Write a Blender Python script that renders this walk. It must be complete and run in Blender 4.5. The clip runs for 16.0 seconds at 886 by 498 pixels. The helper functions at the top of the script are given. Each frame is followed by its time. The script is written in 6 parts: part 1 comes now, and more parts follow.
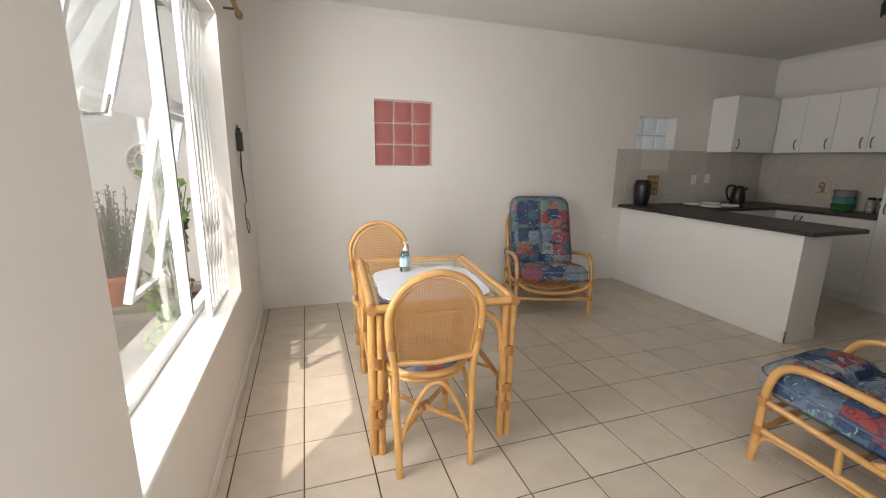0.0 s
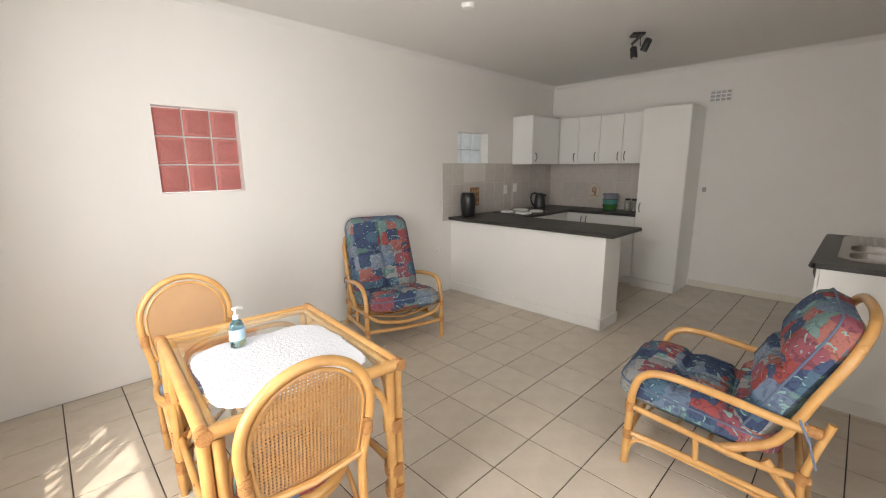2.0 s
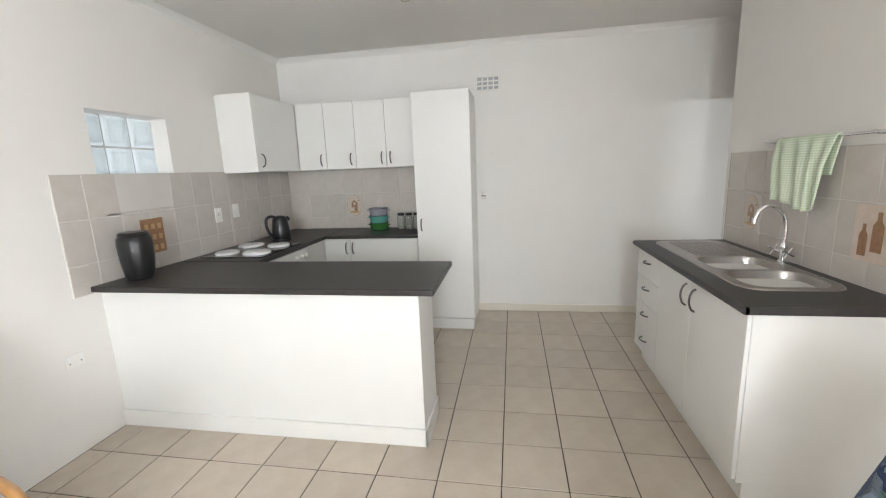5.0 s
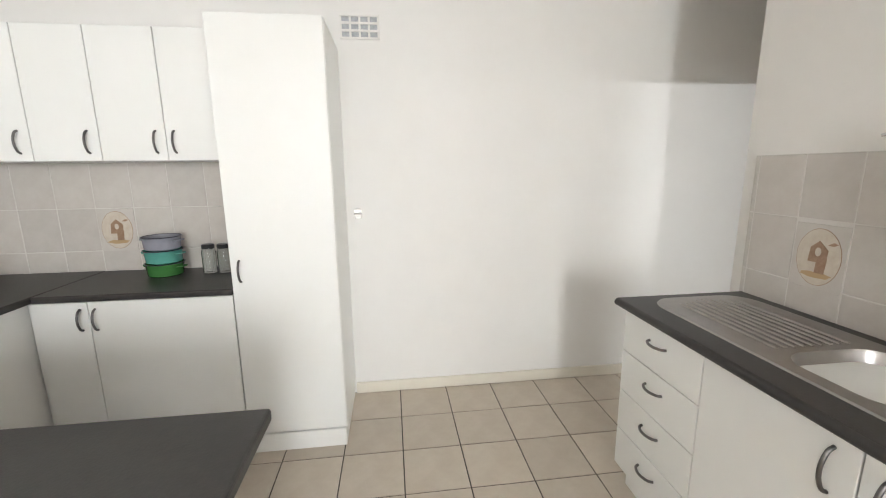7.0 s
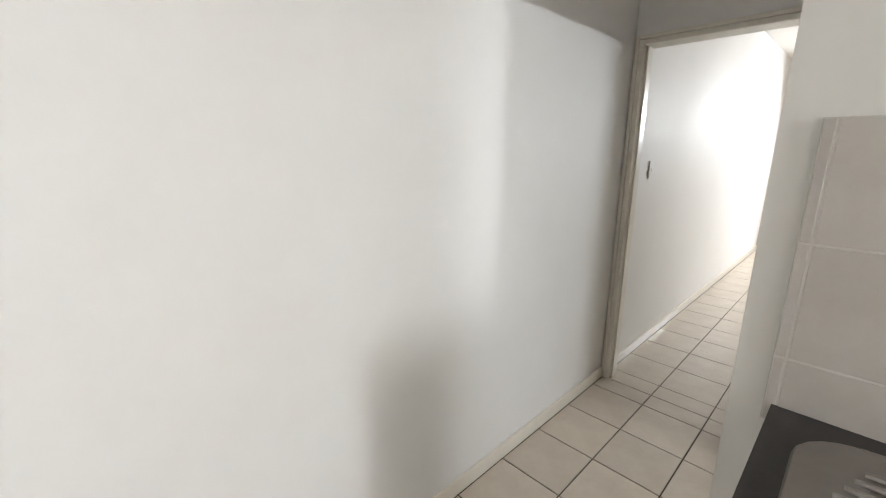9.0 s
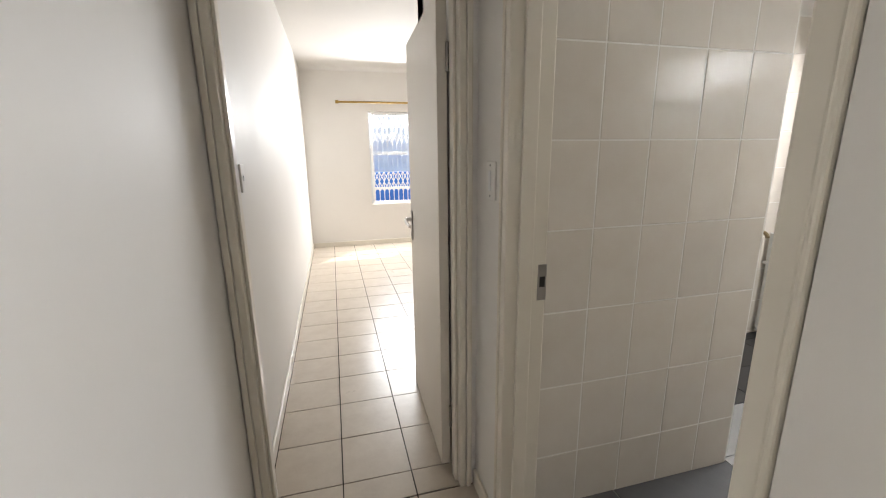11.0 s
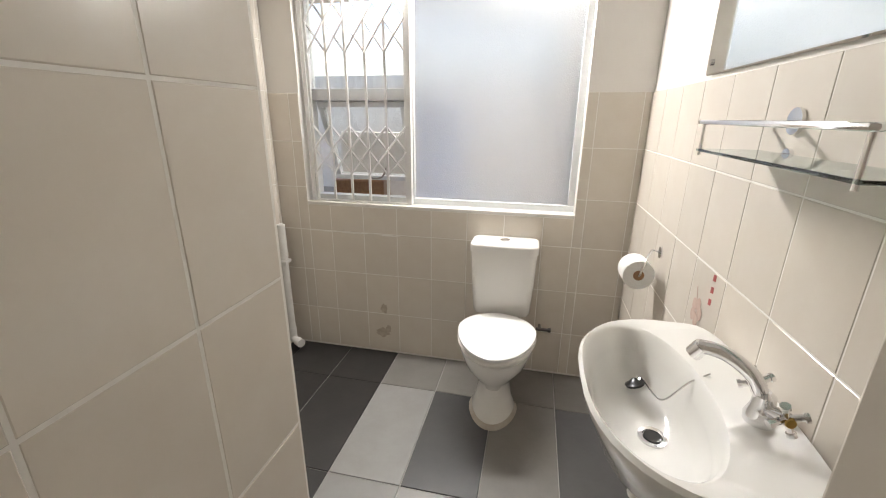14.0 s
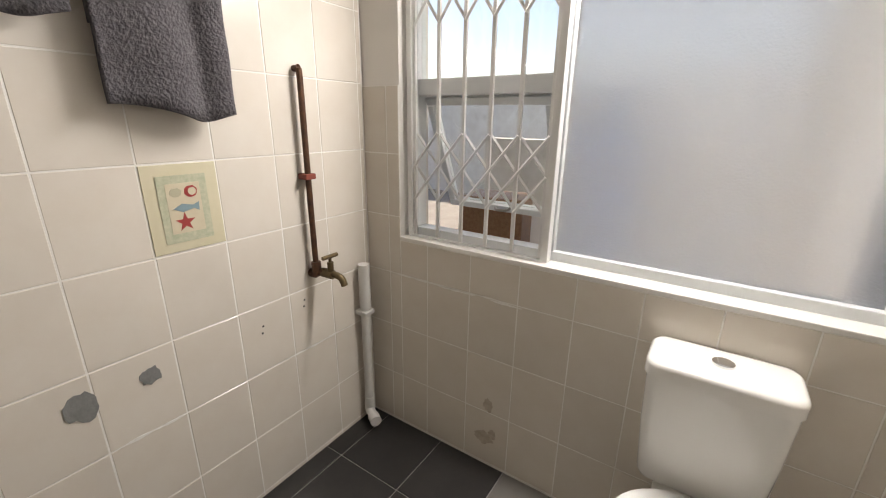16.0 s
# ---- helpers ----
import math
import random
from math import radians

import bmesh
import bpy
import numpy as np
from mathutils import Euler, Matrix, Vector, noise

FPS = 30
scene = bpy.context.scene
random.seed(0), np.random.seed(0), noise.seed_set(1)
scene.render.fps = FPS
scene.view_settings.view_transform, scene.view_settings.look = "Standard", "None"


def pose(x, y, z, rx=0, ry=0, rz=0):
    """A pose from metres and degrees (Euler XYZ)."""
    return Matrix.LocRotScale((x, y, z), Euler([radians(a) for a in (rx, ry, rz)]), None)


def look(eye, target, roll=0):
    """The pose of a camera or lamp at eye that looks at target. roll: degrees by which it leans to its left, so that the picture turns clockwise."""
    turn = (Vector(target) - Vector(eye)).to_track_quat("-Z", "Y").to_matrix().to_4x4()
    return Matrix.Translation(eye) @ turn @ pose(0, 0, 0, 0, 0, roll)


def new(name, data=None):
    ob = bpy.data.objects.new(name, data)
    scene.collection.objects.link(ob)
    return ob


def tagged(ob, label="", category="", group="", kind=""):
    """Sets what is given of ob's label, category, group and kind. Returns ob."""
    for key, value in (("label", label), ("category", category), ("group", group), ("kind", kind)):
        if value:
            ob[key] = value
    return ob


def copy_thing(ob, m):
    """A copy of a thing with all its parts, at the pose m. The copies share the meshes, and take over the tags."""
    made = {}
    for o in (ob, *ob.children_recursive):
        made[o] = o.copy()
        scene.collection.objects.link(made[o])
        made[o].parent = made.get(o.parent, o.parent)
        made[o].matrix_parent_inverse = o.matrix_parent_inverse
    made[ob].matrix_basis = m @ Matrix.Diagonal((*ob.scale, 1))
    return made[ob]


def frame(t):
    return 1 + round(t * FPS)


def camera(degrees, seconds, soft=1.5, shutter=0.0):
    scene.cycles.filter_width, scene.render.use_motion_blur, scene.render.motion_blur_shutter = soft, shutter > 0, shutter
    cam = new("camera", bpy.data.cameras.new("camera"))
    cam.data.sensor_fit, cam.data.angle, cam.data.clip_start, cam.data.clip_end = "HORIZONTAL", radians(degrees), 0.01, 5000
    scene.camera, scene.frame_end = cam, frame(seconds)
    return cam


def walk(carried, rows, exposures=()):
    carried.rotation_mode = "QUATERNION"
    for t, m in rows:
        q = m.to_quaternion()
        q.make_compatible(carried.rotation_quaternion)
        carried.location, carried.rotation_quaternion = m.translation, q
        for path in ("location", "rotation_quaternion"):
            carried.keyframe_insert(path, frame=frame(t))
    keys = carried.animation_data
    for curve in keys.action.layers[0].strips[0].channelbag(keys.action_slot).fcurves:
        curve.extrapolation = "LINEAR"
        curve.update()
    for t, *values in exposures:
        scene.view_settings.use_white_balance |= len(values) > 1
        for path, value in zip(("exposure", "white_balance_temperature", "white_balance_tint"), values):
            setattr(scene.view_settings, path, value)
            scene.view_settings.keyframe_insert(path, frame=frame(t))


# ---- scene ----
cam = camera(94.6, 16.0, soft=1.1)
PATH = [
    (0, (0.053, -0.02, 1.372), (0.674, 1.833, 0.948), 0.9),
    (0.5, (0.069, 0.067, 1.414), (0.843, 1.864, 1.001), 0.2),
    (1, (0.02, 0.32, 1.462), (1.026, 1.999, 1.051), 0.3),
    (1.5, (0.025, 0.413, 1.481), (1.224, 1.963, 1.079), -0.1),
    (2, (0.06, 0.451, 1.474), (1.434, 1.852, 1.086), -0.4),
    (2.5, (0.193, 0.518, 1.467), (1.714, 1.76, 1.087), -0.8),
    (3, (0.437, 0.689, 1.479), (2.088, 1.753, 1.103), -1.2),
    (3.5, (0.701, 0.883, 1.483), (2.457, 1.76, 1.1), -1.7),
    (4, (0.985, 1.152, 1.496), (2.825, 1.833, 1.111), -2.1),
    (6.5, (2.78, 1.61, 1.438), (4.742, 1.514, 1.06), -1.2),
    (7, (3.205, 1.58, 1.463), (5.153, 1.337, 1.081), -0.6),
    (7.5, (3.631, 1.492, 1.46), (5.546, 1.078, 1.06), -0.7),
    (8, (4.039, 1.398, 1.473), (5.869, 0.727, 1.022), -0.3),
    (10.5, (5.367, 0.353, 1.4), (5.39, -1.598, 0.959), -0.8),
    (11, (5.402, 0.076, 1.41), (4.906, -1.807, 0.955), -0.7),
    (11.5, (5.389, -0.185, 1.417), (4.422, -1.871, 0.946), -0.9),
    (12, (5.296, -0.341, 1.42), (3.966, -1.747, 0.917), -1.2),
    (12.5, (5.097, -0.47, 1.414), (3.504, -1.555, 0.881), -0.7),
    (13, (4.87, -0.586, 1.405), (3.112, -1.357, 0.842), -0.4),
    (13.5, (4.592, -0.664, 1.415), (2.765, -1.218, 0.82), -0.1),
    (14, (4.321, -0.749, 1.411), (2.462, -1.155, 0.794), 0.5),
    (14.5, (4.065, -0.774, 1.405), (2.211, -1.191, 0.783), 0.7),
    (15, (3.843, -0.856, 1.401), (2.019, -1.374, 0.766), 1.0),
    (15.5, (3.658, -0.899, 1.394), (1.915, -1.659, 0.773), 0.9),
    (16, (3.465, -0.964, 1.405), (1.877, -2.019, 0.8), 0.8),
]
EXPOSURES = [(0, -0.75, 7000, 13), (1, -0.55, 7300, 15), (2, -0.2, 7000, 13), (3.5, 0.3, 6450, 10), (6.5, 1.1, 6400, 10), (7.0, 1.2, 6500, 10), (8.0, 1.2, 6450, 10), (10.5, 1.05, 6300, 10), (11.0, 1.05, 6650, 12), (12.0, 1.05, 8100, 20), (13.0, 1.05, 8400, 20), (13.8, 0.82, 7200, 14), (14.5, 0.68, 7000, 13), (15.2, 0.5, 7100, 14), (16, 0.3, 7300, 15)]
walk(cam, [(t, look(eye, target, roll)) for t, eye, target, roll in PATH], EXPOSURES)
SKY_STRENGTH, SUN_STRENGTH = 0.15, 5.0
# area lamps added in place of daylight: an unseen entrance behind the walker, the head of each window, the yard by the
# living window, behind the glass blocks
FILL_LAMPS = [
    ("entrance_fill", (0.72, -0.43, 1.10), (0.95, 3.0, 1.15), 1.9, 2.05, 42),
    ("window_fill_living", (-0.41, 1.92, 2.13), (1.5, 1.92, 0.9), 1.7, 0.10, 14),
    ("yard_fill_living", (-0.95, 1.12, 1.40), (2.2, 1.75, 1.30), 1.1, 1.4, 95),
    ("window_fill_bath", (2.135, -1.15, 2.075), (3.3, -1.05, 0.4), 1.1, 0.09, 34),
    ("window_fill_bedroom", (4.3, -6.47, 2.0), (4.3, -4.4, 0.6), 1.0, 0.09, 60),
    ("glass_block_fill", (3.96, 4.35, 1.6), (3.96, 3.9, 1.6), 0.6, 0.6, 2.2),
    ("tinted_block_fill", (0.957, 4.35, 1.6), (0.957, 3.9, 1.6), 0.6, 0.6, 5),
]

# ---- light ----
SUN_DIR = Vector((-0.49, -0.57, 1.0)).normalized()
world = bpy.data.worlds.new("world")
scene.world = world
world.use_nodes = True
wn = world.node_tree
sky = wn.nodes.new("ShaderNodeTexSky")
sky.sky_type = 'NISHITA'
sky.sun_disc = False
sky.sun_elevation = math.asin(SUN_DIR.z)
sky.sun_rotation = math.atan2(SUN_DIR.x, SUN_DIR.y)
wn.links.new(sky.outputs[0], wn.nodes["Background"].inputs[0])
wn.nodes["Background"].inputs[1].default_value = SKY_STRENGTH
sun = new("sun", bpy.data.lights.new("sun", 'SUN'))
sun.data.energy, sun.data.angle, sun.data.color = SUN_STRENGTH, radians(0.5), (1, 0.95, 0.87)
sun.matrix_world = look(SUN_DIR * 10, (0, 0, 0))


# an added area lamp that stands in for sky light
def fill_lamp(name, eye, target, w, h, power, color=(0.93, 0.97, 1.0)):
    la = bpy.data.lights.new(name, 'AREA')
    la.shape, la.size, la.size_y, la.energy, la.color = 'RECTANGLE', w, h, power, color
    ob = new(name, la)
    ob.matrix_world = look(eye, target)
    return ob


for lamp in FILL_LAMPS:
    fill_lamp(*lamp)

# ---- materials ----
MATS = {}


def mat(name, color, rough=0.5, metal=0.0, spot=None, scale=6.0, amount=0.5, bump=0.0, bscale=60.0, per=0.0, rvar=0.0, spec=0.5, coat=0.0):
    """Paint, wood, stone: base colour, blotches of a second colour at two scales, relief, and a change from piece to piece."""
    if name in MATS:
        return MATS[name]
    m = bpy.data.materials.new(name)
    m.use_nodes = True
    n, l = m.node_tree.nodes, m.node_tree.links
    b = n["Principled BSDF"]
    b.inputs["Roughness"].default_value = rough
    b.inputs["Metallic"].default_value = metal
    b.inputs["Specular IOR Level"].default_value = spec
    b.inputs["Coat Weight"].default_value = coat
    col = (*color, 1)
    b.inputs["Base Color"].default_value = col
    tc = n.new("ShaderNodeTexCoord")
    if spot is not None:
        a = n.new("ShaderNodeTexNoise")
        a.inputs["Scale"].default_value, a.inputs["Detail"].default_value, a.inputs["Roughness"].default_value = scale, 8, 0.65
        l.new(tc.outputs["Object"], a.inputs["Vector"])
        r = n.new("ShaderNodeValToRGB")
        r.color_ramp.elements[0].position, r.color_ramp.elements[1].position = 0.35, 0.7
        r.color_ramp.elements[0].color, r.color_ramp.elements[1].color = (0, 0, 0, 1), (amount, amount, amount, 1)
        l.new(a.outputs["Fac"], r.inputs[0])
        mx = n.new("ShaderNodeMix")
        mx.data_type = 'RGBA'
        mx.inputs["A"].default_value, mx.inputs["B"].default_value = col, (*spot, 1)
        l.new(r.outputs[0], mx.inputs["Factor"])
        out = mx.outputs["Result"]
        if per:
            oi = n.new("ShaderNodeObjectInfo")
            mr = n.new("ShaderNodeMapRange")
            mr.inputs["To Min"].default_value, mr.inputs["To Max"].default_value = 1 - per, 1 + per
            l.new(oi.outputs["Random"], mr.inputs["Value"])
            hs = n.new("ShaderNodeHueSaturation")
            l.new(mr.outputs[0], hs.inputs["Value"])
            l.new(out, hs.inputs["Color"])
            out = hs.outputs[0]
        l.new(out, b.inputs["Base Color"])
        if rvar:
            m2 = n.new("ShaderNodeMapRange")
            m2.inputs["To Min"].default_value, m2.inputs["To Max"].default_value = max(rough - rvar, 0.02), min(rough + rvar, 1)
            l.new(a.outputs["Fac"], m2.inputs["Value"])
            l.new(m2.outputs[0], b.inputs["Roughness"])
    if bump:
        a2 = n.new("ShaderNodeTexNoise")
        a2.inputs["Scale"].default_value, a2.inputs["Detail"].default_value = bscale, 4
        l.new(tc.outputs["Object"], a2.inputs["Vector"])
        bp = n.new("ShaderNodeBump")
        bp.inputs["Strength"].default_value, bp.inputs["Distance"].default_value = bump, 0.01
        l.new(a2.outputs["Fac"], bp.inputs["Height"])
        l.new(bp.outputs[0], b.inputs["Normal"])
    MATS[name] = m
    return m


def glass(name, color=(1, 1, 1), rough=0.0, bump=0.0, bscale=30.0):
    if name in MATS:
        return MATS[name]
    m = bpy.data.materials.new(name)
    m.use_nodes = True
    n, l = m.node_tree.nodes, m.node_tree.links
    b = n["Principled BSDF"]
    b.inputs["Base Color"].default_value = (*color, 1)
    b.inputs["Roughness"].default_value = rough
    b.inputs["Transmission Weight"].default_value = 1
    b.inputs["IOR"].default_value = 1.45
    if bump:
        tc = n.new("ShaderNodeTexCoord")
        a2 = n.new("ShaderNodeTexNoise")
        a2.inputs["Scale"].default_value = bscale
        l.new(tc.outputs["Object"], a2.inputs["Vector"])
        bp = n.new("ShaderNodeBump")
        bp.inputs["Strength"].default_value, bp.inputs["Distance"].default_value = bump, 0.01
        l.new(a2.outputs["Fac"], bp.inputs["Height"])
        l.new(bp.outputs[0], b.inputs["Normal"])
    MATS[name] = m
    return m


def milky(name, color, rough=0.2, share=0.7, bump=0.3, bscale=40.0):
    """Frosted or cast glass that lets light through diffusely."""
    if name in MATS:
        return MATS[name]
    m = bpy.data.materials.new(name)
    m.use_nodes = True
    n, l = m.node_tree.nodes, m.node_tree.links
    b = n["Principled BSDF"]
    b.inputs["Base Color"].default_value = (*color, 1)
    b.inputs["Roughness"].default_value = rough
    t = n.new("ShaderNodeBsdfTranslucent")
    t.inputs["Color"].default_value = (*color, 1)
    x = n.new("ShaderNodeMixShader")
    x.inputs[0].default_value = share
    tc = n.new("ShaderNodeTexCoord")
    a = n.new("ShaderNodeTexNoise")
    a.inputs["Scale"].default_value, a.inputs["Detail"].default_value = bscale, 3
    l.new(tc.outputs["Object"], a.inputs["Vector"])
    bp = n.new("ShaderNodeBump")
    bp.inputs["Strength"].default_value, bp.inputs["Distance"].default_value = bump, 0.01
    l.new(a.outputs["Fac"], bp.inputs["Height"])
    l.new(bp.outputs[0], b.inputs["Normal"])
    l.new(bp.outputs[0], t.inputs["Normal"])
    l.new(b.outputs[0], x.inputs[1])
    l.new(t.outputs[0], x.inputs[2])
    l.new(x.outputs[0], n["Material Output"].inputs["Surface"])
    MATS[name] = m
    return m


def frosted(name, color, rough, share, bump, bscale):
    """Obscure glass: rough see-through glass with a share of milky scatter."""
    m = milky(name, color, rough, share, bump, bscale)
    b = m.node_tree.nodes["Principled BSDF"]
    b.inputs["Transmission Weight"].default_value = 1
    b.inputs["IOR"].default_value = 1.2
    return m


def fabric_patchwork():
    """Printed cotton: square patches in navy, red, teal and grey blue, with leafy swirls over them."""
    m = bpy.data.materials.new("printed_cotton")
    m.use_nodes = True
    n, l = m.node_tree.nodes, m.node_tree.links
    b = n["Principled BSDF"]
    b.inputs["Roughness"].default_value = 0.85
    b.inputs["Specular IOR Level"].default_value = 0.15
    tc = n.new("ShaderNodeTexCoord")
    wob = n.new("ShaderNodeTexNoise")
    wob.inputs["Scale"].default_value, wob.inputs["Detail"].default_value = 14, 3
    l.new(tc.outputs["Object"], wob.inputs["Vector"])
    add = n.new("ShaderNodeMix")
    add.data_type = 'RGBA'
    add.blend_type = 'LINEAR_LIGHT'
    add.inputs["Factor"].default_value = 0.018
    l.new(tc.outputs["Object"], add.inputs["A"])
    l.new(wob.outputs["Color"], add.inputs["B"])
    v = n.new("ShaderNodeTexVoronoi")
    v.distance = 'CHEBYCHEV'
    v.inputs["Scale"].default_value, v.inputs["Randomness"].default_value = 9, 0.5
    l.new(add.outputs["Result"], v.inputs["Vector"])
    sep = n.new("ShaderNodeSeparateColor")
    l.new(v.outputs["Color"], sep.inputs[0])
    r = n.new("ShaderNodeValToRGB")
    r.color_ramp.interpolation = 'CONSTANT'
    cols = [(0.047, 0.068, 0.129), (0.281, 0.068, 0.065), (0.133, 0.176, 0.243), (0.133, 0.216, 0.205), (0.055, 0.080, 0.144), (0.328, 0.128, 0.106), (0.187, 0.216, 0.266), (0.281, 0.280, 0.274), (0.078, 0.136, 0.190), (0.250, 0.080, 0.099)]
    el = r.color_ramp.elements
    while len(el) < len(cols):
        el.new(0.5)
    for i, c in enumerate(cols):
        el[i].position = i / len(cols)
        el[i].color = (*c, 1)
    l.new(sep.outputs[0], r.inputs[0])
    sw = n.new("ShaderNodeTexNoise")
    sw.inputs["Scale"].default_value, sw.inputs["Detail"].default_value, sw.inputs["Distortion"].default_value = 16, 2, 2.5
    l.new(tc.outputs["Object"], sw.inputs["Vector"])
    sr = n.new("ShaderNodeValToRGB")
    e = sr.color_ramp.elements
    e[0].position, e[0].color = 0.40, (0.05, 0.09, 0.14, 1)
    e[1].position, e[1].color = 0.66, (0.38, 0.36, 0.37, 1)
    k = e.new(0.47)
    k.color = (0.5, 0.5, 0.5, 1)
    l.new(sw.outputs["Fac"], sr.inputs[0])
    mx = n.new("ShaderNodeMix")
    mx.data_type = 'RGBA'
    mx.blend_type = 'OVERLAY'
    mx.inputs["Factor"].default_value = 0.4
    l.new(r.outputs[0], mx.inputs["A"])
    l.new(sr.outputs[0], mx.inputs["B"])
    lf = n.new("ShaderNodeTexNoise")
    lf.inputs["Scale"].default_value, lf.inputs["Detail"].default_value, lf.inputs["Distortion"].default_value = 9, 1, 4.0
    l.new(tc.outputs["Object"], lf.inputs["Vector"])
    lr = n.new("ShaderNodeValToRGB")
    lr.color_ramp.elements[0].position, lr.color_ramp.elements[1].position = 0.65, 0.665
    l.new(lf.outputs["Fac"], lr.inputs[0])
    m3 = n.new("ShaderNodeMix")
    m3.data_type = 'RGBA'
    m3.inputs["B"].default_value = (0.20, 0.33, 0.31, 1)
    l.new(lr.outputs[0], m3.inputs["Factor"])
    l.new(mx.outputs["Result"], m3.inputs["A"])
    l.new(m3.outputs["Result"], b.inputs["Base Color"])
    bp = n.new("ShaderNodeBump")
    bp.inputs["Strength"].default_value, bp.inputs["Distance"].default_value = 0.35, 0.02
    bn = n.new("ShaderNodeTexNoise")
    bn.inputs["Scale"].default_value, bn.inputs["Detail"].default_value = 9, 5
    l.new(tc.outputs["Object"], bn.inputs["Vector"])
    l.new(bn.outputs["Fac"], bp.inputs["Height"])
    l.new(bp.outputs[0], b.inputs["Normal"])
    return m


def checked_cloth(name, a, c, scale):
    m = bpy.data.materials.new(name)
    m.use_nodes = True
    n, l = m.node_tree.nodes, m.node_tree.links
    b = n["Principled BSDF"]
    b.inputs["Roughness"].default_value = 0.9
    tc = n.new("ShaderNodeTexCoord")
    w = []
    for d in ('X', 'Z'):
        k = n.new("ShaderNodeTexWave")
        k.bands_direction = d
        k.inputs["Scale"].default_value = scale
        l.new(tc.outputs["Object"], k.inputs["Vector"])
        w.append(k)
    s = n.new("ShaderNodeMath")
    s.operation = 'MULTIPLY'
    l.new(w[0].outputs["Fac"], s.inputs[0])
    l.new(w[1].outputs["Fac"], s.inputs[1])
    mx = n.new("ShaderNodeMix")
    mx.data_type = 'RGBA'
    mx.inputs["A"].default_value, mx.inputs["B"].default_value = (*a, 1), (*c, 1)
    l.new(s.outputs[0], mx.inputs["Factor"])
    l.new(mx.outputs["Result"], b.inputs["Base Color"])
    return m


WALL = mat("wall_paint", (0.76, 0.73, 0.69), 0.55, spot=(0.72, 0.69, 0.65), scale=1.6, amount=0.6, bump=0.05, bscale=25)
WALL_E = mat("satin_wall_paint", (0.76, 0.735, 0.70), 0.62, spot=(0.79, 0.77, 0.74), scale=2.3, amount=0.8, bump=0.06, bscale=7, rvar=0.12)
CEIL = mat("ceiling_paint", (0.74, 0.72, 0.69), 0.8, spot=(0.7, 0.68, 0.65), scale=1.2, amount=0.5, bump=0.04, bscale=40)
TRIM = mat("cream_gloss_paint", (0.72, 0.67, 0.58), 0.3, spot=(0.66, 0.6, 0.5), scale=5, amount=0.5, bump=0.05, bscale=20)
DOOR = mat("cream_door_paint", (0.70, 0.65, 0.58), 0.3, spot=(0.66, 0.61, 0.54), scale=3, amount=0.5, bump=0.05, bscale=35)
GROUT = mat("dark_grout", (0.045, 0.037, 0.03), 0.95, spot=(0.13, 0.105, 0.085), scale=4, amount=0.5)
GROUT_L = mat("pale_grout", (0.84, 0.82, 0.78), 0.85, spot=(0.66, 0.62, 0.56), scale=4, amount=0.5)
GROUT_K = mat("beige_grout", (0.60, 0.565, 0.525), 0.85, spot=(0.52, 0.48, 0.44), scale=4, amount=0.5)
FLOOR_T = mat("beige_floor_tile", (0.56, 0.49, 0.405), 0.3, spot=(0.47, 0.395, 0.315), scale=7, amount=0.8, bump=0.05, bscale=45, per=0.06, rvar=0.08)
KTILE = mat("kitchen_wall_tile", (0.50, 0.455, 0.41), 0.22, spot=(0.57, 0.53, 0.49), scale=9, amount=0.7, bump=0.03, bscale=30, per=0.05)
BTILE = mat("bath_wall_tile", (0.67, 0.61, 0.535), 0.2, spot=(0.71, 0.665, 0.60), scale=6, amount=0.7, bump=0.035, bscale=12, per=0.03)
BT_DARK = mat("charcoal_floor_tile", (0.017, 0.016, 0.0155), 0.42, spot=(0.03, 0.027, 0.026), scale=7, amount=0.7, per=0.1, bump=0.05)
BT_MID = mat("dark_grey_floor_tile", (0.065, 0.064, 0.066), 0.33, spot=(0.09, 0.088, 0.088), scale=6, amount=0.7, per=0.1, bump=0.05)
BT_LIGHT = mat("grey_floor_tile", (0.27, 0.265, 0.26), 0.33, spot=(0.22, 0.21, 0.2), scale=6, amount=0.7, per=0.06, bump=0.05)
RATTAN = mat("honey_rattan", (0.60, 0.335, 0.115), 0.32, spot=(0.44, 0.20, 0.055), scale=11, amount=0.7, bump=0.12, bscale=70, coat=0.3)
BINDING = mat("rattan_binding", (0.36, 0.16, 0.05), 0.45, spot=(0.5, 0.25, 0.09), scale=60, amount=0.7, bump=0.5, bscale=150)
CANE = mat("woven_cane", (0.52, 0.29, 0.115), 0.5, spot=(0.42, 0.2, 0.07), scale=20, amount=0.7)
FABRIC = fabric_patchwork()
CAB = mat("white_melamine", (0.79, 0.78, 0.75), 0.32, spot=(0.75, 0.74, 0.70), scale=3, amount=0.5, bump=0.02, bscale=20)
TOP = mat("charcoal_laminate", (0.026, 0.023, 0.022), 0.42, spot=(0.042, 0.037, 0.034), scale=30, amount=0.8, bump=0.06, bscale=160, rvar=0.06)
STEEL = mat("brushed_steel", (0.38, 0.36, 0.34), 0.30, 1.0, spot=(0.32, 0.30, 0.28), scale=12, amount=0.6, rvar=0.08)
CHROME = mat("chrome", (0.78, 0.78, 0.79), 0.09, 1.0)
PEWTER = mat("dark_pewter", (0.16, 0.15, 0.145), 0.32, 1.0)
BLACK = mat("black_plastic", (0.012, 0.012, 0.013), 0.3, spot=(0.02, 0.02, 0.02), scale=8, amount=0.6)
WHITE_P = mat("white_plastic", (0.78, 0.76, 0.72), 0.35, spot=(0.74, 0.71, 0.66), scale=9, amount=0.5)
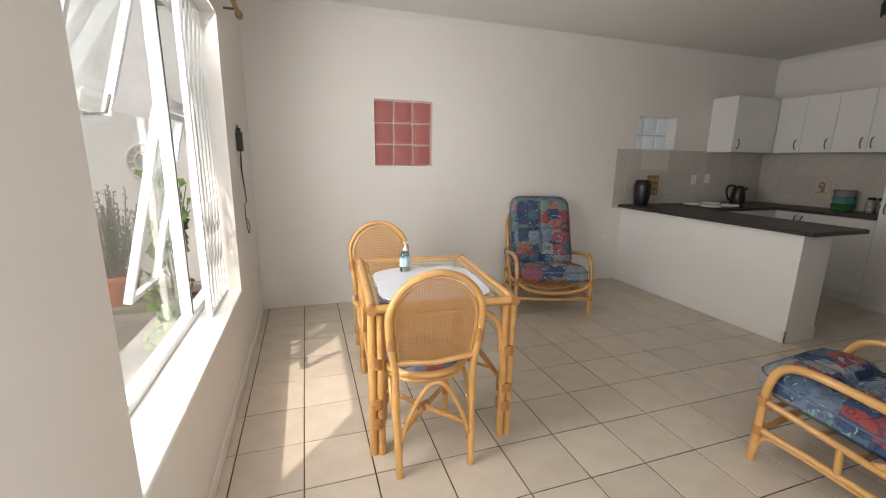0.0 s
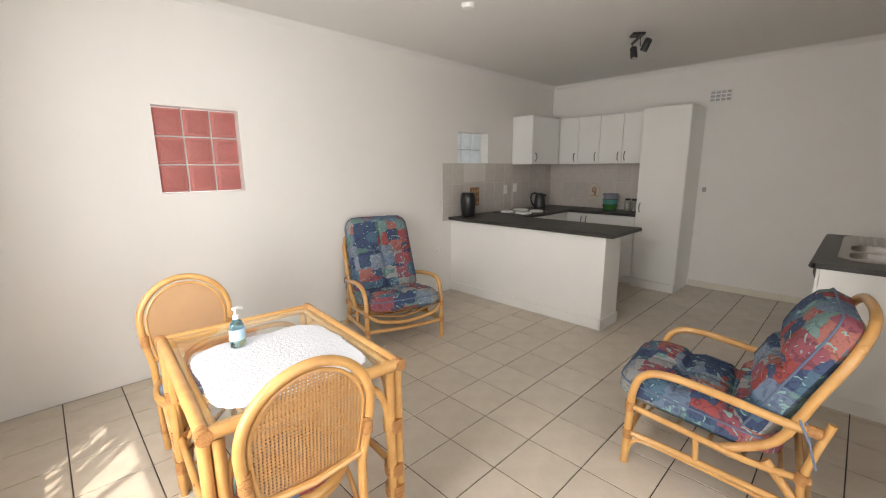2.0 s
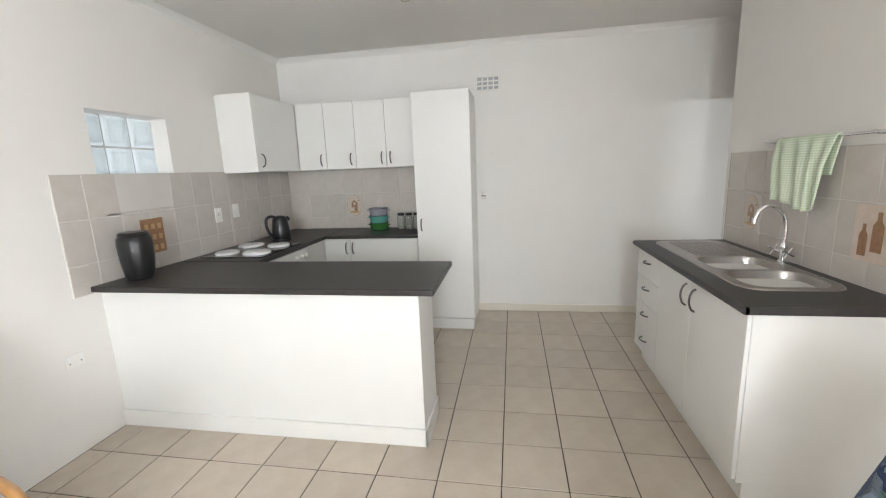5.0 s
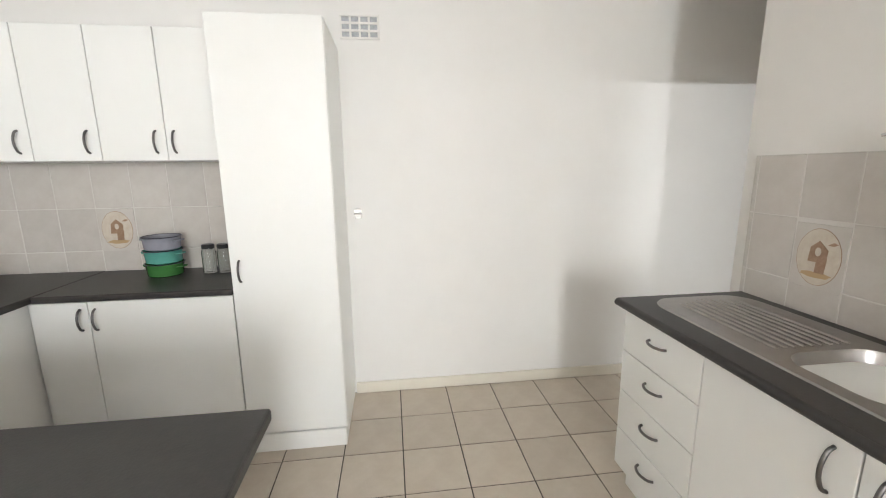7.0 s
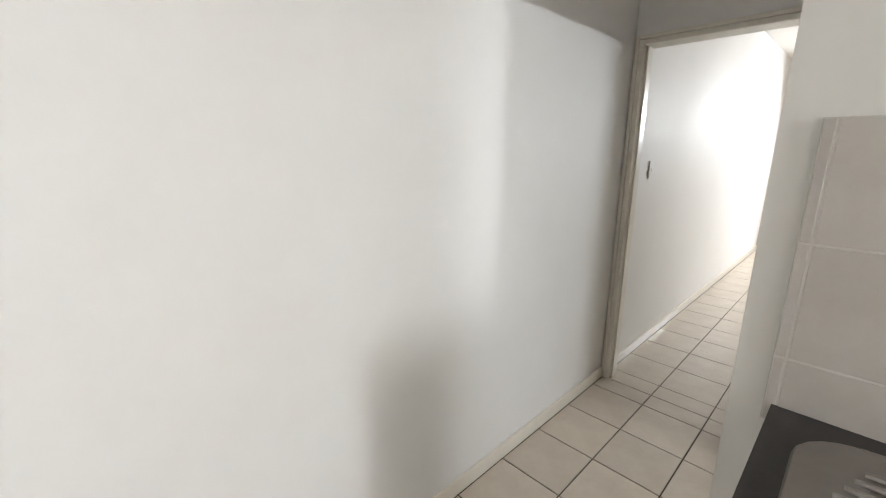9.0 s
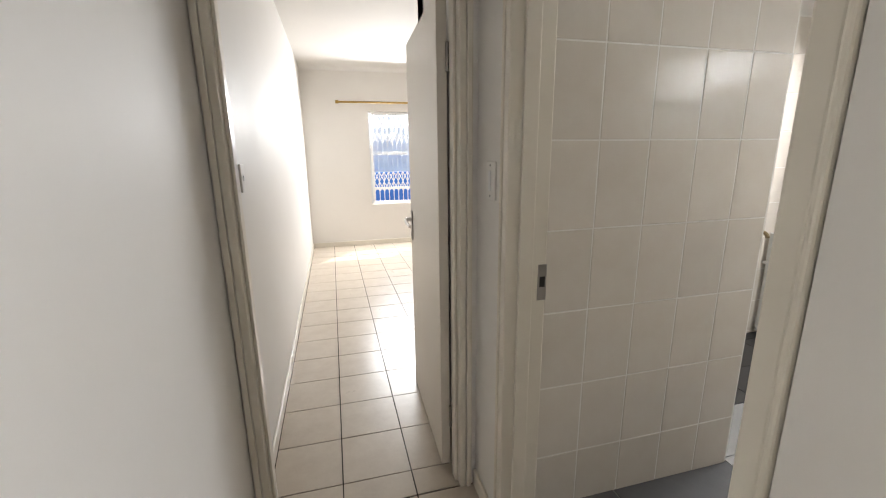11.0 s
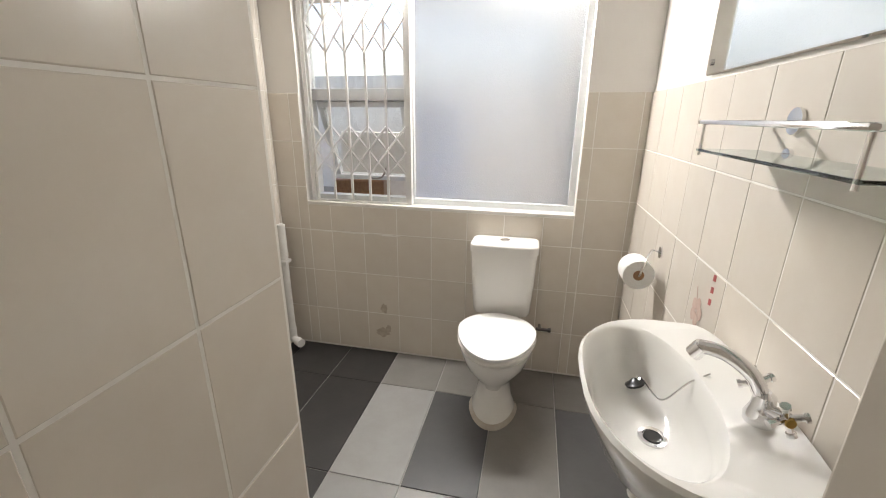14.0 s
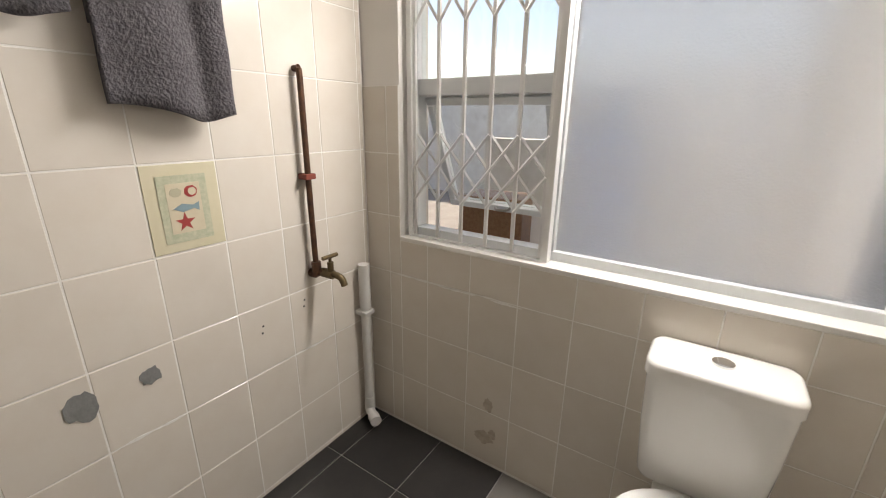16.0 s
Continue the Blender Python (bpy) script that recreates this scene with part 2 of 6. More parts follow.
WHITE_M = mat("white_painted_metal", (0.80, 0.80, 0.79), 0.35, spot=(0.72, 0.71, 0.69), scale=14, amount=0.5)
ALU = mat("white_aluminium", (0.74, 0.76, 0.77), 0.35, spot=(0.68, 0.70, 0.71), scale=6, amount=0.5)
CERAMIC = mat("white_ceramic", (0.82, 0.81, 0.78), 0.08, spot=(0.80, 0.785, 0.75), scale=3, amount=0.5, coat=0.4)
BRASS = mat("aged_brass", (0.42, 0.28, 0.09), 0.33, 1.0, spot=(0.3, 0.19, 0.06), scale=20, amount=0.6)
RUST = mat("corroded_copper", (0.07, 0.035, 0.022), 0.6, 0.5, spot=(0.16, 0.07, 0.03), scale=30, amount=0.8, bump=0.3, bscale=90)
PATINA = mat("tarnished_brass", (0.13, 0.095, 0.05), 0.5, 0.7, spot=(0.2, 0.14, 0.07), scale=40, amount=0.7, bump=0.2)
PVC = mat("grey_white_pvc", (0.66, 0.65, 0.62), 0.4, spot=(0.55, 0.53, 0.5), scale=9, amount=0.6)
LACE = mat("white_lace", (0.72, 0.73, 0.77), 0.9, spot=(0.7, 0.71, 0.75), scale=45, amount=0.8, bump=0.7, bscale=85)
TOWEL = mat("grey_waffle_towel", (0.125, 0.115, 0.125), 0.95, spot=(0.06, 0.055, 0.06), scale=90, amount=0.9, bump=1.0, bscale=130)
PANE = glass("window_glass", (0.97, 1.0, 0.985))
PANE_T = glass("table_glass", (0.93, 0.985, 0.96))
FROST = frosted("frosted_glass", (0.95, 0.96, 0.97), 0.42, 0.45, 0.25, 150)
# pink put into the glass for the light off the brick behind it
BRICK_TINT = milky("brick_tinted_block", (0.74, 0.36, 0.33), 0.12, 0.6, 1.0, 26)
CLEAR_B = milky("pale_glass_block", (0.90, 0.92, 0.92), 0.10, 0.8, 1.0, 26)
CONC = mat("paving", (0.34, 0.31, 0.27), 0.9, spot=(0.24, 0.21, 0.18), scale=3, amount=0.7, bump=0.3, bscale=30)
OUTWALL = mat("sunlit_plaster", (0.86, 0.86, 0.84), 0.9, spot=(0.62, 0.60, 0.56), scale=2.5, amount=0.6, bump=0.2, bscale=30)
TERRA = mat("terracotta", (0.42, 0.13, 0.06), 0.8, spot=(0.5, 0.22, 0.13), scale=9, amount=0.6, bump=0.1)
LEAF = mat("leaf", (0.10, 0.19, 0.035), 0.55, spot=(0.17, 0.26, 0.05), scale=12, amount=0.8)
LEAF_D = mat("rosemary_leaf", (0.06, 0.115, 0.045), 0.6, spot=(0.11, 0.16, 0.07), scale=12, amount=0.8)
WOODG = mat("weathered_wood", (0.25, 0.21, 0.17), 0.85, spot=(0.16, 0.13, 0.1), scale=8, amount=0.7, bump=0.3)
ROOF = mat("dull_roof_sheet", (0.30, 0.29, 0.28), 0.7, spot=(0.22, 0.21, 0.2), scale=3, amount=0.6)
BLUE = mat("blue_paint", (0.04, 0.20, 0.62), 0.6, spot=(0.05, 0.16, 0.5), scale=3, amount=0.6)
GREENP = mat("green_canvas", (0.03, 0.22, 0.08), 0.8, spot=(0.04, 0.17, 0.07), scale=5, amount=0.6)
CREAM = mat("cream_print", (0.62, 0.56, 0.42), 0.3, spot=(0.55, 0.46, 0.32), scale=20, amount=0.6)
SEPIA = mat("sepia_print", (0.25, 0.14, 0.08), 0.35, spot=(0.42, 0.29, 0.19), scale=45, amount=0.5)
PALE_PRINT = mat("pale_oval_print", (0.60, 0.53, 0.44), 0.25, spot=(0.50, 0.42, 0.33), scale=30, amount=0.8)
BROWN = mat("brown_print", (0.24, 0.12, 0.055), 0.4, spot=(0.36, 0.2, 0.1), scale=35, amount=0.8)
REDP = mat("red_print", (0.36, 0.05, 0.045), 0.4)
CEMENT = mat("bare_cement", (0.24, 0.24, 0.235), 0.9, spot=(0.17, 0.17, 0.165), scale=30, amount=0.7, bump=0.3)


# ---- building blocks ----
def obj(name, bm, material, parent=None, smooth=False, m=None):
    me = bpy.data.meshes.new(name)
    bmesh.ops.recalc_face_normals(bm, faces=bm.faces[:])
    bm.to_mesh(me)
    bm.free()
    if smooth:
        for p in me.polygons:
            p.use_smooth = True
        me.set_sharp_from_angle(angle=radians(40))
    me.materials.append(material)
    ob = new(name, me)
    if parent is not None:
        ob.parent = parent
    if m is not None:
        ob.matrix_basis = m
    return ob


def thing(name, loc, rz, label, category, group="", kind=""):
    e = new(name)
    e.empty_display_size = 0.1
    e.matrix_basis = pose(*loc, 0, 0, rz)
    return tagged(e, label, category, group, kind)


def add_box(bm, x0, y0, z0, x1, y1, z1, bevel=0.0, seg=2):
    r = bmesh.ops.create_cube(bm, size=1)
    for v in r["verts"]:
        v.co = Vector(((x0 + x1) / 2 + v.co.x * (x1 - x0), (y0 + y1) / 2 + v.co.y * (y1 - y0), (z0 + z1) / 2 + v.co.z * (z1 - z0)))
    if bevel:
        es = list({e for v in r["verts"] for e in v.link_edges})
        bmesh.ops.bevel(bm, geom=es, offset=bevel, segments=seg, affect='EDGES', profile=0.5)
    return bm


def boxes(*bs, bevel=0.003, seg=2):
    bm = bmesh.new()
    for b in bs:
        add_box(bm, *b, bevel=bevel, seg=seg)
    return bm


def add_tube(bm, pts, r, n=10, closed=False, taper=None):
    """A round bar along points."""
    P = [Vector(p) for p in pts]
    k = len(P)
    ring = []
    up = None
    for i, p in enumerate(P):
        if closed:
            t = (P[(i + 1) % k] - P[i - 1]).normalized()
        else:
            t = (P[min(i + 1, k - 1)] - P[max(i - 1, 0)]).normalized()
        if up is None:
            up = Vector((0, 0, 1)) if abs(t.z) < 0.9 else Vector((1, 0, 0))
        a = (up - t * up.dot(t)).normalized()
        up = a
        b = t.cross(a)
        rr = r if taper is None else r + (taper - r) * i / (k - 1)
        ring.append([bm.verts.new(p + (a * math.cos(2 * math.pi * j / n) + b * math.sin(2 * math.pi * j / n)) * rr) for j in range(n)])
    for i in range(k if closed else k - 1):
        A, B = ring[i], ring[(i + 1) % k]
        for j in range(n):
            bm.faces.new((A[j], A[(j + 1) % n], B[(j + 1) % n], B[j]))
    if not closed:
        bm.faces.new(ring[0][::-1])
        bm.faces.new(ring[-1])
    return bm


def smooth_path(pts, sub=6):
    P = [Vector(p) for p in pts]
    out = []
    for i in range(len(P) - 1):
        a, b, c, d = P[max(i - 1, 0)], P[i], P[i + 1], P[min(i + 2, len(P) - 1)]
        for s in range(sub):
            t = s / sub
            out.append(0.5 * (2 * b + (c - a) * t + (2 * a - 5 * b + 4 * c - d) * t * t + (3 * b - a - 3 * c + d) * t ** 3))
    out.append(P[-1])
    return out


def tubes(*ts, n=10):
    bm = bmesh.new()
    for pts, r in ts:
        add_tube(bm, pts, r, n)
    return bm


def add_lathe(bm, prof, n=28, c=(0, 0, 0), sx=1.0, sy=1.0):
    rings = []
    for r, z in prof:
        rings.append([bm.verts.new((c[0] + r * sx * math.cos(2 * math.pi * j / n), c[1] + r * sy * math.sin(2 * math.pi * j / n), c[2] + z)) for j in range(n)])
    for A, B in zip(rings, rings[1:]):
        for j in range(n):
            bm.faces.new((A[j], A[(j + 1) % n], B[(j + 1) % n], B[j]))
    bm.faces.new(rings[0][::-1])
    bm.faces.new(rings[-1])
    return bm


def lathe(prof, n=28, c=(0, 0, 0), sx=1.0, sy=1.0):
    return add_lathe(bmesh.new(), prof, n, c, sx, sy)


def wall_mesh(axis, a0, a1, p0, p1, z0, z1, holes=()):
    """A wall along x or y from a0 to a1, thick from p0 to p1, with openings (a0, a1, z0, z1) right through it."""
    A = sorted({a0, a1, *(h[0] for h in holes), *(h[1] for h in holes)})
    Z = sorted({z0, z1, *(h[2] for h in holes), *(h[3] for h in holes)})
    A = [a for a in A if a0 <= a <= a1]
    Z = [z for z in Z if z0 <= z <= z1]

    def solid(i, j):
        if not (0 <= i < len(A) - 1 and 0 <= j < len(Z) - 1):
            return False
        a, z = (A[i] + A[i + 1]) / 2, (Z[j] + Z[j + 1]) / 2
        return not any(h[0] < a < h[1] and h[2] < z < h[3] for h in holes)

    bm = bmesh.new()
    cache = {}

    def V(a, p, z):
        k = (a, p, z)
        if k not in cache:
            cache[k] = bm.verts.new((a, p, z) if axis == 'x' else (p, a, z))
        return cache[k]

    for i in range(len(A) - 1):
        for j in range(len(Z) - 1):
            if not solid(i, j):
                continue
            x0, x1, y0, y1 = A[i], A[i + 1], Z[j], Z[j + 1]
            for p in (p0, p1):
                bm.faces.new((V(x0, p, y0), V(x1, p, y0), V(x1, p, y1), V(x0, p, y1)))
            if not solid(i - 1, j):
                bm.faces.new((V(x0, p0, y0), V(x0, p1, y0), V(x0, p1, y1), V(x0, p0, y1)))
            if not solid(i + 1, j):
                bm.faces.new((V(x1, p0, y0), V(x1, p1, y0), V(x1, p1, y1), V(x1, p0, y1)))
            if not solid(i, j - 1):
                bm.faces.new((V(x0, p0, y0), V(x1, p0, y0), V(x1, p1, y0), V(x0, p1, y0)))
            if not solid(i, j + 1):
                bm.faces.new((V(x0, p0, y1), V(x1, p0, y1), V(x1, p1, y1), V(x0, p1, y1)))
    return bm


def wall(name, axis, a0, a1, p0, p1, z0, z1, holes=(), material=None, label=""):
    ob = obj(name, wall_mesh(axis, a0, a1, p0, p1, z0, z1, holes), material or WALL)
    return tagged(ob, label or "off-white painted plaster wall", "wall", "", "structure")


TILE_MESH = {}


def tile_mesh(w, h, d, material):
    """A flat tile, its face up, with eased edges."""
    k = (round(w, 3), round(h, 3), round(d, 3), material.name)
    if k not in TILE_MESH:
        bm = bmesh.new()
        e = 0.0018
        lo = [bm.verts.new((x * w / 2, y * h / 2, -d)) for x, y in ((-1, -1), (1, -1), (1, 1), (-1, 1))]
        mi = [bm.verts.new((x * w / 2, y * h / 2, -e)) for x, y in ((-1, -1), (1, -1), (1, 1), (-1, 1))]
        hi = [bm.verts.new((x * (w / 2 - e), y * (h / 2 - e), 0)) for x, y in ((-1, -1), (1, -1), (1, 1), (-1, 1))]
        bm.faces.new(hi)
        for A, B in ((lo, mi), (mi, hi)):
            for j in range(4):
                bm.faces.new((A[j], A[(j + 1) % 4], B[(j + 1) % 4], B[j]))
        me = bpy.data.meshes.new("tile")
        bm.to_mesh(me)
        bm.free()
        me.materials.append(material)
        TILE_MESH[k] = me
    return TILE_MESH[k]


FACE = {"+y": Matrix(((1, 0, 0), (0, 0, 1), (0, 1, 0))).to_4x4(), "-y": Matrix(((1, 0, 0), (0, 0, -1), (0, 1, 0))).to_4x4(),
        "+x": Matrix(((0, 0, 1), (1, 0, 0), (0, 1, 0))).to_4x4(), "-x": Matrix(((0, 0, -1), (1, 0, 0), (0, 1, 0))).to_4x4(), "+z": Matrix.Identity(4)}


def tiling(parent, face, plane, us, vs, material, gap=0.003, d=0.006, skip=lambda u, v: False, pick=None, jitter=0.0):
    """Tiles between the joint lines us and vs on a plane that faces that way."""
    rnd = random.Random(7)
    for u0, u1 in zip(us, us[1:]):
        for v0, v1 in zip(vs, vs[1:]):
            u, v = (u0 + u1) / 2, (v0 + v1) / 2
            if skip(u, v) or u1 - u0 < 0.012 or v1 - v0 < 0.012:
                continue
            mt = pick(u, v) if pick else material
            ob = new("tile", tile_mesh(u1 - u0 - gap, v1 - v0 - gap, d, mt))
            ob.parent = parent
            q = plane + rnd.uniform(-jitter, jitter)
            at = {"y": (u, q, v), "x": (q, u, v), "z": (u, v, q)}[face[1]]
            ob.matrix_basis = Matrix.Translation(at) @ FACE[face]


def lines(lo, hi, start, step):
    """Joint lines between lo and hi on a grid."""
    k = math.ceil((lo - start) / step + 1e-6)
    out = [lo]
    while start + k * step < hi - 1e-6:
        if start + k * step > lo + 0.004:
            out.append(start + k * step)
        k += 1
    if hi - out[-1] < 0.004:
        out.pop()
    return out + [hi]


def rounded_slab(w, d, h, r, bevel=0.01, seg=6):
    """A slab with round corners, its base on z = 0."""
    bm = bmesh.new()
    pts = []
    for cx, cy, a0 in ((w / 2 - r, d / 2 - r, 0), (-w / 2 + r, d / 2 - r, 90), (-w / 2 + r, -d / 2 + r, 180), (w / 2 - r, -d / 2 + r, 270)):
        for s in range(seg + 1):
            a = radians(a0 + 90 * s / seg)
            pts.append((cx + r * math.cos(a), cy + r * math.sin(a)))
    lo = [bm.verts.new((x, y, 0)) for x, y in pts]
    f = bm.faces.new(lo)
    g = bmesh.ops.extrude_face_region(bm, geom=[f])
    vs = [v for v in g["geom"] if isinstance(v, bmesh.types.BMVert)]
    for v in vs:
        v.co.z = h
    if bevel:
        es = [e for e in bm.edges if all(abs(v.co.z - h) < 1e-6 for v in e.verts)]
        bmesh.ops.bevel(bm, geom=es, offset=bevel, segments=3, affect='EDGES', profile=0.5)
    return bm


def flat_shape(pts, d=0.0008):
    """A thin printed or pasted shape in the x-z plane, its face to -y."""
    bm = bmesh.new()
    a = [bm.verts.new((x, -d, z)) for x, z in pts]
    b = [bm.verts.new((x, 0, z)) for x, z in pts]
    bm.faces.new(a)
    for i in range(len(a)):
        j = (i + 1) % len(a)
        bm.faces.new((a[i], b[i], b[j], a[j]))
    return bm


def oval(cx, cz, rx, rz, n=20, wob=0.0, seed=1):
    rnd = random.Random(seed)
    return [(cx + rx * math.cos(2 * math.pi * i / n) * (1 + rnd.uniform(-wob, wob)), cz + rz * math.sin(2 * math.pi * i / n) * (1 + rnd.uniform(-wob, wob))) for i in range(n)]

# ---- the shell ----
XW, XE, YN, YS, H = -0.38, 5.77, 3.88, -0.012, 2.645
floor = tagged(obj("floor", boxes((XW - 0.2, -6.5, -0.12, XE + 0.1, YN + 0.1, -0.004), bevel=0), GROUT), "beige ceramic tile floor with dark grout lines", "floor", "", "structure")
ceiling = tagged(obj("ceiling", boxes((XW - 0.25, -6.7, H, XE + 0.2, YN + 0.2, H + 0.15), bevel=0), CEIL), "plain off-white plaster ceiling", "ceiling", "", "structure")

WIN = (1.05, 2.80, 0.53, 2.17)
wall_west = wall("wall_west", 'y', -0.45, YN + 0.2, XW - 0.22, XW, 0, H, [WIN], label="off-white plaster wall with a deep window recess")
wall_north = wall("wall_north", 'x', XW, XE + 0.2, YN, YN + 0.22, 0, H, [(0.68, 1.234, 1.31, 1.91), (3.68, 4.24, 1.30, 1.90)], label="off-white plaster wall with two glass block openings")
wall_east = wall("wall_east", 'y', -6.6, YN, XE, XE + 0.2, 0, H, [], WALL_E, "satin cream wall with touched-up paint patches")
wall_south = wall("wall_south", 'x', 1.85, 4.9, -0.235, YS, 0, H, label="off-white plaster wall behind the sink")
# unseen alcove and entrance, added and widened to let the fill lamp shine in
wall_entry = wall("wall_entry", 'y', -0.45, -0.235, 1.85, 1.95, 0, H)
wall_back = wall("wall_back", 'x', XW - 0.22, 1.95, -0.55, -0.45, 0, H, [(-0.30, 1.75, 0, 2.15)], label="unseen off-white back wall with an opening added for light")
# corridor, bathroom and bedroom
DOOR_B = (-1.10, -0.25, 0, 2.05)
wall_corridor = wall("wall_corridor", 'y', -2.35, -0.235, 4.77, 4.89, 0, H, [DOOR_B], label="off-white corridor wall with the bathroom doorway")
DOOR_R = (4.935, 5.742, 0, 2.02)
wall_bedroom = wall("wall_bedroom", 'x', 4.89, XE, -1.47, -1.36, 0, H, [DOOR_R], label="off-white wall with the bedroom doorway")
BW = (-2.02, -0.53, 0.935, 2.11)
wall_bath_west = wall("wall_bath_west", 'y', -2.35, -0.235, 2.0, 2.19, 0, H, [BW], label="plaster wall tiled below, with a wide window")
wall_bath_north = wall("wall_bath_north", 'x', 2.19, 4.77, -0.243, -0.235, 0, H, [], label="plaster wall tiled to shoulder height")
wall_bath_south = wall("wall_bath_south", 'x', 1.9, 4.89, -2.35, -2.212, 0, H, [], label="fully tiled shower wall")
partition = wall("partition", 'x', 3.745, 4.77, -1.27, -1.165, 0, H, [], label="tiled shower partition wall")
RW = (3.75, 4.83, 0.64, 2.04)
wall_bed_south = wall("wall_bed_south", 'x', 1.9, XE, -6.62, -6.45, 0, H, [RW], label="white bedroom wall with a window")
wall_bed_west = wall("wall_bed_west", 'y', -6.62, -2.35, 1.9, 2.0, 0, H)

# coved joint under the ceiling
def cove(name, axis, a0, a1, p, s):
    bm = bmesh.new()
    prof = [(0, 0), (0.045, 0), (0.03, -0.012), (0.012, -0.03), (0, -0.05)]
    A = [bm.verts.new((a0, p + s * u, H + v) if axis == 'x' else (p + s * u, a0, H + v)) for u, v in prof]
    B = [bm.verts.new((a1, p + s * u, H + v) if axis == 'x' else (p + s * u, a1, H + v)) for u, v in prof]
    for i in range(5):
        j = (i + 1) % 5
        bm.faces.new((A[i], A[j], B[j], B[i]))
    bm.faces.new(A)
    bm.faces.new(B)
    return tagged(obj(name, bm, CEIL), "narrow coved ceiling cornice", "trim", "", "structure")


cove("trim_north", 'x', XW, XE, YN, -1)
cove("trim_east", 'y', -1.36, YN - 0.05, XE, -1)
cove("trim_bedroom", 'x', 2.0, XE, -6.45, 1)


def skirting(name, *bs, material=None):
    return tagged(obj(name, boxes(*bs, bevel=0.004), material or TRIM), "cream painted skirting board", "skirting", "", "structure")


skirting("baseboard_east", (XE - 0.014, -1.35, 0, XE, 1.85, 0.075))
skirting("baseboard_corridor", (4.89, -1.355, 0, 4.903, -1.175, 0.075))
skirting("baseboard_bedroom", (XE - 0.014, -6.44, 0, XE, -1.48, 0.07), (2.0, -6.45, 0, XE - 0.015, -6.436, 0.07))
skirting("baseboard_west", (XW, -0.44, 0, XW + 0.012, YN - 0.001, 0.06), material=WALL)


# ---- doors and frames ----
def door_frame(name, axis, a0, a1, z1, p0, p1, lip=0.012, face=0.055, t=0.035):
    """Steel or timber lining with architraves on both faces, round an opening."""
    bs = []
    for q0, q1 in ((p0 - lip, p1 + lip),):
        bs += [(a0, q0, 0, a0 + t, q1, z1), (a1 - t, q0, 0, a1, q1, z1), (a0 + t, q0, z1 - t, a1 - t, q1, z1)]
    for q0, q1 in ((p0 - lip - 0.006, p0 - 0.002), (p1 + 0.002, p1 + lip + 0.006)):
        bs += [(a0 - face, q0, 0, a0 - 0.001, q1, z1 + face), (a1 + 0.001, q0, 0, a1 + face, q1, z1 + face), (a0 - 0.001, q0, z1 + 0.001, a1 + 0.001, q1, z1 + face)]
    m = (p0 + p1) / 2
    bs += [(a0 + t, m - 0.02, 0, a0 + t + 0.012, m + 0.03, z1 - t), (a1 - t - 0.012, m - 0.02, 0, a1 - t, m + 0.03, z1 - t)]
    if axis == 'y':
        bs = [(b[1], b[0], b[2], b[4], b[3], b[5]) for b in bs]
    return tagged(obj(name, boxes(*bs, bevel=0.004), TRIM), "cream gloss painted door frame", "door frame", "", "structure")


frame_bath = door_frame("door_frame_1", 'y', DOOR_B[0], DOOR_B[1], 2.05, 4.77, 4.89, face=0.012)
frame_bed = door_frame("door_frame_2", 'x', DOOR_R[0], DOOR_R[1], 2.02, -1.47, -1.36, face=0.022, t=0.026)
strike = tagged(obj("strike_plate", boxes((4.757, -1.066, 0.94, 4.788, -1.0625, 1.06), bevel=0.001), STEEL, frame_bath), "steel strike plate")
obj("latch_slot", boxes((4.763, -1.064, 0.985, 4.782, -1.0615, 1.02), bevel=0.0005), BLACK, frame_bath)


def lever_handle(parent, y, s, z=1.03, x=0.06):
    """Back plate and curved lever on a door face at y; s is the side that it stands on."""
    p = obj("handle", boxes((x - 0.02, min(y, y + s * 0.006), z - 0.11, x + 0.02, max(y, y + s * 0.006), z + 0.06), bevel=0.003), STEEL, parent)
    tagged(p, "worn steel back plate and lever")
    bm = bmesh.new()
    add_tube(bm, [(x, y, z + 0.01), (x, y + s * 0.038, z + 0.01)], 0.011)
    add_tube(bm, smooth_path([(x, y + s * 0.035, z + 0.012), (x + 0.03, y + s * 0.042, z + 0.010), (x + 0.08, y + s * 0.038, z - 0.006), (x + 0.125, y + s * 0.032, z - 0.010)]), 0.009)
    obj("lever", bm, CHROME, p, True)
    obj("keyhole", boxes((x - 0.004, min(y, y + s * 0.0075), z - 0.085, x + 0.004, max(y, y + s * 0.0075), z - 0.06), bevel=0.001), BLACK, p)


def door(name, hinge, rz, w, h, label):
    """A plain flush door; the local x runs from the free edge to the hinge."""
    d = thing(name, (hinge[0], hinge[1], 0.006), rz, label, "door")
    obj("leaf", boxes((-w, -0.02, 0, 0, 0.02, h), bevel=0.003), DOOR, d)
    for s in (1, -1):
        lever_handle_shift(d, -w, s)
    for z in (0.25, 1.75):
        obj("hinge", tubes(([(0.006, 0.02, z - 0.05), (0.006, 0.02, z + 0.05)], 0.007)), STEEL, d, True)
    return d


def lever_handle_shift(d, x0, s):
    lever_handle(d, 0.02 * s, s, 1.03, x0 + 0.05)


# local -x points along the open leaf
door_bath = door("door", (4.765, -0.308), 11.8, 0.795, 2.0, "cream gloss painted flush door standing open")
door_bed = door("door", (4.985, -1.495), 88, 0.76, 1.97, "cream painted flush bedroom door standing wide open")

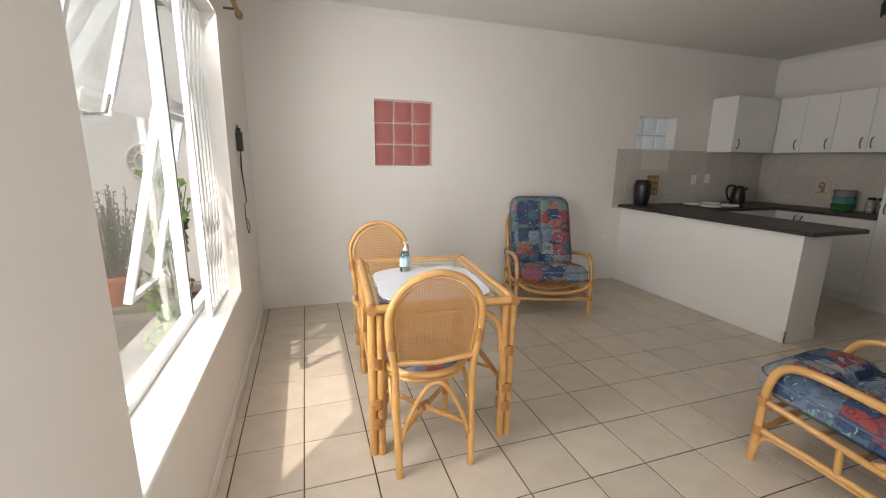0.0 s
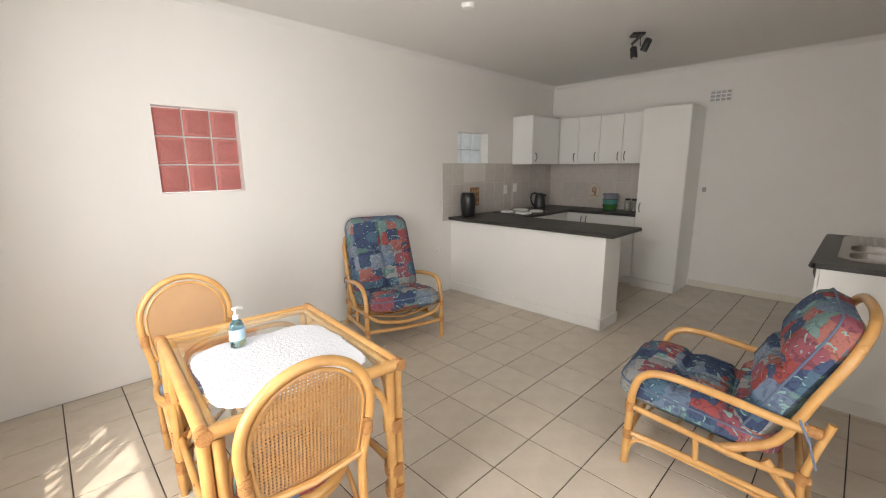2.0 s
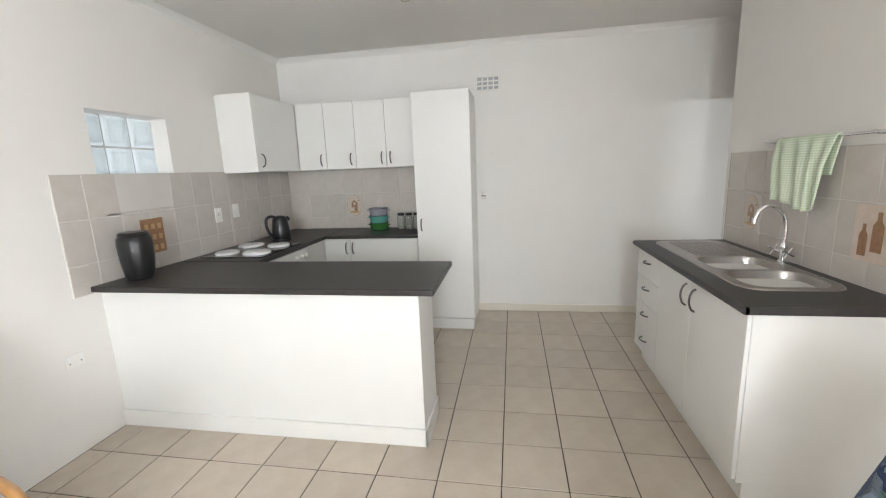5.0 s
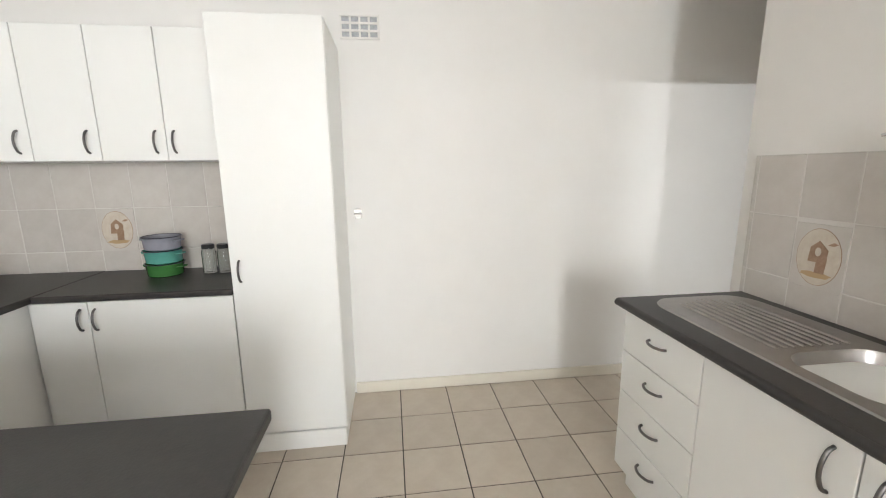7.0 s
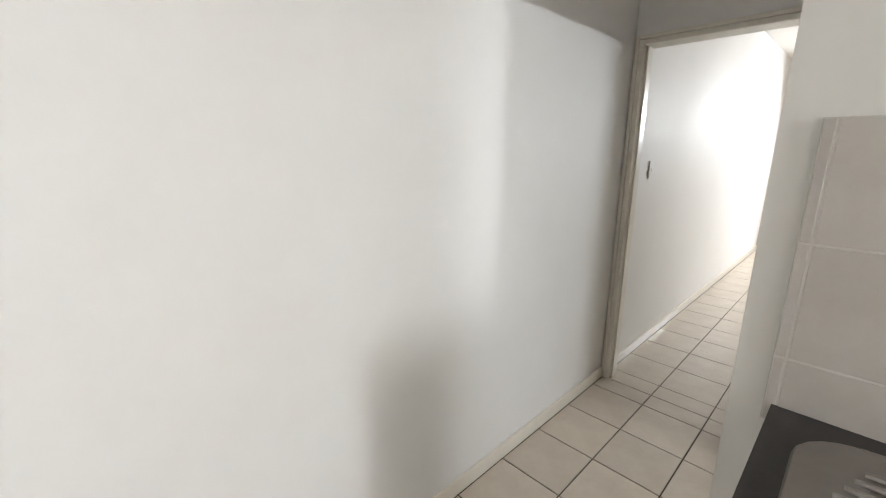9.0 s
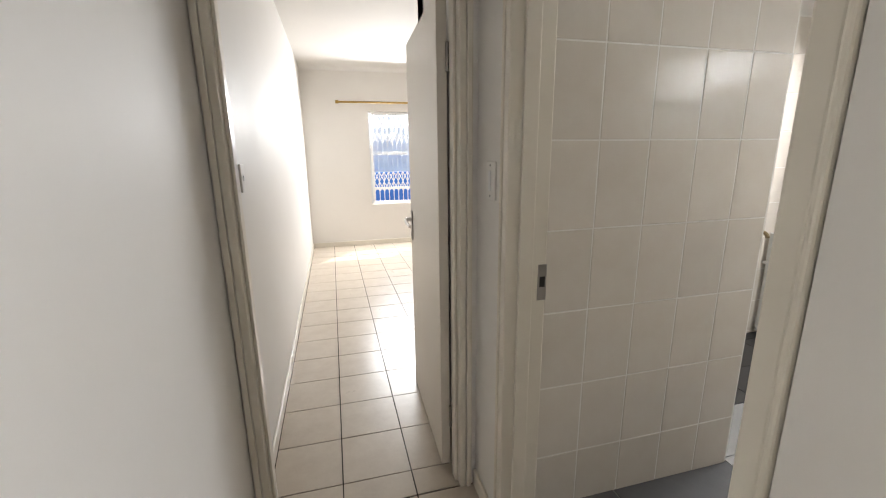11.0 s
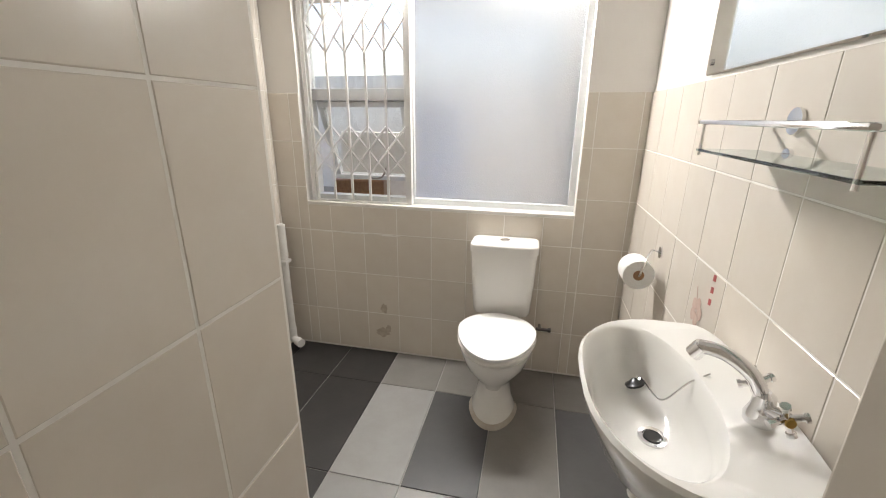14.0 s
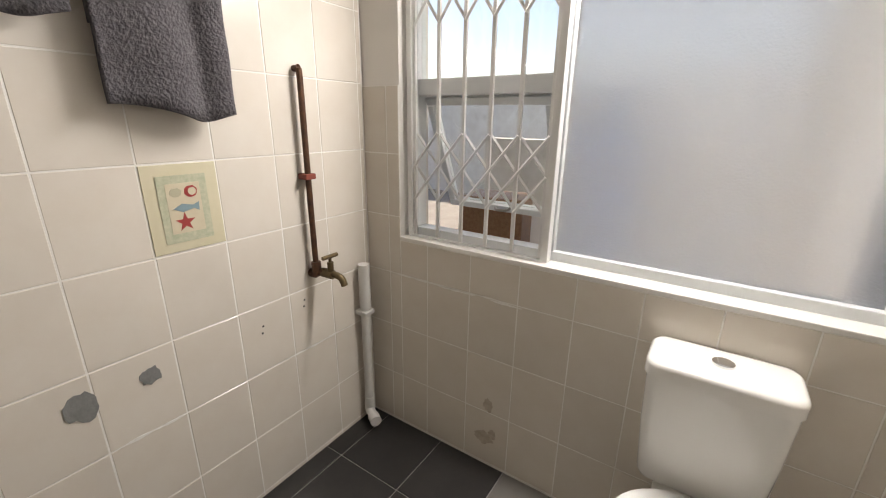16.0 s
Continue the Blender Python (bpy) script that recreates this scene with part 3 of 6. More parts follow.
# ---- windows ----
def trellis(name, a0, a1, z0, z1, bars, at, label, group="security gates"):
    """A folding steel trellis gate in the y-z plane: flat uprights with crossed straps in two bands."""
    g = thing(name, at, 0, label, "security gate", group)
    ys = [a0 + (a1 - a0) * i / (bars - 1) for i in range(bars)]
    h = z1 - z0
    for y in ys:
        obj("upright", boxes((-0.006, y - 0.0065, z0, 0.006, y + 0.0065, z1), bevel=0.001, seg=1), WHITE_M, g)
    for lo, hi in ((z0 + 0.13 * h, z0 + 0.36 * h), (z0 + 0.68 * h, z0 + 0.95 * h)):
        bm = bmesh.new()
        n = 2
        dz = (hi - lo) / n
        for k in range(n):
            for i in range(bars - 1):
                za, zb = lo + k * dz, lo + (k + 1) * dz
                add_tube(bm, [(0.007, ys[i], za), (0.007, ys[i + 1], zb)], 0.006, 4)
                add_tube(bm, [(-0.007, ys[i], zb), (-0.007, ys[i + 1], za)], 0.006, 4)
        obj("strap", bm, WHITE_M, g)
    obj("end_post", boxes((-0.014, a0 - 0.03, z0 - 0.005, 0.014, a0 - 0.008, z1 + 0.01), bevel=0.002), WHITE_M, g)
    obj("track", boxes((-0.012, a0 - 0.03, z1 + 0.002, 0.012, a1 + 0.02, z1 + 0.02), bevel=0.002), WHITE_M, g)
    obj("track", boxes((-0.01, a0 - 0.03, z0 - 0.012, 0.01, a1 + 0.02, z0 - 0.004), bevel=0.002), WHITE_M, g)
    return g


def sash(parent, hinge, w, h, tilt, name="sash"):
    """A top-hung sash in the y-z plane, hung at its top edge and swung out to -x."""
    m = pose(*hinge) @ pose(0, 0, 0, 0, -tilt, 0).inverted()
    s = obj(name, boxes((-0.02, 0, -0.03, 0.02, w, 0), (-0.02, 0, -h, 0.02, w, -h + 0.03), (-0.02, 0, -h + 0.03, 0.02, 0.03, -0.03), (-0.02, w - 0.03, -h + 0.03, 0.02, w, -0.03), bevel=0.003), ALU, parent, m=m)
    p = obj("pane", boxes((-0.003, 0.03, -h + 0.03, 0.003, w - 0.03, -0.03), bevel=0), PANE, s)
    p.visible_shadow = False
    bm = bmesh.new()
    add_tube(bm, smooth_path([(0.02, w * 0.45, -h + 0.02), (0.05, w * 0.5, -h + 0.03), (0.06, w * 0.62, -h + 0.05), (0.05, w * 0.7, -h + 0.12)]), 0.006, 8)
    obj("stay", bm, STEEL, s, True)
    return s


y0, y1, z0, z1 = WIN
XF = -0.565
window_1 = thing("window_1", (0, 0, 0), 0, "white aluminium window with a tilted-out top sash", "window", "", "structure")
ft = 0.04
ym, zt, y_m2 = 2.29, 1.62, 1.70
obj("frame", boxes((XF - 0.03, y0, z0, XF + 0.03, y1, z0 + ft), (XF - 0.03, y0, z1 - ft, XF + 0.03, y1, z1), (XF - 0.03, y0, z0 + ft, XF + 0.03, y0 + ft, z1 - ft), (XF - 0.03, y1 - ft, z0 + ft, XF + 0.03, y1, z1 - ft),
                   (XF - 0.028, ym - 0.018, z0 + ft, XF + 0.028, ym + 0.018, z1 - ft), (XF - 0.026, ym + 0.025, zt - 0.02, XF + 0.026, y1 - ft, zt + 0.02), bevel=0.003), ALU, window_1)
obj("rubber_seal", boxes((XF + 0.0285, ym - 0.012, z0 + ft, XF + 0.032, ym - 0.003, z1 - ft), bevel=0.001), BLACK, window_1)
for a, b, c, d in ((y0 + ft, ym - 0.019, z0 + ft, zt - 0.10), (ym + 0.03, y1 - ft, zt + 0.02, z1 - ft)):
    p = obj("pane", boxes((XF - 0.003, a, c, XF + 0.003, b, d), bevel=0), PANE, window_1)
    p.visible_shadow = False
sash(window_1, (XF - 0.03, 1.76, z1 - 0.02), 0.50, 0.66, 16)
sash(window_1, (XF - 0.03, ym + 0.03, zt - 0.03), 0.42, 0.98, 14)
tagged(obj("window_sill", boxes((XW - 0.155, y0, z0 - 0.02, XW + 0.008, y1, z0 + 0.004), bevel=0.006), mat("sill_paint", (0.80, 0.79, 0.77), 0.4, spot=(0.76, 0.74, 0.71), scale=4, amount=0.5)), "white painted window sill", "sill", "", "structure")
trellis("security_gate", 2.33, 2.76, z0 + 0.025, z1 - 0.03, 6, (-0.465, 0, 0), "white folded steel security gate inside the window")

# bathroom window: gate half open, frosted fixed pane
a0, a1, c0, c1 = BW
XB = 2.09
window_2 = thing("window_2", (0, 0, 0), 0, "white aluminium window with one frosted pane", "window", "", "structure")
bm_y = -1.42
obj("frame", boxes((XB - 0.03, a0, c0, XB + 0.03, a1, c0 + 0.035), (XB - 0.03, a0, c1 - 0.035, XB + 0.03, a1, c1), (XB - 0.03, a0, c0 + 0.035, XB + 0.03, a0 + 0.035, c1 - 0.035), (XB - 0.03, a1 - 0.035, c0 + 0.035, XB + 0.03, a1, c1 - 0.035),
                   (XB - 0.028, bm_y - 0.025, c0 + 0.035, XB + 0.032, bm_y + 0.025, c1 - 0.035), (XB - 0.028, a0 + 0.035, 1.49, XB + 0.028, bm_y - 0.025, 1.55), bevel=0.003), ALU, window_2)
p = obj("pane", boxes((XB - 0.004, bm_y + 0.025, c0 + 0.035, XB + 0.004, a1 - 0.035, c1 - 0.035), bevel=0), FROST, window_2)
tagged(p, "frosted obscure glass pane")
p = obj("pane", boxes((XB - 0.003, a0 + 0.035, 1.55, XB + 0.003, bm_y - 0.025, c1 - 0.035), bevel=0), PANE, window_2)
p.visible_shadow = False
sash(window_2, (XB - 0.03, a0 + 0.04, 1.49), 0.52, 0.5, 24)
tagged(obj("window_sill", boxes((XB + 0.031, a0, c0 - 0.015, 2.2, a1, c0 + 0.003), bevel=0.003), mat("sill_tile", (0.76, 0.74, 0.7), 0.25, spot=(0.7, 0.68, 0.64), scale=8, amount=0.5)), "white tiled window sill", "sill", "", "structure")
trellis("security_gate", a0 + 0.05, bm_y - 0.01, c0 + 0.015, c1 - 0.03, 6, (2.155, 0, 0), "white steel trellis gate across the bathroom window")
obj("post", boxes((2.135, bm_y - 0.004, c0 + 0.005, 2.172, bm_y + 0.022, c1 - 0.01), bevel=0.002), WHITE_M, window_2)

# bedroom window
r0, r1, q0, q1 = RW
window_3 = thing("window_3", (0, 0, 0), 0, "white bedroom window behind a steel gate", "window", "", "structure")
yb = -6.55
obj("frame", boxes((r0, yb - 0.025, q0, r1, yb + 0.025, q0 + 0.04), (r0, yb - 0.025, q1 - 0.04, r1, yb + 0.025, q1), (r0, yb - 0.025, q0 + 0.04, r0 + 0.04, yb + 0.025, q1 - 0.04), (r1 - 0.04, yb - 0.025, q0 + 0.04, r1, yb + 0.025, q1 - 0.04), (r0 + 0.04, yb - 0.02, 1.40, r1 - 0.04, yb + 0.02, 1.45), (r0 + 0.04, yb - 0.02, 0.86, r1 - 0.04, yb + 0.02, 0.90), bevel=0.003), ALU, window_3)
g = trellis("security_gate", -1.02, -0.05, q0 + 0.02, q1 - 0.03, 14, (0, 0, 0), "white steel trellis gate across the bedroom window")
g.matrix_basis = pose(3.75, -6.49, 0, 0, 0, 90)


def curtain_rod(name, p0, p1, wall_dir, label):
    c = thing(name, (0, 0, 0), 0, label, "curtain rod")
    P0, P1 = Vector(p0), Vector(p1)
    d = (P1 - P0).normalized()
    obj("pole", tubes(([P0, P1], 0.014), n=14), BRASS, c, True)
    for p, s in ((P0, -1), (P1, 1)):
        obj("finial", tubes(([p + d * s * k for k in (0.0, 0.012, 0.028, 0.042)], 0.024), n=14), BRASS, c, True)
    w = Vector(wall_dir)
    for p in (P0 + d * 0.09, P1 - d * 0.09):
        obj("bracket", tubes(([p, p + w * 0.075], 0.008)), PEWTER, c, True)
    return c


curtain_rod("curtain_rod", (-0.30, 0.82, 2.275), (-0.30, 3.15, 2.275), (-1, 0, 0), "brass curtain rod with round ends above the window")
curtain_rod("curtain_rod", (3.4, -6.37, 2.16), (5.25, -6.37, 2.16), (0, -1, 0), "brass curtain rod with round ends above the bedroom window")

# ---- glass block panels ----
def glass_blocks(name, x0, x1, z0, z1, y, material, label):
    p = thing(name, (0, 0, 0), 0, label, "glass blocks", "", "structure")
    n = 3
    w, h = (x1 - x0) / n, (z1 - z0) / n
    for i in range(n):
        for j in range(n):
            bm = bmesh.new()
            a, b = x0 + i * w + 0.006, x0 + (i + 1) * w - 0.006
            c, d = z0 + j * h + 0.006, z0 + (j + 1) * h - 0.006
            add_box(bm, a, y, c, b, y + 0.075, d, 0.012, 3)
            add_box(bm, a + 0.022, y - 0.006, c + 0.022, b - 0.022, y + 0.01, d - 0.022, 0.005, 2)
            obj("glass_block", bm, material, p, True)
    bs = [(x0 + i * w - 0.006, y + 0.012, z0, x0 + i * w + 0.006, y + 0.065, z1) for i in range(1, n)]
    bs += [(x0 + 0.001, y + 0.0125, z0 + j * h - 0.006, x1 - 0.001, y + 0.0645, z0 + j * h + 0.006) for j in range(1, n)]
    obj("mortar", boxes(*bs, bevel=0.001, seg=1), mat("block_mortar", (0.55, 0.54, 0.52), 0.9, spot=(0.45, 0.44, 0.42), scale=20, amount=0.6), p)
    return p


# these blocks carry the brick's pink light in their own colour
glass_blocks("window_4", 0.684, 1.23, 1.314, 1.906, YN + 0.045, BRICK_TINT, "patterned glass blocks coloured pink as brick light through them")
glass_blocks("window_5", 3.684, 4.236, 1.304, 1.896, YN + 0.11, CLEAR_B, "clear glass blocks set deep in the wall")

# ---- outside ----
tagged(obj("ground", boxes((-400, -400, -0.3, 400, 400, -0.13), bevel=0), CONC), "bare paved yard", "ground", "", "structure")
tagged(obj("yard_wall", boxes((-4.2, 5.5, -0.13, -0.62, 5.7, 3.1), (-4.4, -9, -0.13, -4.2, 5.7, 2.2), bevel=0.01), OUTWALL), "weathered white plaster yard wall", "wall", "", "structure")
# unseen overhangs; the bath one is added to block direct sun on its window
tagged(obj("eaves", boxes((-1.02, -0.6, 2.56, XW - 0.23, YN + 0.3, 2.64), (1.2, -4.0, 2.42, 1.99, -0.56, 2.5), bevel=0.005), ROOF), "unseen dull roof overhang added to shade the windows", "roof", "", "structure")
# added backdrop, long and low so the frosted pane glows evenly
tagged(obj("neighbour_wall", boxes((-1.3, -3.4, -0.13, -1.1, -0.25, 1.2), bevel=0.01), OUTWALL), "pale plastered wall added as backdrop to even the frosted pane", "wall", "", "structure")
tagged(obj("far_fence", boxes((-3, -12.2, -0.13, 12, -12, 0.9), bevel=0.01), BLUE), "blue painted yard fence", "fence", "", "structure")
tagged(obj("far_wall", boxes((-3, -14, -0.13, 12, -13.8, 2.6), bevel=0.01), OUTWALL), "white neighbouring wall", "wall", "", "structure")


# ---- living room: rattan ----
def bindings(parent, spots, r=0.02, h=0.045):
    """Wound bindings: at a point, along a direction."""
    bm = bmesh.new()
    for p, d in spots:
        p, d = Vector(p), Vector(d).normalized()
        for k in range(5):
            q = p + d * h * (k / 4 - 0.5)
            add_tube(bm, [q - d * 0.0062, q - d * 0.003, q + d * 0.003, q + d * 0.0062], r + 0.0015 * (k % 2), 12)
    return obj("binding", bm, BINDING, parent, True)


def rattan_table(loc, rz):
    t = thing("dining_table", loc, rz, "honey rattan dining table with a clear glass top", "table")
    w, d, h = 0.335, 0.435, 0.735
    P = 0.019
    obj("top_frame", tubes(*[([(sx * w, -d - 0.02, h - 0.005), (sx * w, d + 0.02, h - 0.005)], 0.021) for sx in (-1, 1)], *[([(-w, sy * d, h - 0.006), (w, sy * d, h - 0.006)], 0.021) for sy in (-1, 1)],
                           *[([(sx * (w - 0.032), -d, h - 0.012), (sx * (w - 0.032), d, h - 0.012)], 0.012) for sx in (-1, 1)], *[([(-w, sy * (d - 0.032), h - 0.012), (w, sy * (d - 0.032), h - 0.012)], 0.012) for sy in (-1, 1)]), RATTAN, t, True)
    g = obj("glass_top", boxes((-w + 0.02, -d + 0.02, h - 0.002, w - 0.02, d - 0.02, h + 0.005), bevel=0.001), PANE_T, t)
    g.visible_shadow = False
    for sx in (-1, 1):
        for sy in (-1, 1):
            obj("leg", tubes(([(sx * (w + 0.002), sy * (d - 0.015), 0), (sx * (w + 0.002), sy * (d - 0.015), h - 0.02)], P), ([(sx * (w - 0.036), sy * (d - 0.012), 0), (sx * (w - 0.036), sy * (d - 0.012), h - 0.03)], P), ([(sx * (w - 0.012), sy * (d - 0.048), 0), (sx * (w - 0.012), sy * (d - 0.048), h - 0.03)], P)), RATTAN, t, True)
    arcs = []
    for sx in (-1, 1):
        arcs.append((smooth_path([(sx * w * 0.95, sy * (d - 0.04), 0.42) for sy in (-1,)] + [(sx * w * 0.95, -d + 0.06, 0.60), (sx * w * 0.95, -d + 0.15, 0.685), (sx * w * 0.95, 0, 0.70), (sx * w * 0.95, d - 0.15, 0.685), (sx * w * 0.95, d - 0.06, 0.60), (sx * w * 0.95, d - 0.04, 0.42)]), 0.014))
    for sy in (-1, 1):
        arcs.append((smooth_path([(-w + 0.04, sy * d * 0.96, 0.40), (-w + 0.06, sy * d * 0.96, 0.58), (-w + 0.14, sy * d * 0.96, 0.672), (0, sy * d * 0.96, 0.685), (w - 0.14, sy * d * 0.96, 0.672), (w - 0.06, sy * d * 0.96, 0.58), (w - 0.04, sy * d * 0.96, 0.40)]), 0.014))
    obj("brace", tubes(*arcs), RATTAN, t, True)
    obj("stretcher", tubes(*[([(sx * w * 0.96, -d, 0.27), (sx * w * 0.96, d, 0.27)], 0.015) for sx in (-1, 1)], ([(-w, 0.0, 0.27), (w, 0.0, 0.27)], 0.014), *[(smooth_path([(sx * w * 0.96, -0.2, 0.255), (sx * w * 0.6, -0.05, 0.255), (sx * w * 0.6, 0.05, 0.255), (sx * w * 0.96, 0.2, 0.255)]), 0.009) for sx in (-1, 1)]), RATTAN, t, True)
    bindings(t, [((sx * (w - 0.018), sy * (d - 0.025), z), (0, 0, 1)) for sx in (-1, 1) for sy in (-1, 1) for z in (0.27, 0.47, 0.17)], 0.039, 0.04)
    bindings(t, [((sx * w, sy * d, h - 0.006), (0, 1, 0)) for sx in (-1, 1) for sy in (-1, 1)], 0.0235, 0.03)
    return t


def arch(w, z0, zs, z1, n=14):
    """Half-outline of a round-topped back: upright to zs, then an arch up to z1."""
    pts = [(-w * 0.86, z0), (-w * 0.97, z0 + (zs - z0) * 0.6), (-w, zs)]
    pts += [(-w * math.cos(math.pi * i / n), zs + (z1 - zs) * math.sin(math.pi * i / n)) for i in range(1, n)]
    return pts + [(w, zs), (w * 0.97, z0 + (zs - z0) * 0.6), (w * 0.86, z0)]


def rattan_chair(loc, rz):
    """Chair that faces +y; its back stands at -y."""
    c = thing("dining_chair", loc, rz, "honey rattan chair with a round woven cane back", "chair", "rattan dining chairs")
    lean = lambda z: -0.19 - 0.10 * max(0, z - 0.45)
    W = 0.205
    out = [(x, lean(z), z) for x, z in arch(W, 0.50, 0.72, 0.925)]
    legs = [[(-0.165, -0.235, 0), (-0.172, -0.205, 0.25), (-0.176, lean(0.5), 0.5)], [(0.176, lean(0.5), 0.5), (0.172, -0.205, 0.25), (0.165, -0.235, 0)]]
    obj("back_frame", tubes((smooth_path(legs[0], 4)[:-1] + smooth_path(out, 2) + smooth_path(legs[1], 4)[1:], 0.0165), n=12), RATTAN, c, True)
    inner = [(x, lean(z) + 0.004, z) for x, z in arch(W - 0.026, 0.515, 0.715, 0.895)]
    obj("inner_rim", tubes((smooth_path(inner, 2) + [inner[0]], 0.0075), ([(-0.18, lean(0.53), 0.53), (0, lean(0.53) - 0.012, 0.52), (0.18, lean(0.53), 0.53)], 0.013), n=8), RATTAN, c, True)
    # cane: ribbons upright, across and on both slants, cut off at the rim
    poly = arch(W - 0.028, 0.52, 0.715, 0.893)

    def inside(x, z):
        if z < 0.52:
            return False
        if z <= 0.715:
            return abs(x) < (W - 0.028) * (0.88 + 0.12 * (z - 0.52) / 0.195)
        return (x / (W - 0.028)) ** 2 + ((z - 0.715) / 0.178) ** 2 < 1

    bm = bmesh.new()

    def ribbon(a, b, wd, off):
        (xa, za), (xb, zb) = a, b
        dx, dz = xb - xa, zb - za
        L = math.hypot(dx, dz)
        if L < 0.01:
            return
        nx, nz = -dz / L * wd, dx / L * wd
        k = 3
        prev = None
        for i in range(k + 1):
            x, z = xa + dx * i / k, za + dz * i / k
            y = lean(z) + off
            q = [bm.verts.new((x + nx, y, z + nz)), bm.verts.new((x - nx, y, z - nz)), bm.verts.new((x - nx, y + 0.0012, z - nz)), bm.verts.new((x + nx, y + 0.0012, z + nz))]
            if prev:
                for j in range(4):
                    bm.faces.new((prev[j], prev[(j + 1) % 4], q[(j + 1) % 4], q[j]))
            prev = q

    def clip(ox, oz, dx, dz):
        t = [k * 0.004 for k in range(-120, 121)]
        ins = [k for k in t if inside(ox + dx * k, oz + dz * k)]
        if ins:
            return (ox + dx * ins[0], oz + dz * ins[0]), (ox + dx * ins[-1], oz + dz * ins[-1])

    st = 0.0115
    for i in range(-17, 18):
        for o, dr, off, wd in (((i * st, 0.70), (0, 1), 0.0, 0.0026), ((0, 0.705 + i * st), (1, 0), 0.0014, 0.0026)):
            s = clip(*o, *dr)
            if s:
                ribbon(*s, wd, off)
    for i in range(-28, 29):
        for dr, off in (((0.7071, 0.7071), 0.0028), ((0.7071, -0.7071), -0.0014)):
            s = clip(i * st, 0.70, *dr)
            if s:
                ribbon(*s, 0.0012, off)
    obj("cane_panel", bm, CANE, c)
    # seat
    ring = [(0.20 * math.cos(2 * math.pi * i / 28) * (1.04 if math.sin(2 * math.pi * i / 28) > 0 else 1), 0.02 + 0.20 * math.sin(2 * math.pi * i / 28), 0.445) for i in range(28)]
    bm = bmesh.new()
    add_tube(bm, ring, 0.016, 10, closed=True)
    add_tube(bm, [(x * 0.97, y * 0.97, z - 0.03) for x, y, z in ring], 0.011, 8, closed=True)
    obj("seat_ring", bm, RATTAN, c, True)
    obj("seat", lathe([(0.19, 0.0), (0.195, 0.012), (0.17, 0.028), (0.10, 0.036), (0.01, 0.038)], 28, (0, 0.02, 0.438)), FABRIC, c, True)
    F = [(sx * 0.15, 0.185, 0.44) for sx in (-1, 1)]
    for sx in (-1, 1):
        obj("front_leg", tubes((smooth_path([(sx * 0.16, 0.17, 0.45), (sx * 0.165, 0.185, 0.25), (sx * 0.17, 0.20, 0)], 4), 0.0155)), RATTAN, c, True)
    X = [([(-0.168, -0.20, 0.17), (0.168, 0.19, 0.17)], 0.0125), ([(0.168, -0.20, 0.182), (-0.168, 0.19, 0.182)], 0.0125)]
    for sy, y in ((-1, -0.212), (1, 0.19)):
        X.append((smooth_path([(-0.165, y, 0.13), (-0.12, y, 0.27), (-0.05, y, 0.395), (0, y * 0.98, 0.42), (0.05, y, 0.395), (0.12, y, 0.27), (0.165, y, 0.13)]), 0.010))
    for sx in (-1, 1):
        X.append((smooth_path([(sx * 0.172, -0.20, 0.13), (sx * 0.18, -0.12, 0.33), (sx * 0.18, 0.0, 0.41), (sx * 0.18, 0.12, 0.33), (sx * 0.168, 0.185, 0.13)]), 0.010))
    obj("brace", tubes(*X, n=8), RATTAN, c, True)
    bindings(c, [((sx * 0.168, -0.21, 0.14), (0, 0, 1)) for sx in (-1, 1)] + [((sx * 0.168, 0.19, 0.14), (0, 0, 1)) for sx in (-1, 1)] + [((sx * 0.195, lean(0.63), 0.63), (0, 0, 1)) for sx in (-1, 1)] + [((0, 0.0, 0.176), (1, 1, 0))], 0.0195, 0.05)
    return c


table = rattan_table((0.662, 2.085, 0), -4)
rattan_chair((0.555, 1.735, 0), -2)
rattan_chair((0.525, 2.655, 0), 178)


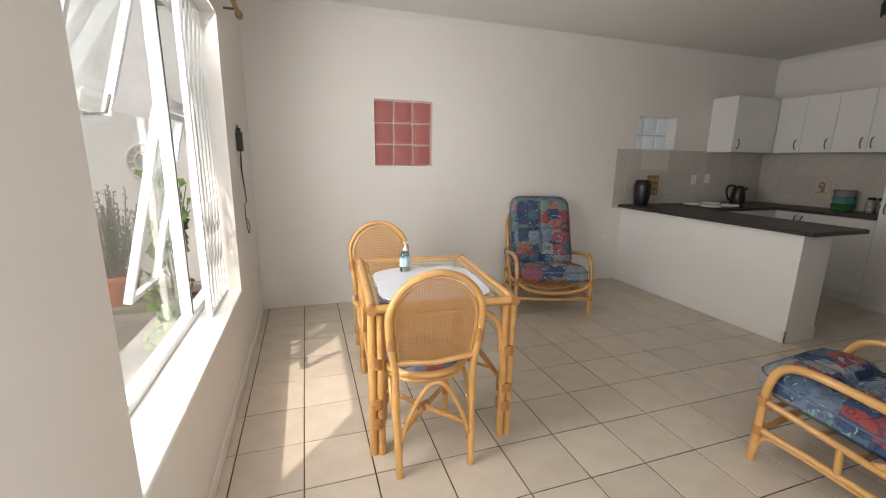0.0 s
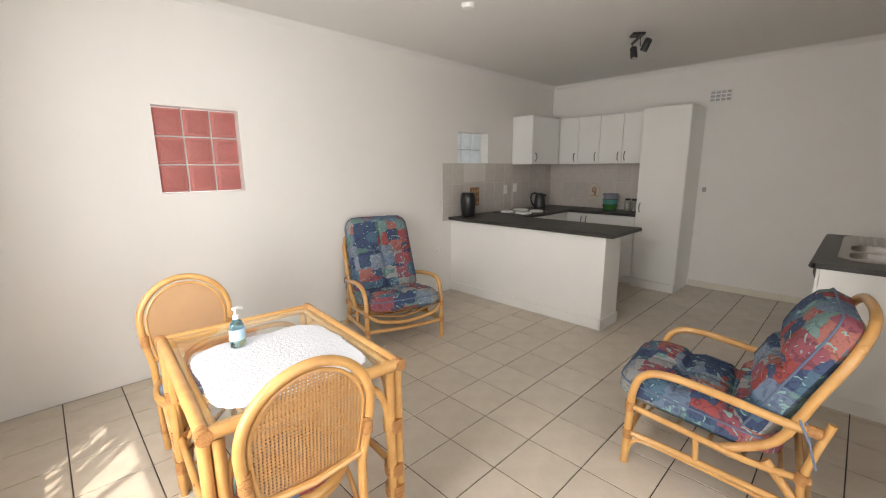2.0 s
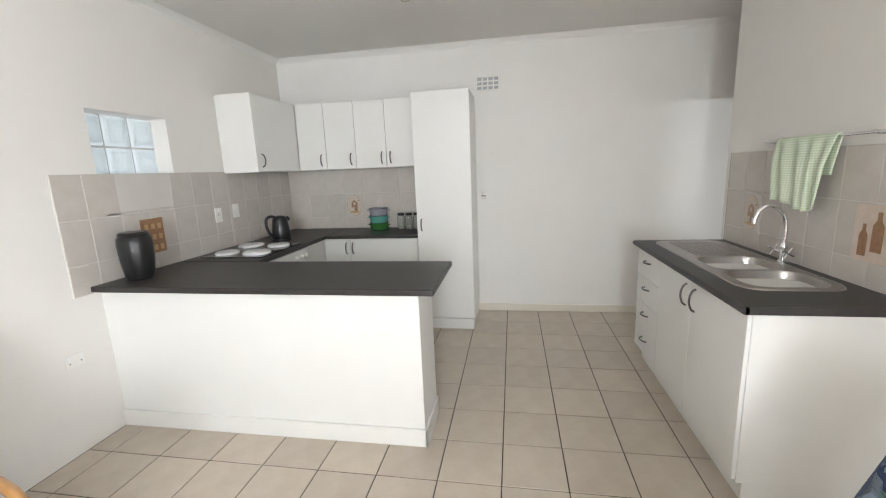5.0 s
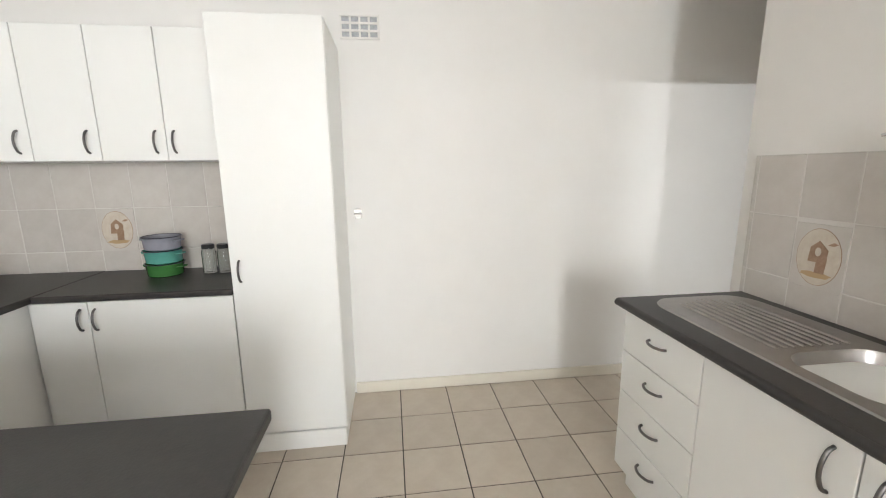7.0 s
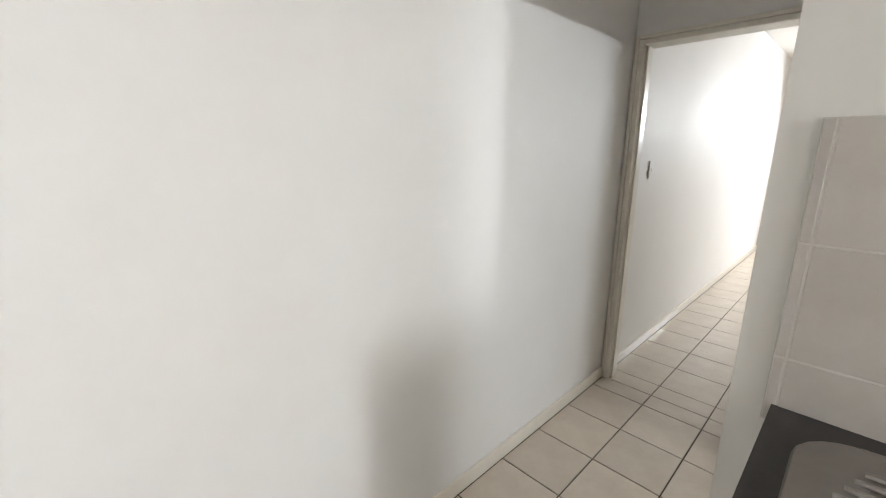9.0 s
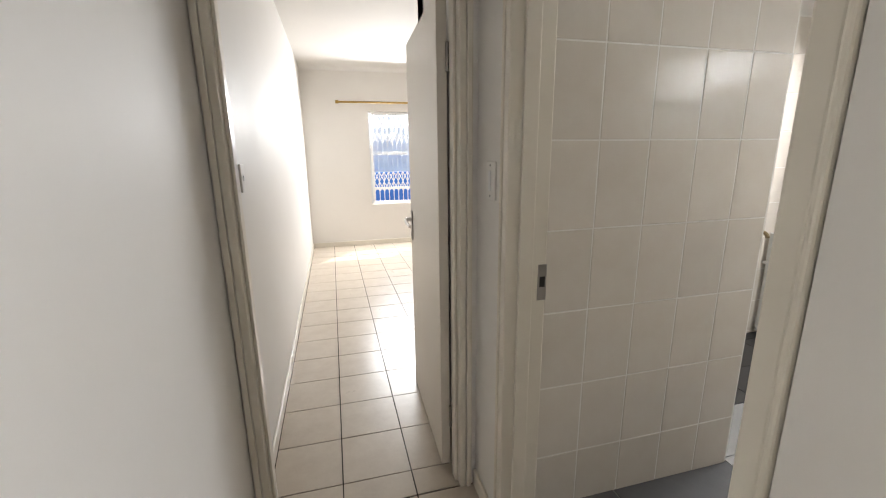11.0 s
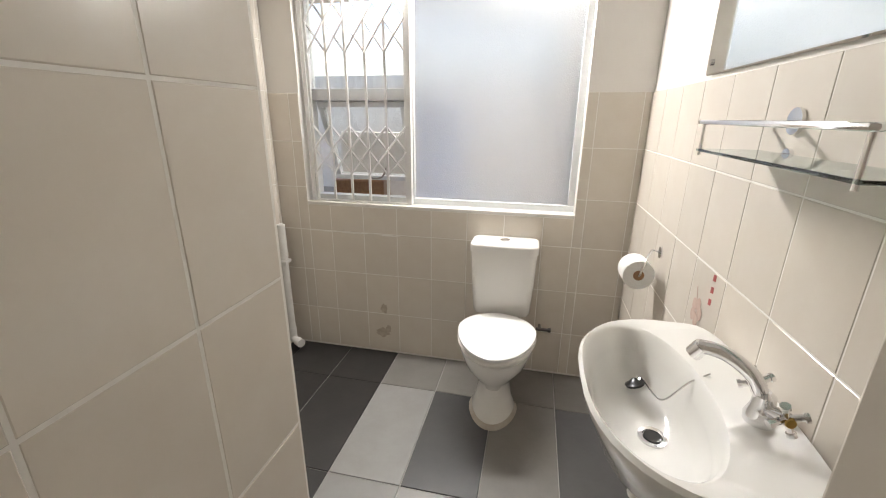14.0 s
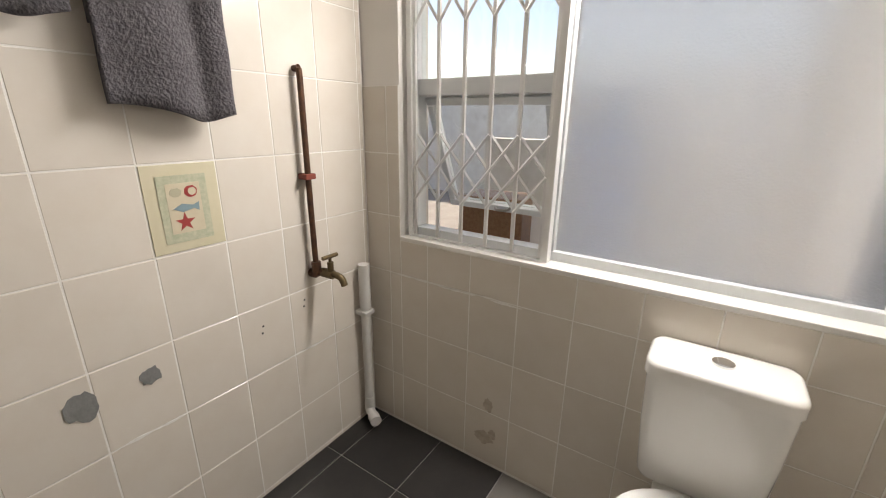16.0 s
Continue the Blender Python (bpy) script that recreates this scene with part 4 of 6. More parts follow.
def cushion(parent, name, w, d, h, rows, m, puff=0.35):
    """A tufted pad: a rounded block that dips along its seams."""
    bm = bmesh.new()
    nx, ny = 18, 22
    grid = {}
    for side in (0, 1):
        for i in range(nx + 1):
            for j in range(ny + 1):
                u, v = i / nx * 2 - 1, j / ny * 2 - 1
                e = max(0, 1 - abs(u) ** 6) ** 0.5 * max(0, 1 - abs(v) ** 6) ** 0.5
                rr = 0.10
                x, y = u * w / 2, v * d / 2
                # round the corners
                cx, cy = abs(x) - (w / 2 - rr), abs(y) - (d / 2 - rr)
                if cx > 0 and cy > 0:
                    k = max(cx, cy) / math.hypot(cx, cy)
                    x, y = math.copysign(w / 2 - rr + cx * k, x), math.copysign(d / 2 - rr + cy * k, y)
                dip = 0
                for r in rows:
                    dip += math.exp(-((v - r) / 0.07) ** 2) * 0.42
                dip += math.exp(-(u / 0.06) ** 2) * 0.28
                wr = 0.05 * noise.noise(Vector((x * 9, y * 9, side * 5)))
                z = (0.35 + 0.65 * e) * h / 2 * (1 - min(dip, 0.75) * e) + wr * h * e
                if side == 0:
                    z = -(0.35 + 0.65 * e) * h / 2 * 0.75
                grid[side, i, j] = bm.verts.new((x, y, z))
    for side in (0, 1):
        for i in range(nx):
            for j in range(ny):
                bm.faces.new((grid[side, i, j], grid[side, i + 1, j], grid[side, i + 1, j + 1], grid[side, i, j + 1]))
    edge = [(i, 0) for i in range(nx)] + [(nx, j) for j in range(ny)] + [(i, ny) for i in range(nx, 0, -1)] + [(0, j) for j in range(ny, 0, -1)]
    for a, b in zip(edge, edge[1:] + edge[:1]):
        bm.faces.new((grid[0, a[0], a[1]], grid[0, b[0], b[1]], grid[1, b[0], b[1]], grid[1, a[0], a[1]]))
    pts = [Vector(grid[1, a[0], a[1]].co) * 1.004 for a in edge]
    ob = obj(name, bm, FABRIC, parent, True, m)
    b2 = bmesh.new()
    add_tube(b2, pts[::2], 0.005, 6, closed=True)
    obj("piping", b2, mat("blue_piping", (0.10, 0.13, 0.2), 0.8), ob, True)
    return ob


def armchair(loc, rz, pad=0.74, pad_z=0.665, lean=0.50):
    """Low rattan armchair that faces -y; the back pad may have slumped."""
    a = thing("armchair", loc, rz, "rattan armchair with tufted red and blue patchwork cushions", "armchair", "cushioned rattan armchairs")
    w = 0.335
    R = 0.0185
    for sx in (-1, 1):
        obj("arm", tubes((smooth_path([(sx * w, -0.36, 0), (sx * w, -0.355, 0.22), (sx * w, -0.345, 0.40), (sx * (w + 0.005), -0.30, 0.495), (sx * (w + 0.01), -0.20, 0.525), (sx * (w + 0.01), 0.0, 0.505), (sx * w, 0.22, 0.465), (sx * (w - 0.015), 0.33, 0.45)], 5), R), n=12), RATTAN, a, True)
        obj("leg", tubes((smooth_path([(sx * (w - 0.025), 0.18, 0.26), (sx * (w - 0.015), 0.28, 0.14), (sx * (w - 0.01), 0.37, 0)], 4), R), (smooth_path([(sx * (w - 0.02), 0.36, 0.50), (sx * (w - 0.015), 0.30, 0.22), (sx * (w - 0.01), 0.335, 0.07)], 4), 0.015), n=12), RATTAN, a, True)
    side = []
    for sx in (-1, 1):
        side.append((smooth_path([(sx * w, -0.355, 0.315), (sx * w, -0.1, 0.275), (sx * (w - 0.01), 0.12, 0.235), (sx * (w - 0.02), 0.33, 0.235)], 4), 0.015))
        side.append((smooth_path([(sx * w, -0.355, 0.17), (sx * w, -0.1, 0.15), (sx * (w - 0.01), 0.32, 0.10)], 4), 0.015))
        side.append((smooth_path([(sx * w, -0.35, 0.06), (sx * w, -0.335, 0.115), (sx * w, -0.28, 0.145), (sx * w, -0.05, 0.125), (sx * (w - 0.01), 0.31, 0.07)], 4), 0.010))
        side.append(([(sx * w, -0.06, 0.145), (sx * w, -0.07, 0.275)], 0.013))
    side.append((smooth_path([(-w, -0.355, 0.32), (-w * 0.7, -0.37, 0.245), (0, -0.38, 0.215), (w * 0.7, -0.37, 0.245), (w, -0.355, 0.32)], 5), 0.016))
    side.append((smooth_path([(-w, -0.355, 0.16), (0, -0.36, 0.15), (w, -0.355, 0.16)], 3), 0.015))
    side.append((smooth_path([(-w, 0.33, 0.10), (0, 0.34, 0.10), (w, 0.33, 0.10)], 3), 0.014))
    side.append((smooth_path([(-w, 0.30, 0.24), (0, 0.30, 0.20), (w, 0.30, 0.24)], 3), 0.014))
    for k in range(5):
        y = -0.28 + k * 0.13
        side.append((smooth_path([(-w, y, 0.30 - 0.09 * (k / 4)), (0, y, 0.225 - 0.05 * k / 4), (w, y, 0.30 - 0.09 * (k / 4))], 3), 0.009))
    obj("rail", tubes(*side), RATTAN, a, True)
    L = lambda z: 0.16 + (z - 0.26) * lean
    hoop = [(-w + 0.02, 0.02, 0.245), (-w + 0.02, L(0.36), 0.36), (-w + 0.02, L(0.6), 0.6), (-w + 0.035, L(0.78), 0.78), (-w + 0.13, L(0.89), 0.89), (0, L(0.915), 0.915), (w - 0.13, L(0.89), 0.89), (w - 0.035, L(0.78), 0.78), (w - 0.02, L(0.6), 0.6), (w - 0.02, L(0.36), 0.36), (w - 0.02, 0.02, 0.245)]
    slats = [(smooth_path(hoop, 5), 0.0195)]
    for z in (0.42, 0.56, 0.70, 0.82):
        slats.append((smooth_path([(-w + 0.03, L(z), z), (0, L(z) + 0.035, z - 0.01), (w - 0.03, L(z), z)], 3), 0.010))
    obj("back_hoop", tubes(*slats, n=12), RATTAN, a, True)
    cushion(a, "seat_cushion", 0.61, 0.68, 0.19, (-0.25, 0.4), pose(0, -0.10, 0.345, -7.5))
    cushion(a, "back_cushion", 0.60, pad, 0.21, (-0.5, 0.1), pose(0, 0.265 - (0.665 - pad_z) * 0.45, pad_z, 65))
    bm = bmesh.new()
    for sx in (-1, 1):
        add_tube(bm, smooth_path([(sx * 0.31, 0.26, 0.50), (sx * 0.33, 0.29, 0.47), (sx * 0.335, 0.31, 0.38), (sx * 0.325, 0.335, 0.30)], 4), 0.005, 6)
        add_tube(bm, smooth_path([(sx * 0.31, 0.26, 0.50), (sx * 0.345, 0.27, 0.48), (sx * 0.35, 0.30, 0.42)], 4), 0.005, 6)
    obj("tie", bm, mat("blue_tie", (0.16, 0.19, 0.26), 0.9), a, True)
    bindings(a, [((sx * w, -0.355, z), (0, 0, 1)) for sx in (-1, 1) for z in (0.165, 0.315)] + [((sx * (w - 0.01), 0.31, 0.455), (0, 1, -0.1)) for sx in (-1, 1)] + [((sx * (w - 0.012), 0.30, 0.24), (0, 0.3, 1)) for sx in (-1, 1)], 0.0225, 0.035)
    return a


armchair((2.24, 3.36, 0), -17.5)
armchair((2.375, 0.80, 0), 186, 0.66, 0.60, 0.43)

# lace cloth and soap bottle on the table
bm = bmesh.new()
N = 120
rim, mid, cen = [], [], []
for i in range(N):
    a = 2 * math.pi * i / N
    c, s = math.cos(a), math.sin(a)
    k = 1 / max(abs(c) ** 5 + abs(s) ** 5, 1e-6) ** 0.2
    sc = 1 + 0.022 * abs(math.sin(a * 26)) + 0.012 * math.sin(a * 7 + 1)
    rim.append(bm.verts.new((0.272 * k * c * sc, 0.285 * k * s * sc, 0.0045 + 0.002 * math.sin(a * 13))))
    mid.append(bm.verts.new((0.235 * k * c, 0.245 * k * s, 0.0055 + 0.0015 * math.sin(a * 9))))
    cen.append(bm.verts.new((0.11 * k * c, 0.11 * k * s, 0.0045 + 0.001 * math.sin(a * 5))))
ctr = bm.verts.new((0, 0, 0.0045))
low = [bm.verts.new((v.co.x, v.co.y, 0.001)) for v in rim]
for i in range(N):
    j = (i + 1) % N
    bm.faces.new((rim[i], rim[j], mid[j], mid[i]))
    bm.faces.new((mid[i], mid[j], cen[j], cen[i]))
    bm.faces.new((cen[i], cen[j], ctr))
    bm.faces.new((low[i], low[j], rim[j], rim[i]))
bm.faces.new(low)
cloth = obj("lace_cloth", bm, LACE, None, True, pose(0.645, 1.98, 0.7405, 0, 0, -4))
tagged(cloth, "white embroidered lace cloth on the glass table", "tablecloth")

soap = thing("soap_bottle", (0.572, 2.205, 0.747), 20, "clear pump bottle of blue gel soap on the table", "bottle")
obj("body", lathe([(0.026, 0), (0.029, 0.004), (0.030, 0.05), (0.028, 0.085), (0.022, 0.105), (0.012, 0.115), (0.011, 0.125)], 24, (0, 0, 0), 1.15, 0.8), glass("blue_gel", (0.50, 0.80, 0.86), 0.05), soap, True)
obj("pump", tubes(([(0, 0, 0.12), (0, 0, 0.135)], 0.014), ([(0, 0, 0.135), (0, 0, 0.16)], 0.005), (smooth_path([(-0.012, 0, 0.162), (0.01, 0, 0.165), (0.035, 0, 0.155)], 3), 0.006)), WHITE_P, soap, True)
obj("label", lathe([(0.0305, 0.03), (0.0307, 0.04), (0.0307, 0.07), (0.0300, 0.078)], 24, (0, 0, 0), 1.15, 0.8), mat("blue_label", (0.36, 0.56, 0.70), 0.4, spot=(0.62, 0.70, 0.76), scale=40, amount=0.8), soap, True)

# charger with its cable, sockets and switches
ch = thing("charger", (XW, 3.165, 1.48), 0, "black plug-in charger with a dangling cable", "charger")
obj("body", boxes((0, -0.028, -0.07, 0.04, 0.028, 0.06), bevel=0.008), BLACK, ch)
obj("plug", boxes((0.005, -0.02, 0.06, 0.03, 0.02, 0.085), (0.008, -0.014, 0.084, 0.014, -0.008, 0.105), (0.008, 0.008, 0.084, 0.014, 0.014, 0.105), bevel=0.002), BLACK, ch)
bm = bmesh.new()
add_tube(bm, smooth_path([(0.02, 0, -0.07), (0.015, -0.015, -0.17), (0.02, 0.01, -0.30), (0.015, 0.10, -0.42), (0.012, 0.04, -0.44), (0.012, 0.03, -0.52), (0.015, 0.05, -0.60), (0.015, 0.11, -0.66), (0.02, 0.15, -0.62), (0.015, 0.11, -0.56), (0.01, 0.06, -0.54)]), 0.003, 6)
add_tube(bm, smooth_path([(0.02, 0.005, -0.07), (0.015, 0.03, -0.2), (0.02, 0.045, -0.32), (0.015, 0.12, -0.425)]), 0.003, 6)
obj("cable", bm, BLACK, ch, True)


def plate(name, loc, rz, w, h, label, cat, rockers=((0, 0),), dots=()):
    """A wall plate that faces -y before it is turned."""
    s = thing(name, loc, rz, label, cat)
    obj("plate", boxes((-w / 2, -0.009, -h / 2, w / 2, 0, h / 2), bevel=0.003), WHITE_P, s)
    for x, z in rockers:
        obj("rocker", boxes((x - 0.008, -0.013, z - 0.011, x + 0.008, -0.008, z + 0.011), bevel=0.0015), WHITE_M, s)
    if dots:
        bm = bmesh.new()
        for x, z in dots:
            add_tube(bm, [(x, -0.0095, z), (x, -0.007, z)], 0.004, 8)
        obj("socket_hole", bm, BLACK, s)
    return s


HOLES = ((-0.011, 0), (0.011, 0), (0, 0.014))
plate("power_socket", (XW, 3.35, 0.42), 90, 0.075, 0.11, "white plastic wall socket", "socket", ((0, 0.035),), HOLES)
plate("power_socket", (XW, 3.46, 0.47), 90, 0.05, 0.09, "white plastic aerial socket on the wall", "socket", (), ((0, 0),))
plate("power_socket", (3.35, YN, 0.53), 0, 0.10, 0.07, "white plastic double wall socket", "socket", ((-0.03, 0.018), (0.03, 0.018)), ((-0.03, -0.01), (0.03, -0.01)))
plate("power_socket", (4.61, YN - 0.009, 1.185), 0, 0.075, 0.115, "white wall socket on the kitchen tiles", "socket", ((0, 0.035),), HOLES)
plate("cooker_switch", (4.83, YN - 0.009, 1.20), 0, 0.075, 0.115, "white cooker switch on the kitchen tiles", "switch", ((0, 0),))
plate("light_switch", (4.89, -1.21, 1.32), 90, 0.075, 0.125, "white three-lever light switch", "switch", ((0, 0.022), (0, 0), (0, -0.022)), ((0, 0.05), (0, -0.05)))
plate("light_switch", (XE, -1.80, 1.32), -90, 0.07, 0.115, "white light switch inside the bedroom", "switch")
bolt = thing("door_bolt", (XE, 1.785, 1.20), -90, "small steel bolt screwed to the wall", "bolt")
obj("plate", boxes((-0.02, -0.008, -0.03, 0.02, 0, 0.03), bevel=0.003), STEEL, bolt)
obj("pin", tubes(([(-0.025, -0.014, 0), (0.025, -0.014, 0)], 0.006)), STEEL, bolt, True)

vent = thing("air_vent", (XE, 1.725, 2.262), -90, "white pierced plaster air brick vent", "vent")
bm = bmesh.new()
for i in range(5):
    x = -0.105 + i * 0.0525
    add_box(bm, x - 0.006, -0.012, -0.065, x + 0.006, -0.001, 0.065, 0.002, 1)
for j in range(4):
    z = -0.06 + j * 0.04
    add_box(bm, -0.11, -0.0135, z - 0.006, 0.11, -0.0015, z + 0.006, 0.002, 1)
obj("grille", bm, WHITE_P, vent)
# flat grey plate, its colour standing in for the shade inside the holes
obj("mesh", boxes((-0.107, -0.004, -0.062, 0.107, 0, 0.062), bevel=0), mat("vent_hole_shade", (0.34, 0.35, 0.36), 0.8, spot=(0.6, 0.61, 0.62), scale=30, amount=0.7), vent)

spot = thing("ceiling_light", (4.09, 2.05, H), 38, "black ceiling bar with two spotlights", "lamp")
obj("rose", boxes((-0.055, -0.055, -0.022, 0.055, 0.055, 0), bevel=0.008), BLACK, spot)
obj("bar", boxes((-0.15, -0.011, -0.055, 0.15, 0.011, -0.038), (-0.012, -0.012, -0.04, 0.012, 0.012, -0.02), bevel=0.003), BLACK, spot)
for sx, tx, ty in ((-1, 35, -20), (1, -5, 25)):
    h = obj("spotlight", lathe([(0.028, 0), (0.031, 0.004), (0.031, 0.095), (0.026, 0.105), (0.012, 0.11)], 20), BLACK, spot, True, pose(sx * 0.12, -0.02, -0.18, tx * 0.6, ty * 0.6))
    obj("bulb_face", lathe([(0.024, -0.001), (0.022, 0.003)], 20), mat("lamp_glass", (0.6, 0.58, 0.52), 0.2), h)
    obj("yoke", tubes((smooth_path([(sx * 0.12, 0, -0.05), (sx * 0.12 + 0.034, 0, -0.08), (sx * 0.12 + 0.034, -0.005, -0.13)], 4), 0.004)), BLACK, spot, True)
smoke = tagged(obj("smoke_detector", lathe([(0.02, -0.03), (0.04, -0.026), (0.048, -0.012), (0.05, 0)], 24), WHITE_P, None, True, pose(2.49, 2.65, H)), "small round white smoke detector on the ceiling", "smoke detector")

# ---- kitchen ----
def bow_handle(parent, p, vertical=True, out=(0, -1), L=0.105):
    """An arched bow handle on a front; out is the way that the front faces."""
    o = Vector((out[0], out[1], 0))
    t = Vector((0, 0, 1)) if vertical else Vector((-o.y, o.x, 0))
    p = Vector(p)
    pts = [p - t * L / 2, p - t * L * 0.42 + o * 0.016, p - t * L * 0.2 + o * 0.027, p + o * 0.03, p + t * L * 0.2 + o * 0.027, p + t * L * 0.42 + o * 0.016, p + t * L / 2]
    return obj("handle", tubes((smooth_path(pts, 3), 0.0055)), PEWTER, parent, True)


pen = thing("breakfast_bar", (0, 0, 0), 0, "white panelled breakfast bar with a charcoal laminate top", "counter")
obj("body", boxes((3.565, 1.975, 0, 3.90, YN, 0.87), bevel=0.003), CAB, pen)
obj("plinth", boxes((3.551, 1.961, 0, 3.564, YN, 0.105), (3.551, 1.961, 0, 3.90, 1.9745, 0.105), bevel=0.003), CAB, pen)
obj("worktop", boxes((3.505, 1.885, 0.868, 4.15, YN - 0.006, 0.902), bevel=0.008, seg=3), TOP, pen)

base = thing("base_cabinets", (0, 0, 0), 0, "white kitchen base cabinets with a charcoal L-shaped worktop", "cabinet")
obj("body", boxes((3.905, 3.30, 0.10, 4.27, YN, 0.868), (4.885, 3.30, 0.10, XE, YN, 0.868), (5.275, 2.37, 0.10, XE, 3.295, 0.868), bevel=0.002), CAB, base)
obj("plinth", boxes((4.885, 3.34, 0, XE, YN, 0.10), (5.31, 2.37, 0, XE, 3.335, 0.10), bevel=0.002), CAB, base)
for y0_, y1_, hy in ((2.373, 3.028, 2.998), (3.032, 3.275, 3.064)):
    dd = obj("door", boxes((5.257, y0_, 0.115, 5.274, y1_, 0.862), bevel=0.003), CAB, base)
    bow_handle(dd, (5.257, hy, 0.775), True, (-1, 0))
obj("worktop", boxes((4.152, 3.25, 0.869, XE - 0.007, YN - 0.0065, 0.902), (5.235, 2.362, 0.8695, XE - 0.0075, 3.249, 0.9015), bevel=0.008, seg=3), TOP, base)

oven = thing("oven", (4.578, 3.28, 0), 0, "white built-in oven with round knobs", "oven")
obj("body", boxes((-0.30, 0, 0.10, 0.30, 0.55, 0.865), bevel=0.003), CAB, oven)
obj("control_panel", boxes((-0.298, -0.022, 0.735, 0.298, 0, 0.862), bevel=0.004), WHITE_M, oven)
for x in (-0.24, -0.14, -0.04, 0.10, 0.18, 0.25):
    obj("knob", lathe([(0.024, 0), (0.024, 0.012), (0.019, 0.026), (0.008, 0.027)], 20), WHITE_P, oven, True, pose(x, -0.022, 0.80, 90))
g = obj("oven_door", boxes((-0.298, -0.02, 0.18, 0.298, 0, 0.725), bevel=0.004), WHITE_M, oven)
obj("oven_window", boxes((-0.25, -0.023, 0.25, 0.25, -0.018, 0.66), bevel=0.002), BLACK, g)
obj("bar", tubes(([(-0.25, -0.05, 0.695), (0.25, -0.05, 0.695)], 0.009)), WHITE_P, g, True)

hob = thing("hob", (4.55, 3.54, 0.902), 0, "black electric hob with four white plate covers", "hob")
obj("glass", boxes((-0.29, -0.25, 0, 0.29, 0.25, 0.006), bevel=0.002), mat("hob_glass", (0.008, 0.008, 0.009), 0.12), hob)
for x, y, r in ((-0.15, -0.12, 0.10), (0.15, -0.12, 0.085), (-0.15, 0.13, 0.085), (0.15, 0.13, 0.10)):
    obj("plate_cover", lathe([(r, 0.006), (r + 0.003, 0.016), (r - 0.006, 0.024), (r * 0.5, 0.025), (0.01, 0.025)], 32, (x, y, 0)), WHITE_M, hob, True)

wallcab = thing("wall_cabinets", (0, 0, 0), 0, "white wall cabinets over the kitchen counter", "cabinet")
Z0, Z1 = 1.52, 2.135
obj("body", boxes((4.765, 3.57, Z0, XE, YN, Z1), (5.45, 2.365, Z0, XE, 3.565, Z1), bevel=0.002), CAB, wallcab)
obj("side_panel", boxes((4.745, 3.55, Z0 - 0.003, 4.764, YN - 0.03, Z1 + 0.003), bevel=0.002), CAB, wallcab)
dd = obj("door", boxes((4.768, 3.552, Z0, 5.425, 3.569, Z1), bevel=0.003), CAB, wallcab)
bow_handle(dd, (4.82, 3.552, Z0 + 0.09), True, (0, -1))
for y0_, y1_, hy in ((3.268, 3.548, 3.315), (2.968, 3.264, 3.015), (2.668, 2.964, 2.71), (2.368, 2.664, 2.625)):
    dd = obj("door", boxes((5.432, y0_, Z0, 5.449, y1_, Z1), bevel=0.003), CAB, wallcab)
    bow_handle(dd, (5.432, hy, Z0 + 0.09), True, (-1, 0))

pantry = thing("pantry_cupboard", (0, 0, 0), 0, "tall white pantry cupboard", "cupboard")
obj("body", boxes((5.25, 1.855, 0.10, XE - 0.002, 2.36, 2.14), bevel=0.002), CAB, pantry)
obj("plinth", boxes((5.235, 1.862, 0, XE - 0.016, 2.355, 0.10), bevel=0.002), CAB, pantry)
dd = obj("door", boxes((5.23, 1.857, 0.115, 5.249, 2.358, 2.14), bevel=0.003), CAB, pantry)
bow_handle(dd, (5.23, 2.315, 0.99), True, (-1, 0))

# sink side
sinku = thing("sink_cabinet", (0, 0, 0), 0, "white sink cabinet with drawers and a charcoal worktop", "cabinet")
obj("body", boxes((3.345, YS, 0.10, 4.79, 0.565, 0.868), bevel=0.002), CAB, sinku)
obj("plinth", boxes((3.365, YS, 0, 4.77, 0.53, 0.10), bevel=0.002), CAB, sinku)
for i in range(4):
    za = 0.115 + i * 0.187
    dd = obj("drawer", boxes((4.335, 0.566, za, 4.788, 0.583, za + 0.183), bevel=0.003), CAB, sinku)
    bow_handle(dd, (4.562, 0.583, za + 0.115), False, (0, 1), 0.10)
for xa, xb, hx in ((3.87, 4.331, 3.925), (3.347, 3.866, 3.815)):
    dd = obj("door", boxes((xa, 0.566, 0.115, xb, 0.583, 0.862), bevel=0.003), CAB, sinku)
    bow_handle(dd, (hx, 0.583, 0.765), True, (0, 1), 0.12)
bm = wall_mesh('x', 3.325, 4.82, 0.868, 0.902, YS + 0.008, 0.605, [(3.575, 3.885, 0.10, 0.46), (3.90, 4.22, 0.10, 0.46)])
for v in bm.verts:
    v.co = Vector((v.co.x, v.co.z, v.co.y))
obj("worktop", bm, TOP, sinku)
obj("worktop_nose", tubes(([(3.325, 0.604, 0.885), (4.82, 0.604, 0.885)], 0.0165), n=14), TOP, sinku, True)

sink = thing("kitchen_sink", (4.16, 0.285, 0.902), 0, "stainless steel double bowl sink with drainer", "sink")
bm = bmesh.new()
OUT = []
for cx, cy, a0_ in ((0.49, 0.12, 0), (-0.50, 0.12, 90), (-0.50, -0.12, 180), (0.49, -0.12, 270)):
    for s in range(7):
        a = radians(a0_ + 15 * s)
        OUT.append((cx + 0.115 * math.cos(a), cy + 0.10 * math.sin(a)))
top = [bm.verts.new((x, y, 0.006)) for x, y in OUT]
low = [bm.verts.new((x * 1.006, y * 1.01, 0.0)) for x, y in OUT]
for i in range(len(OUT)):
    j = (i + 1) % len(OUT)
    bm.faces.new((low[i], low[j], top[j], top[i]))


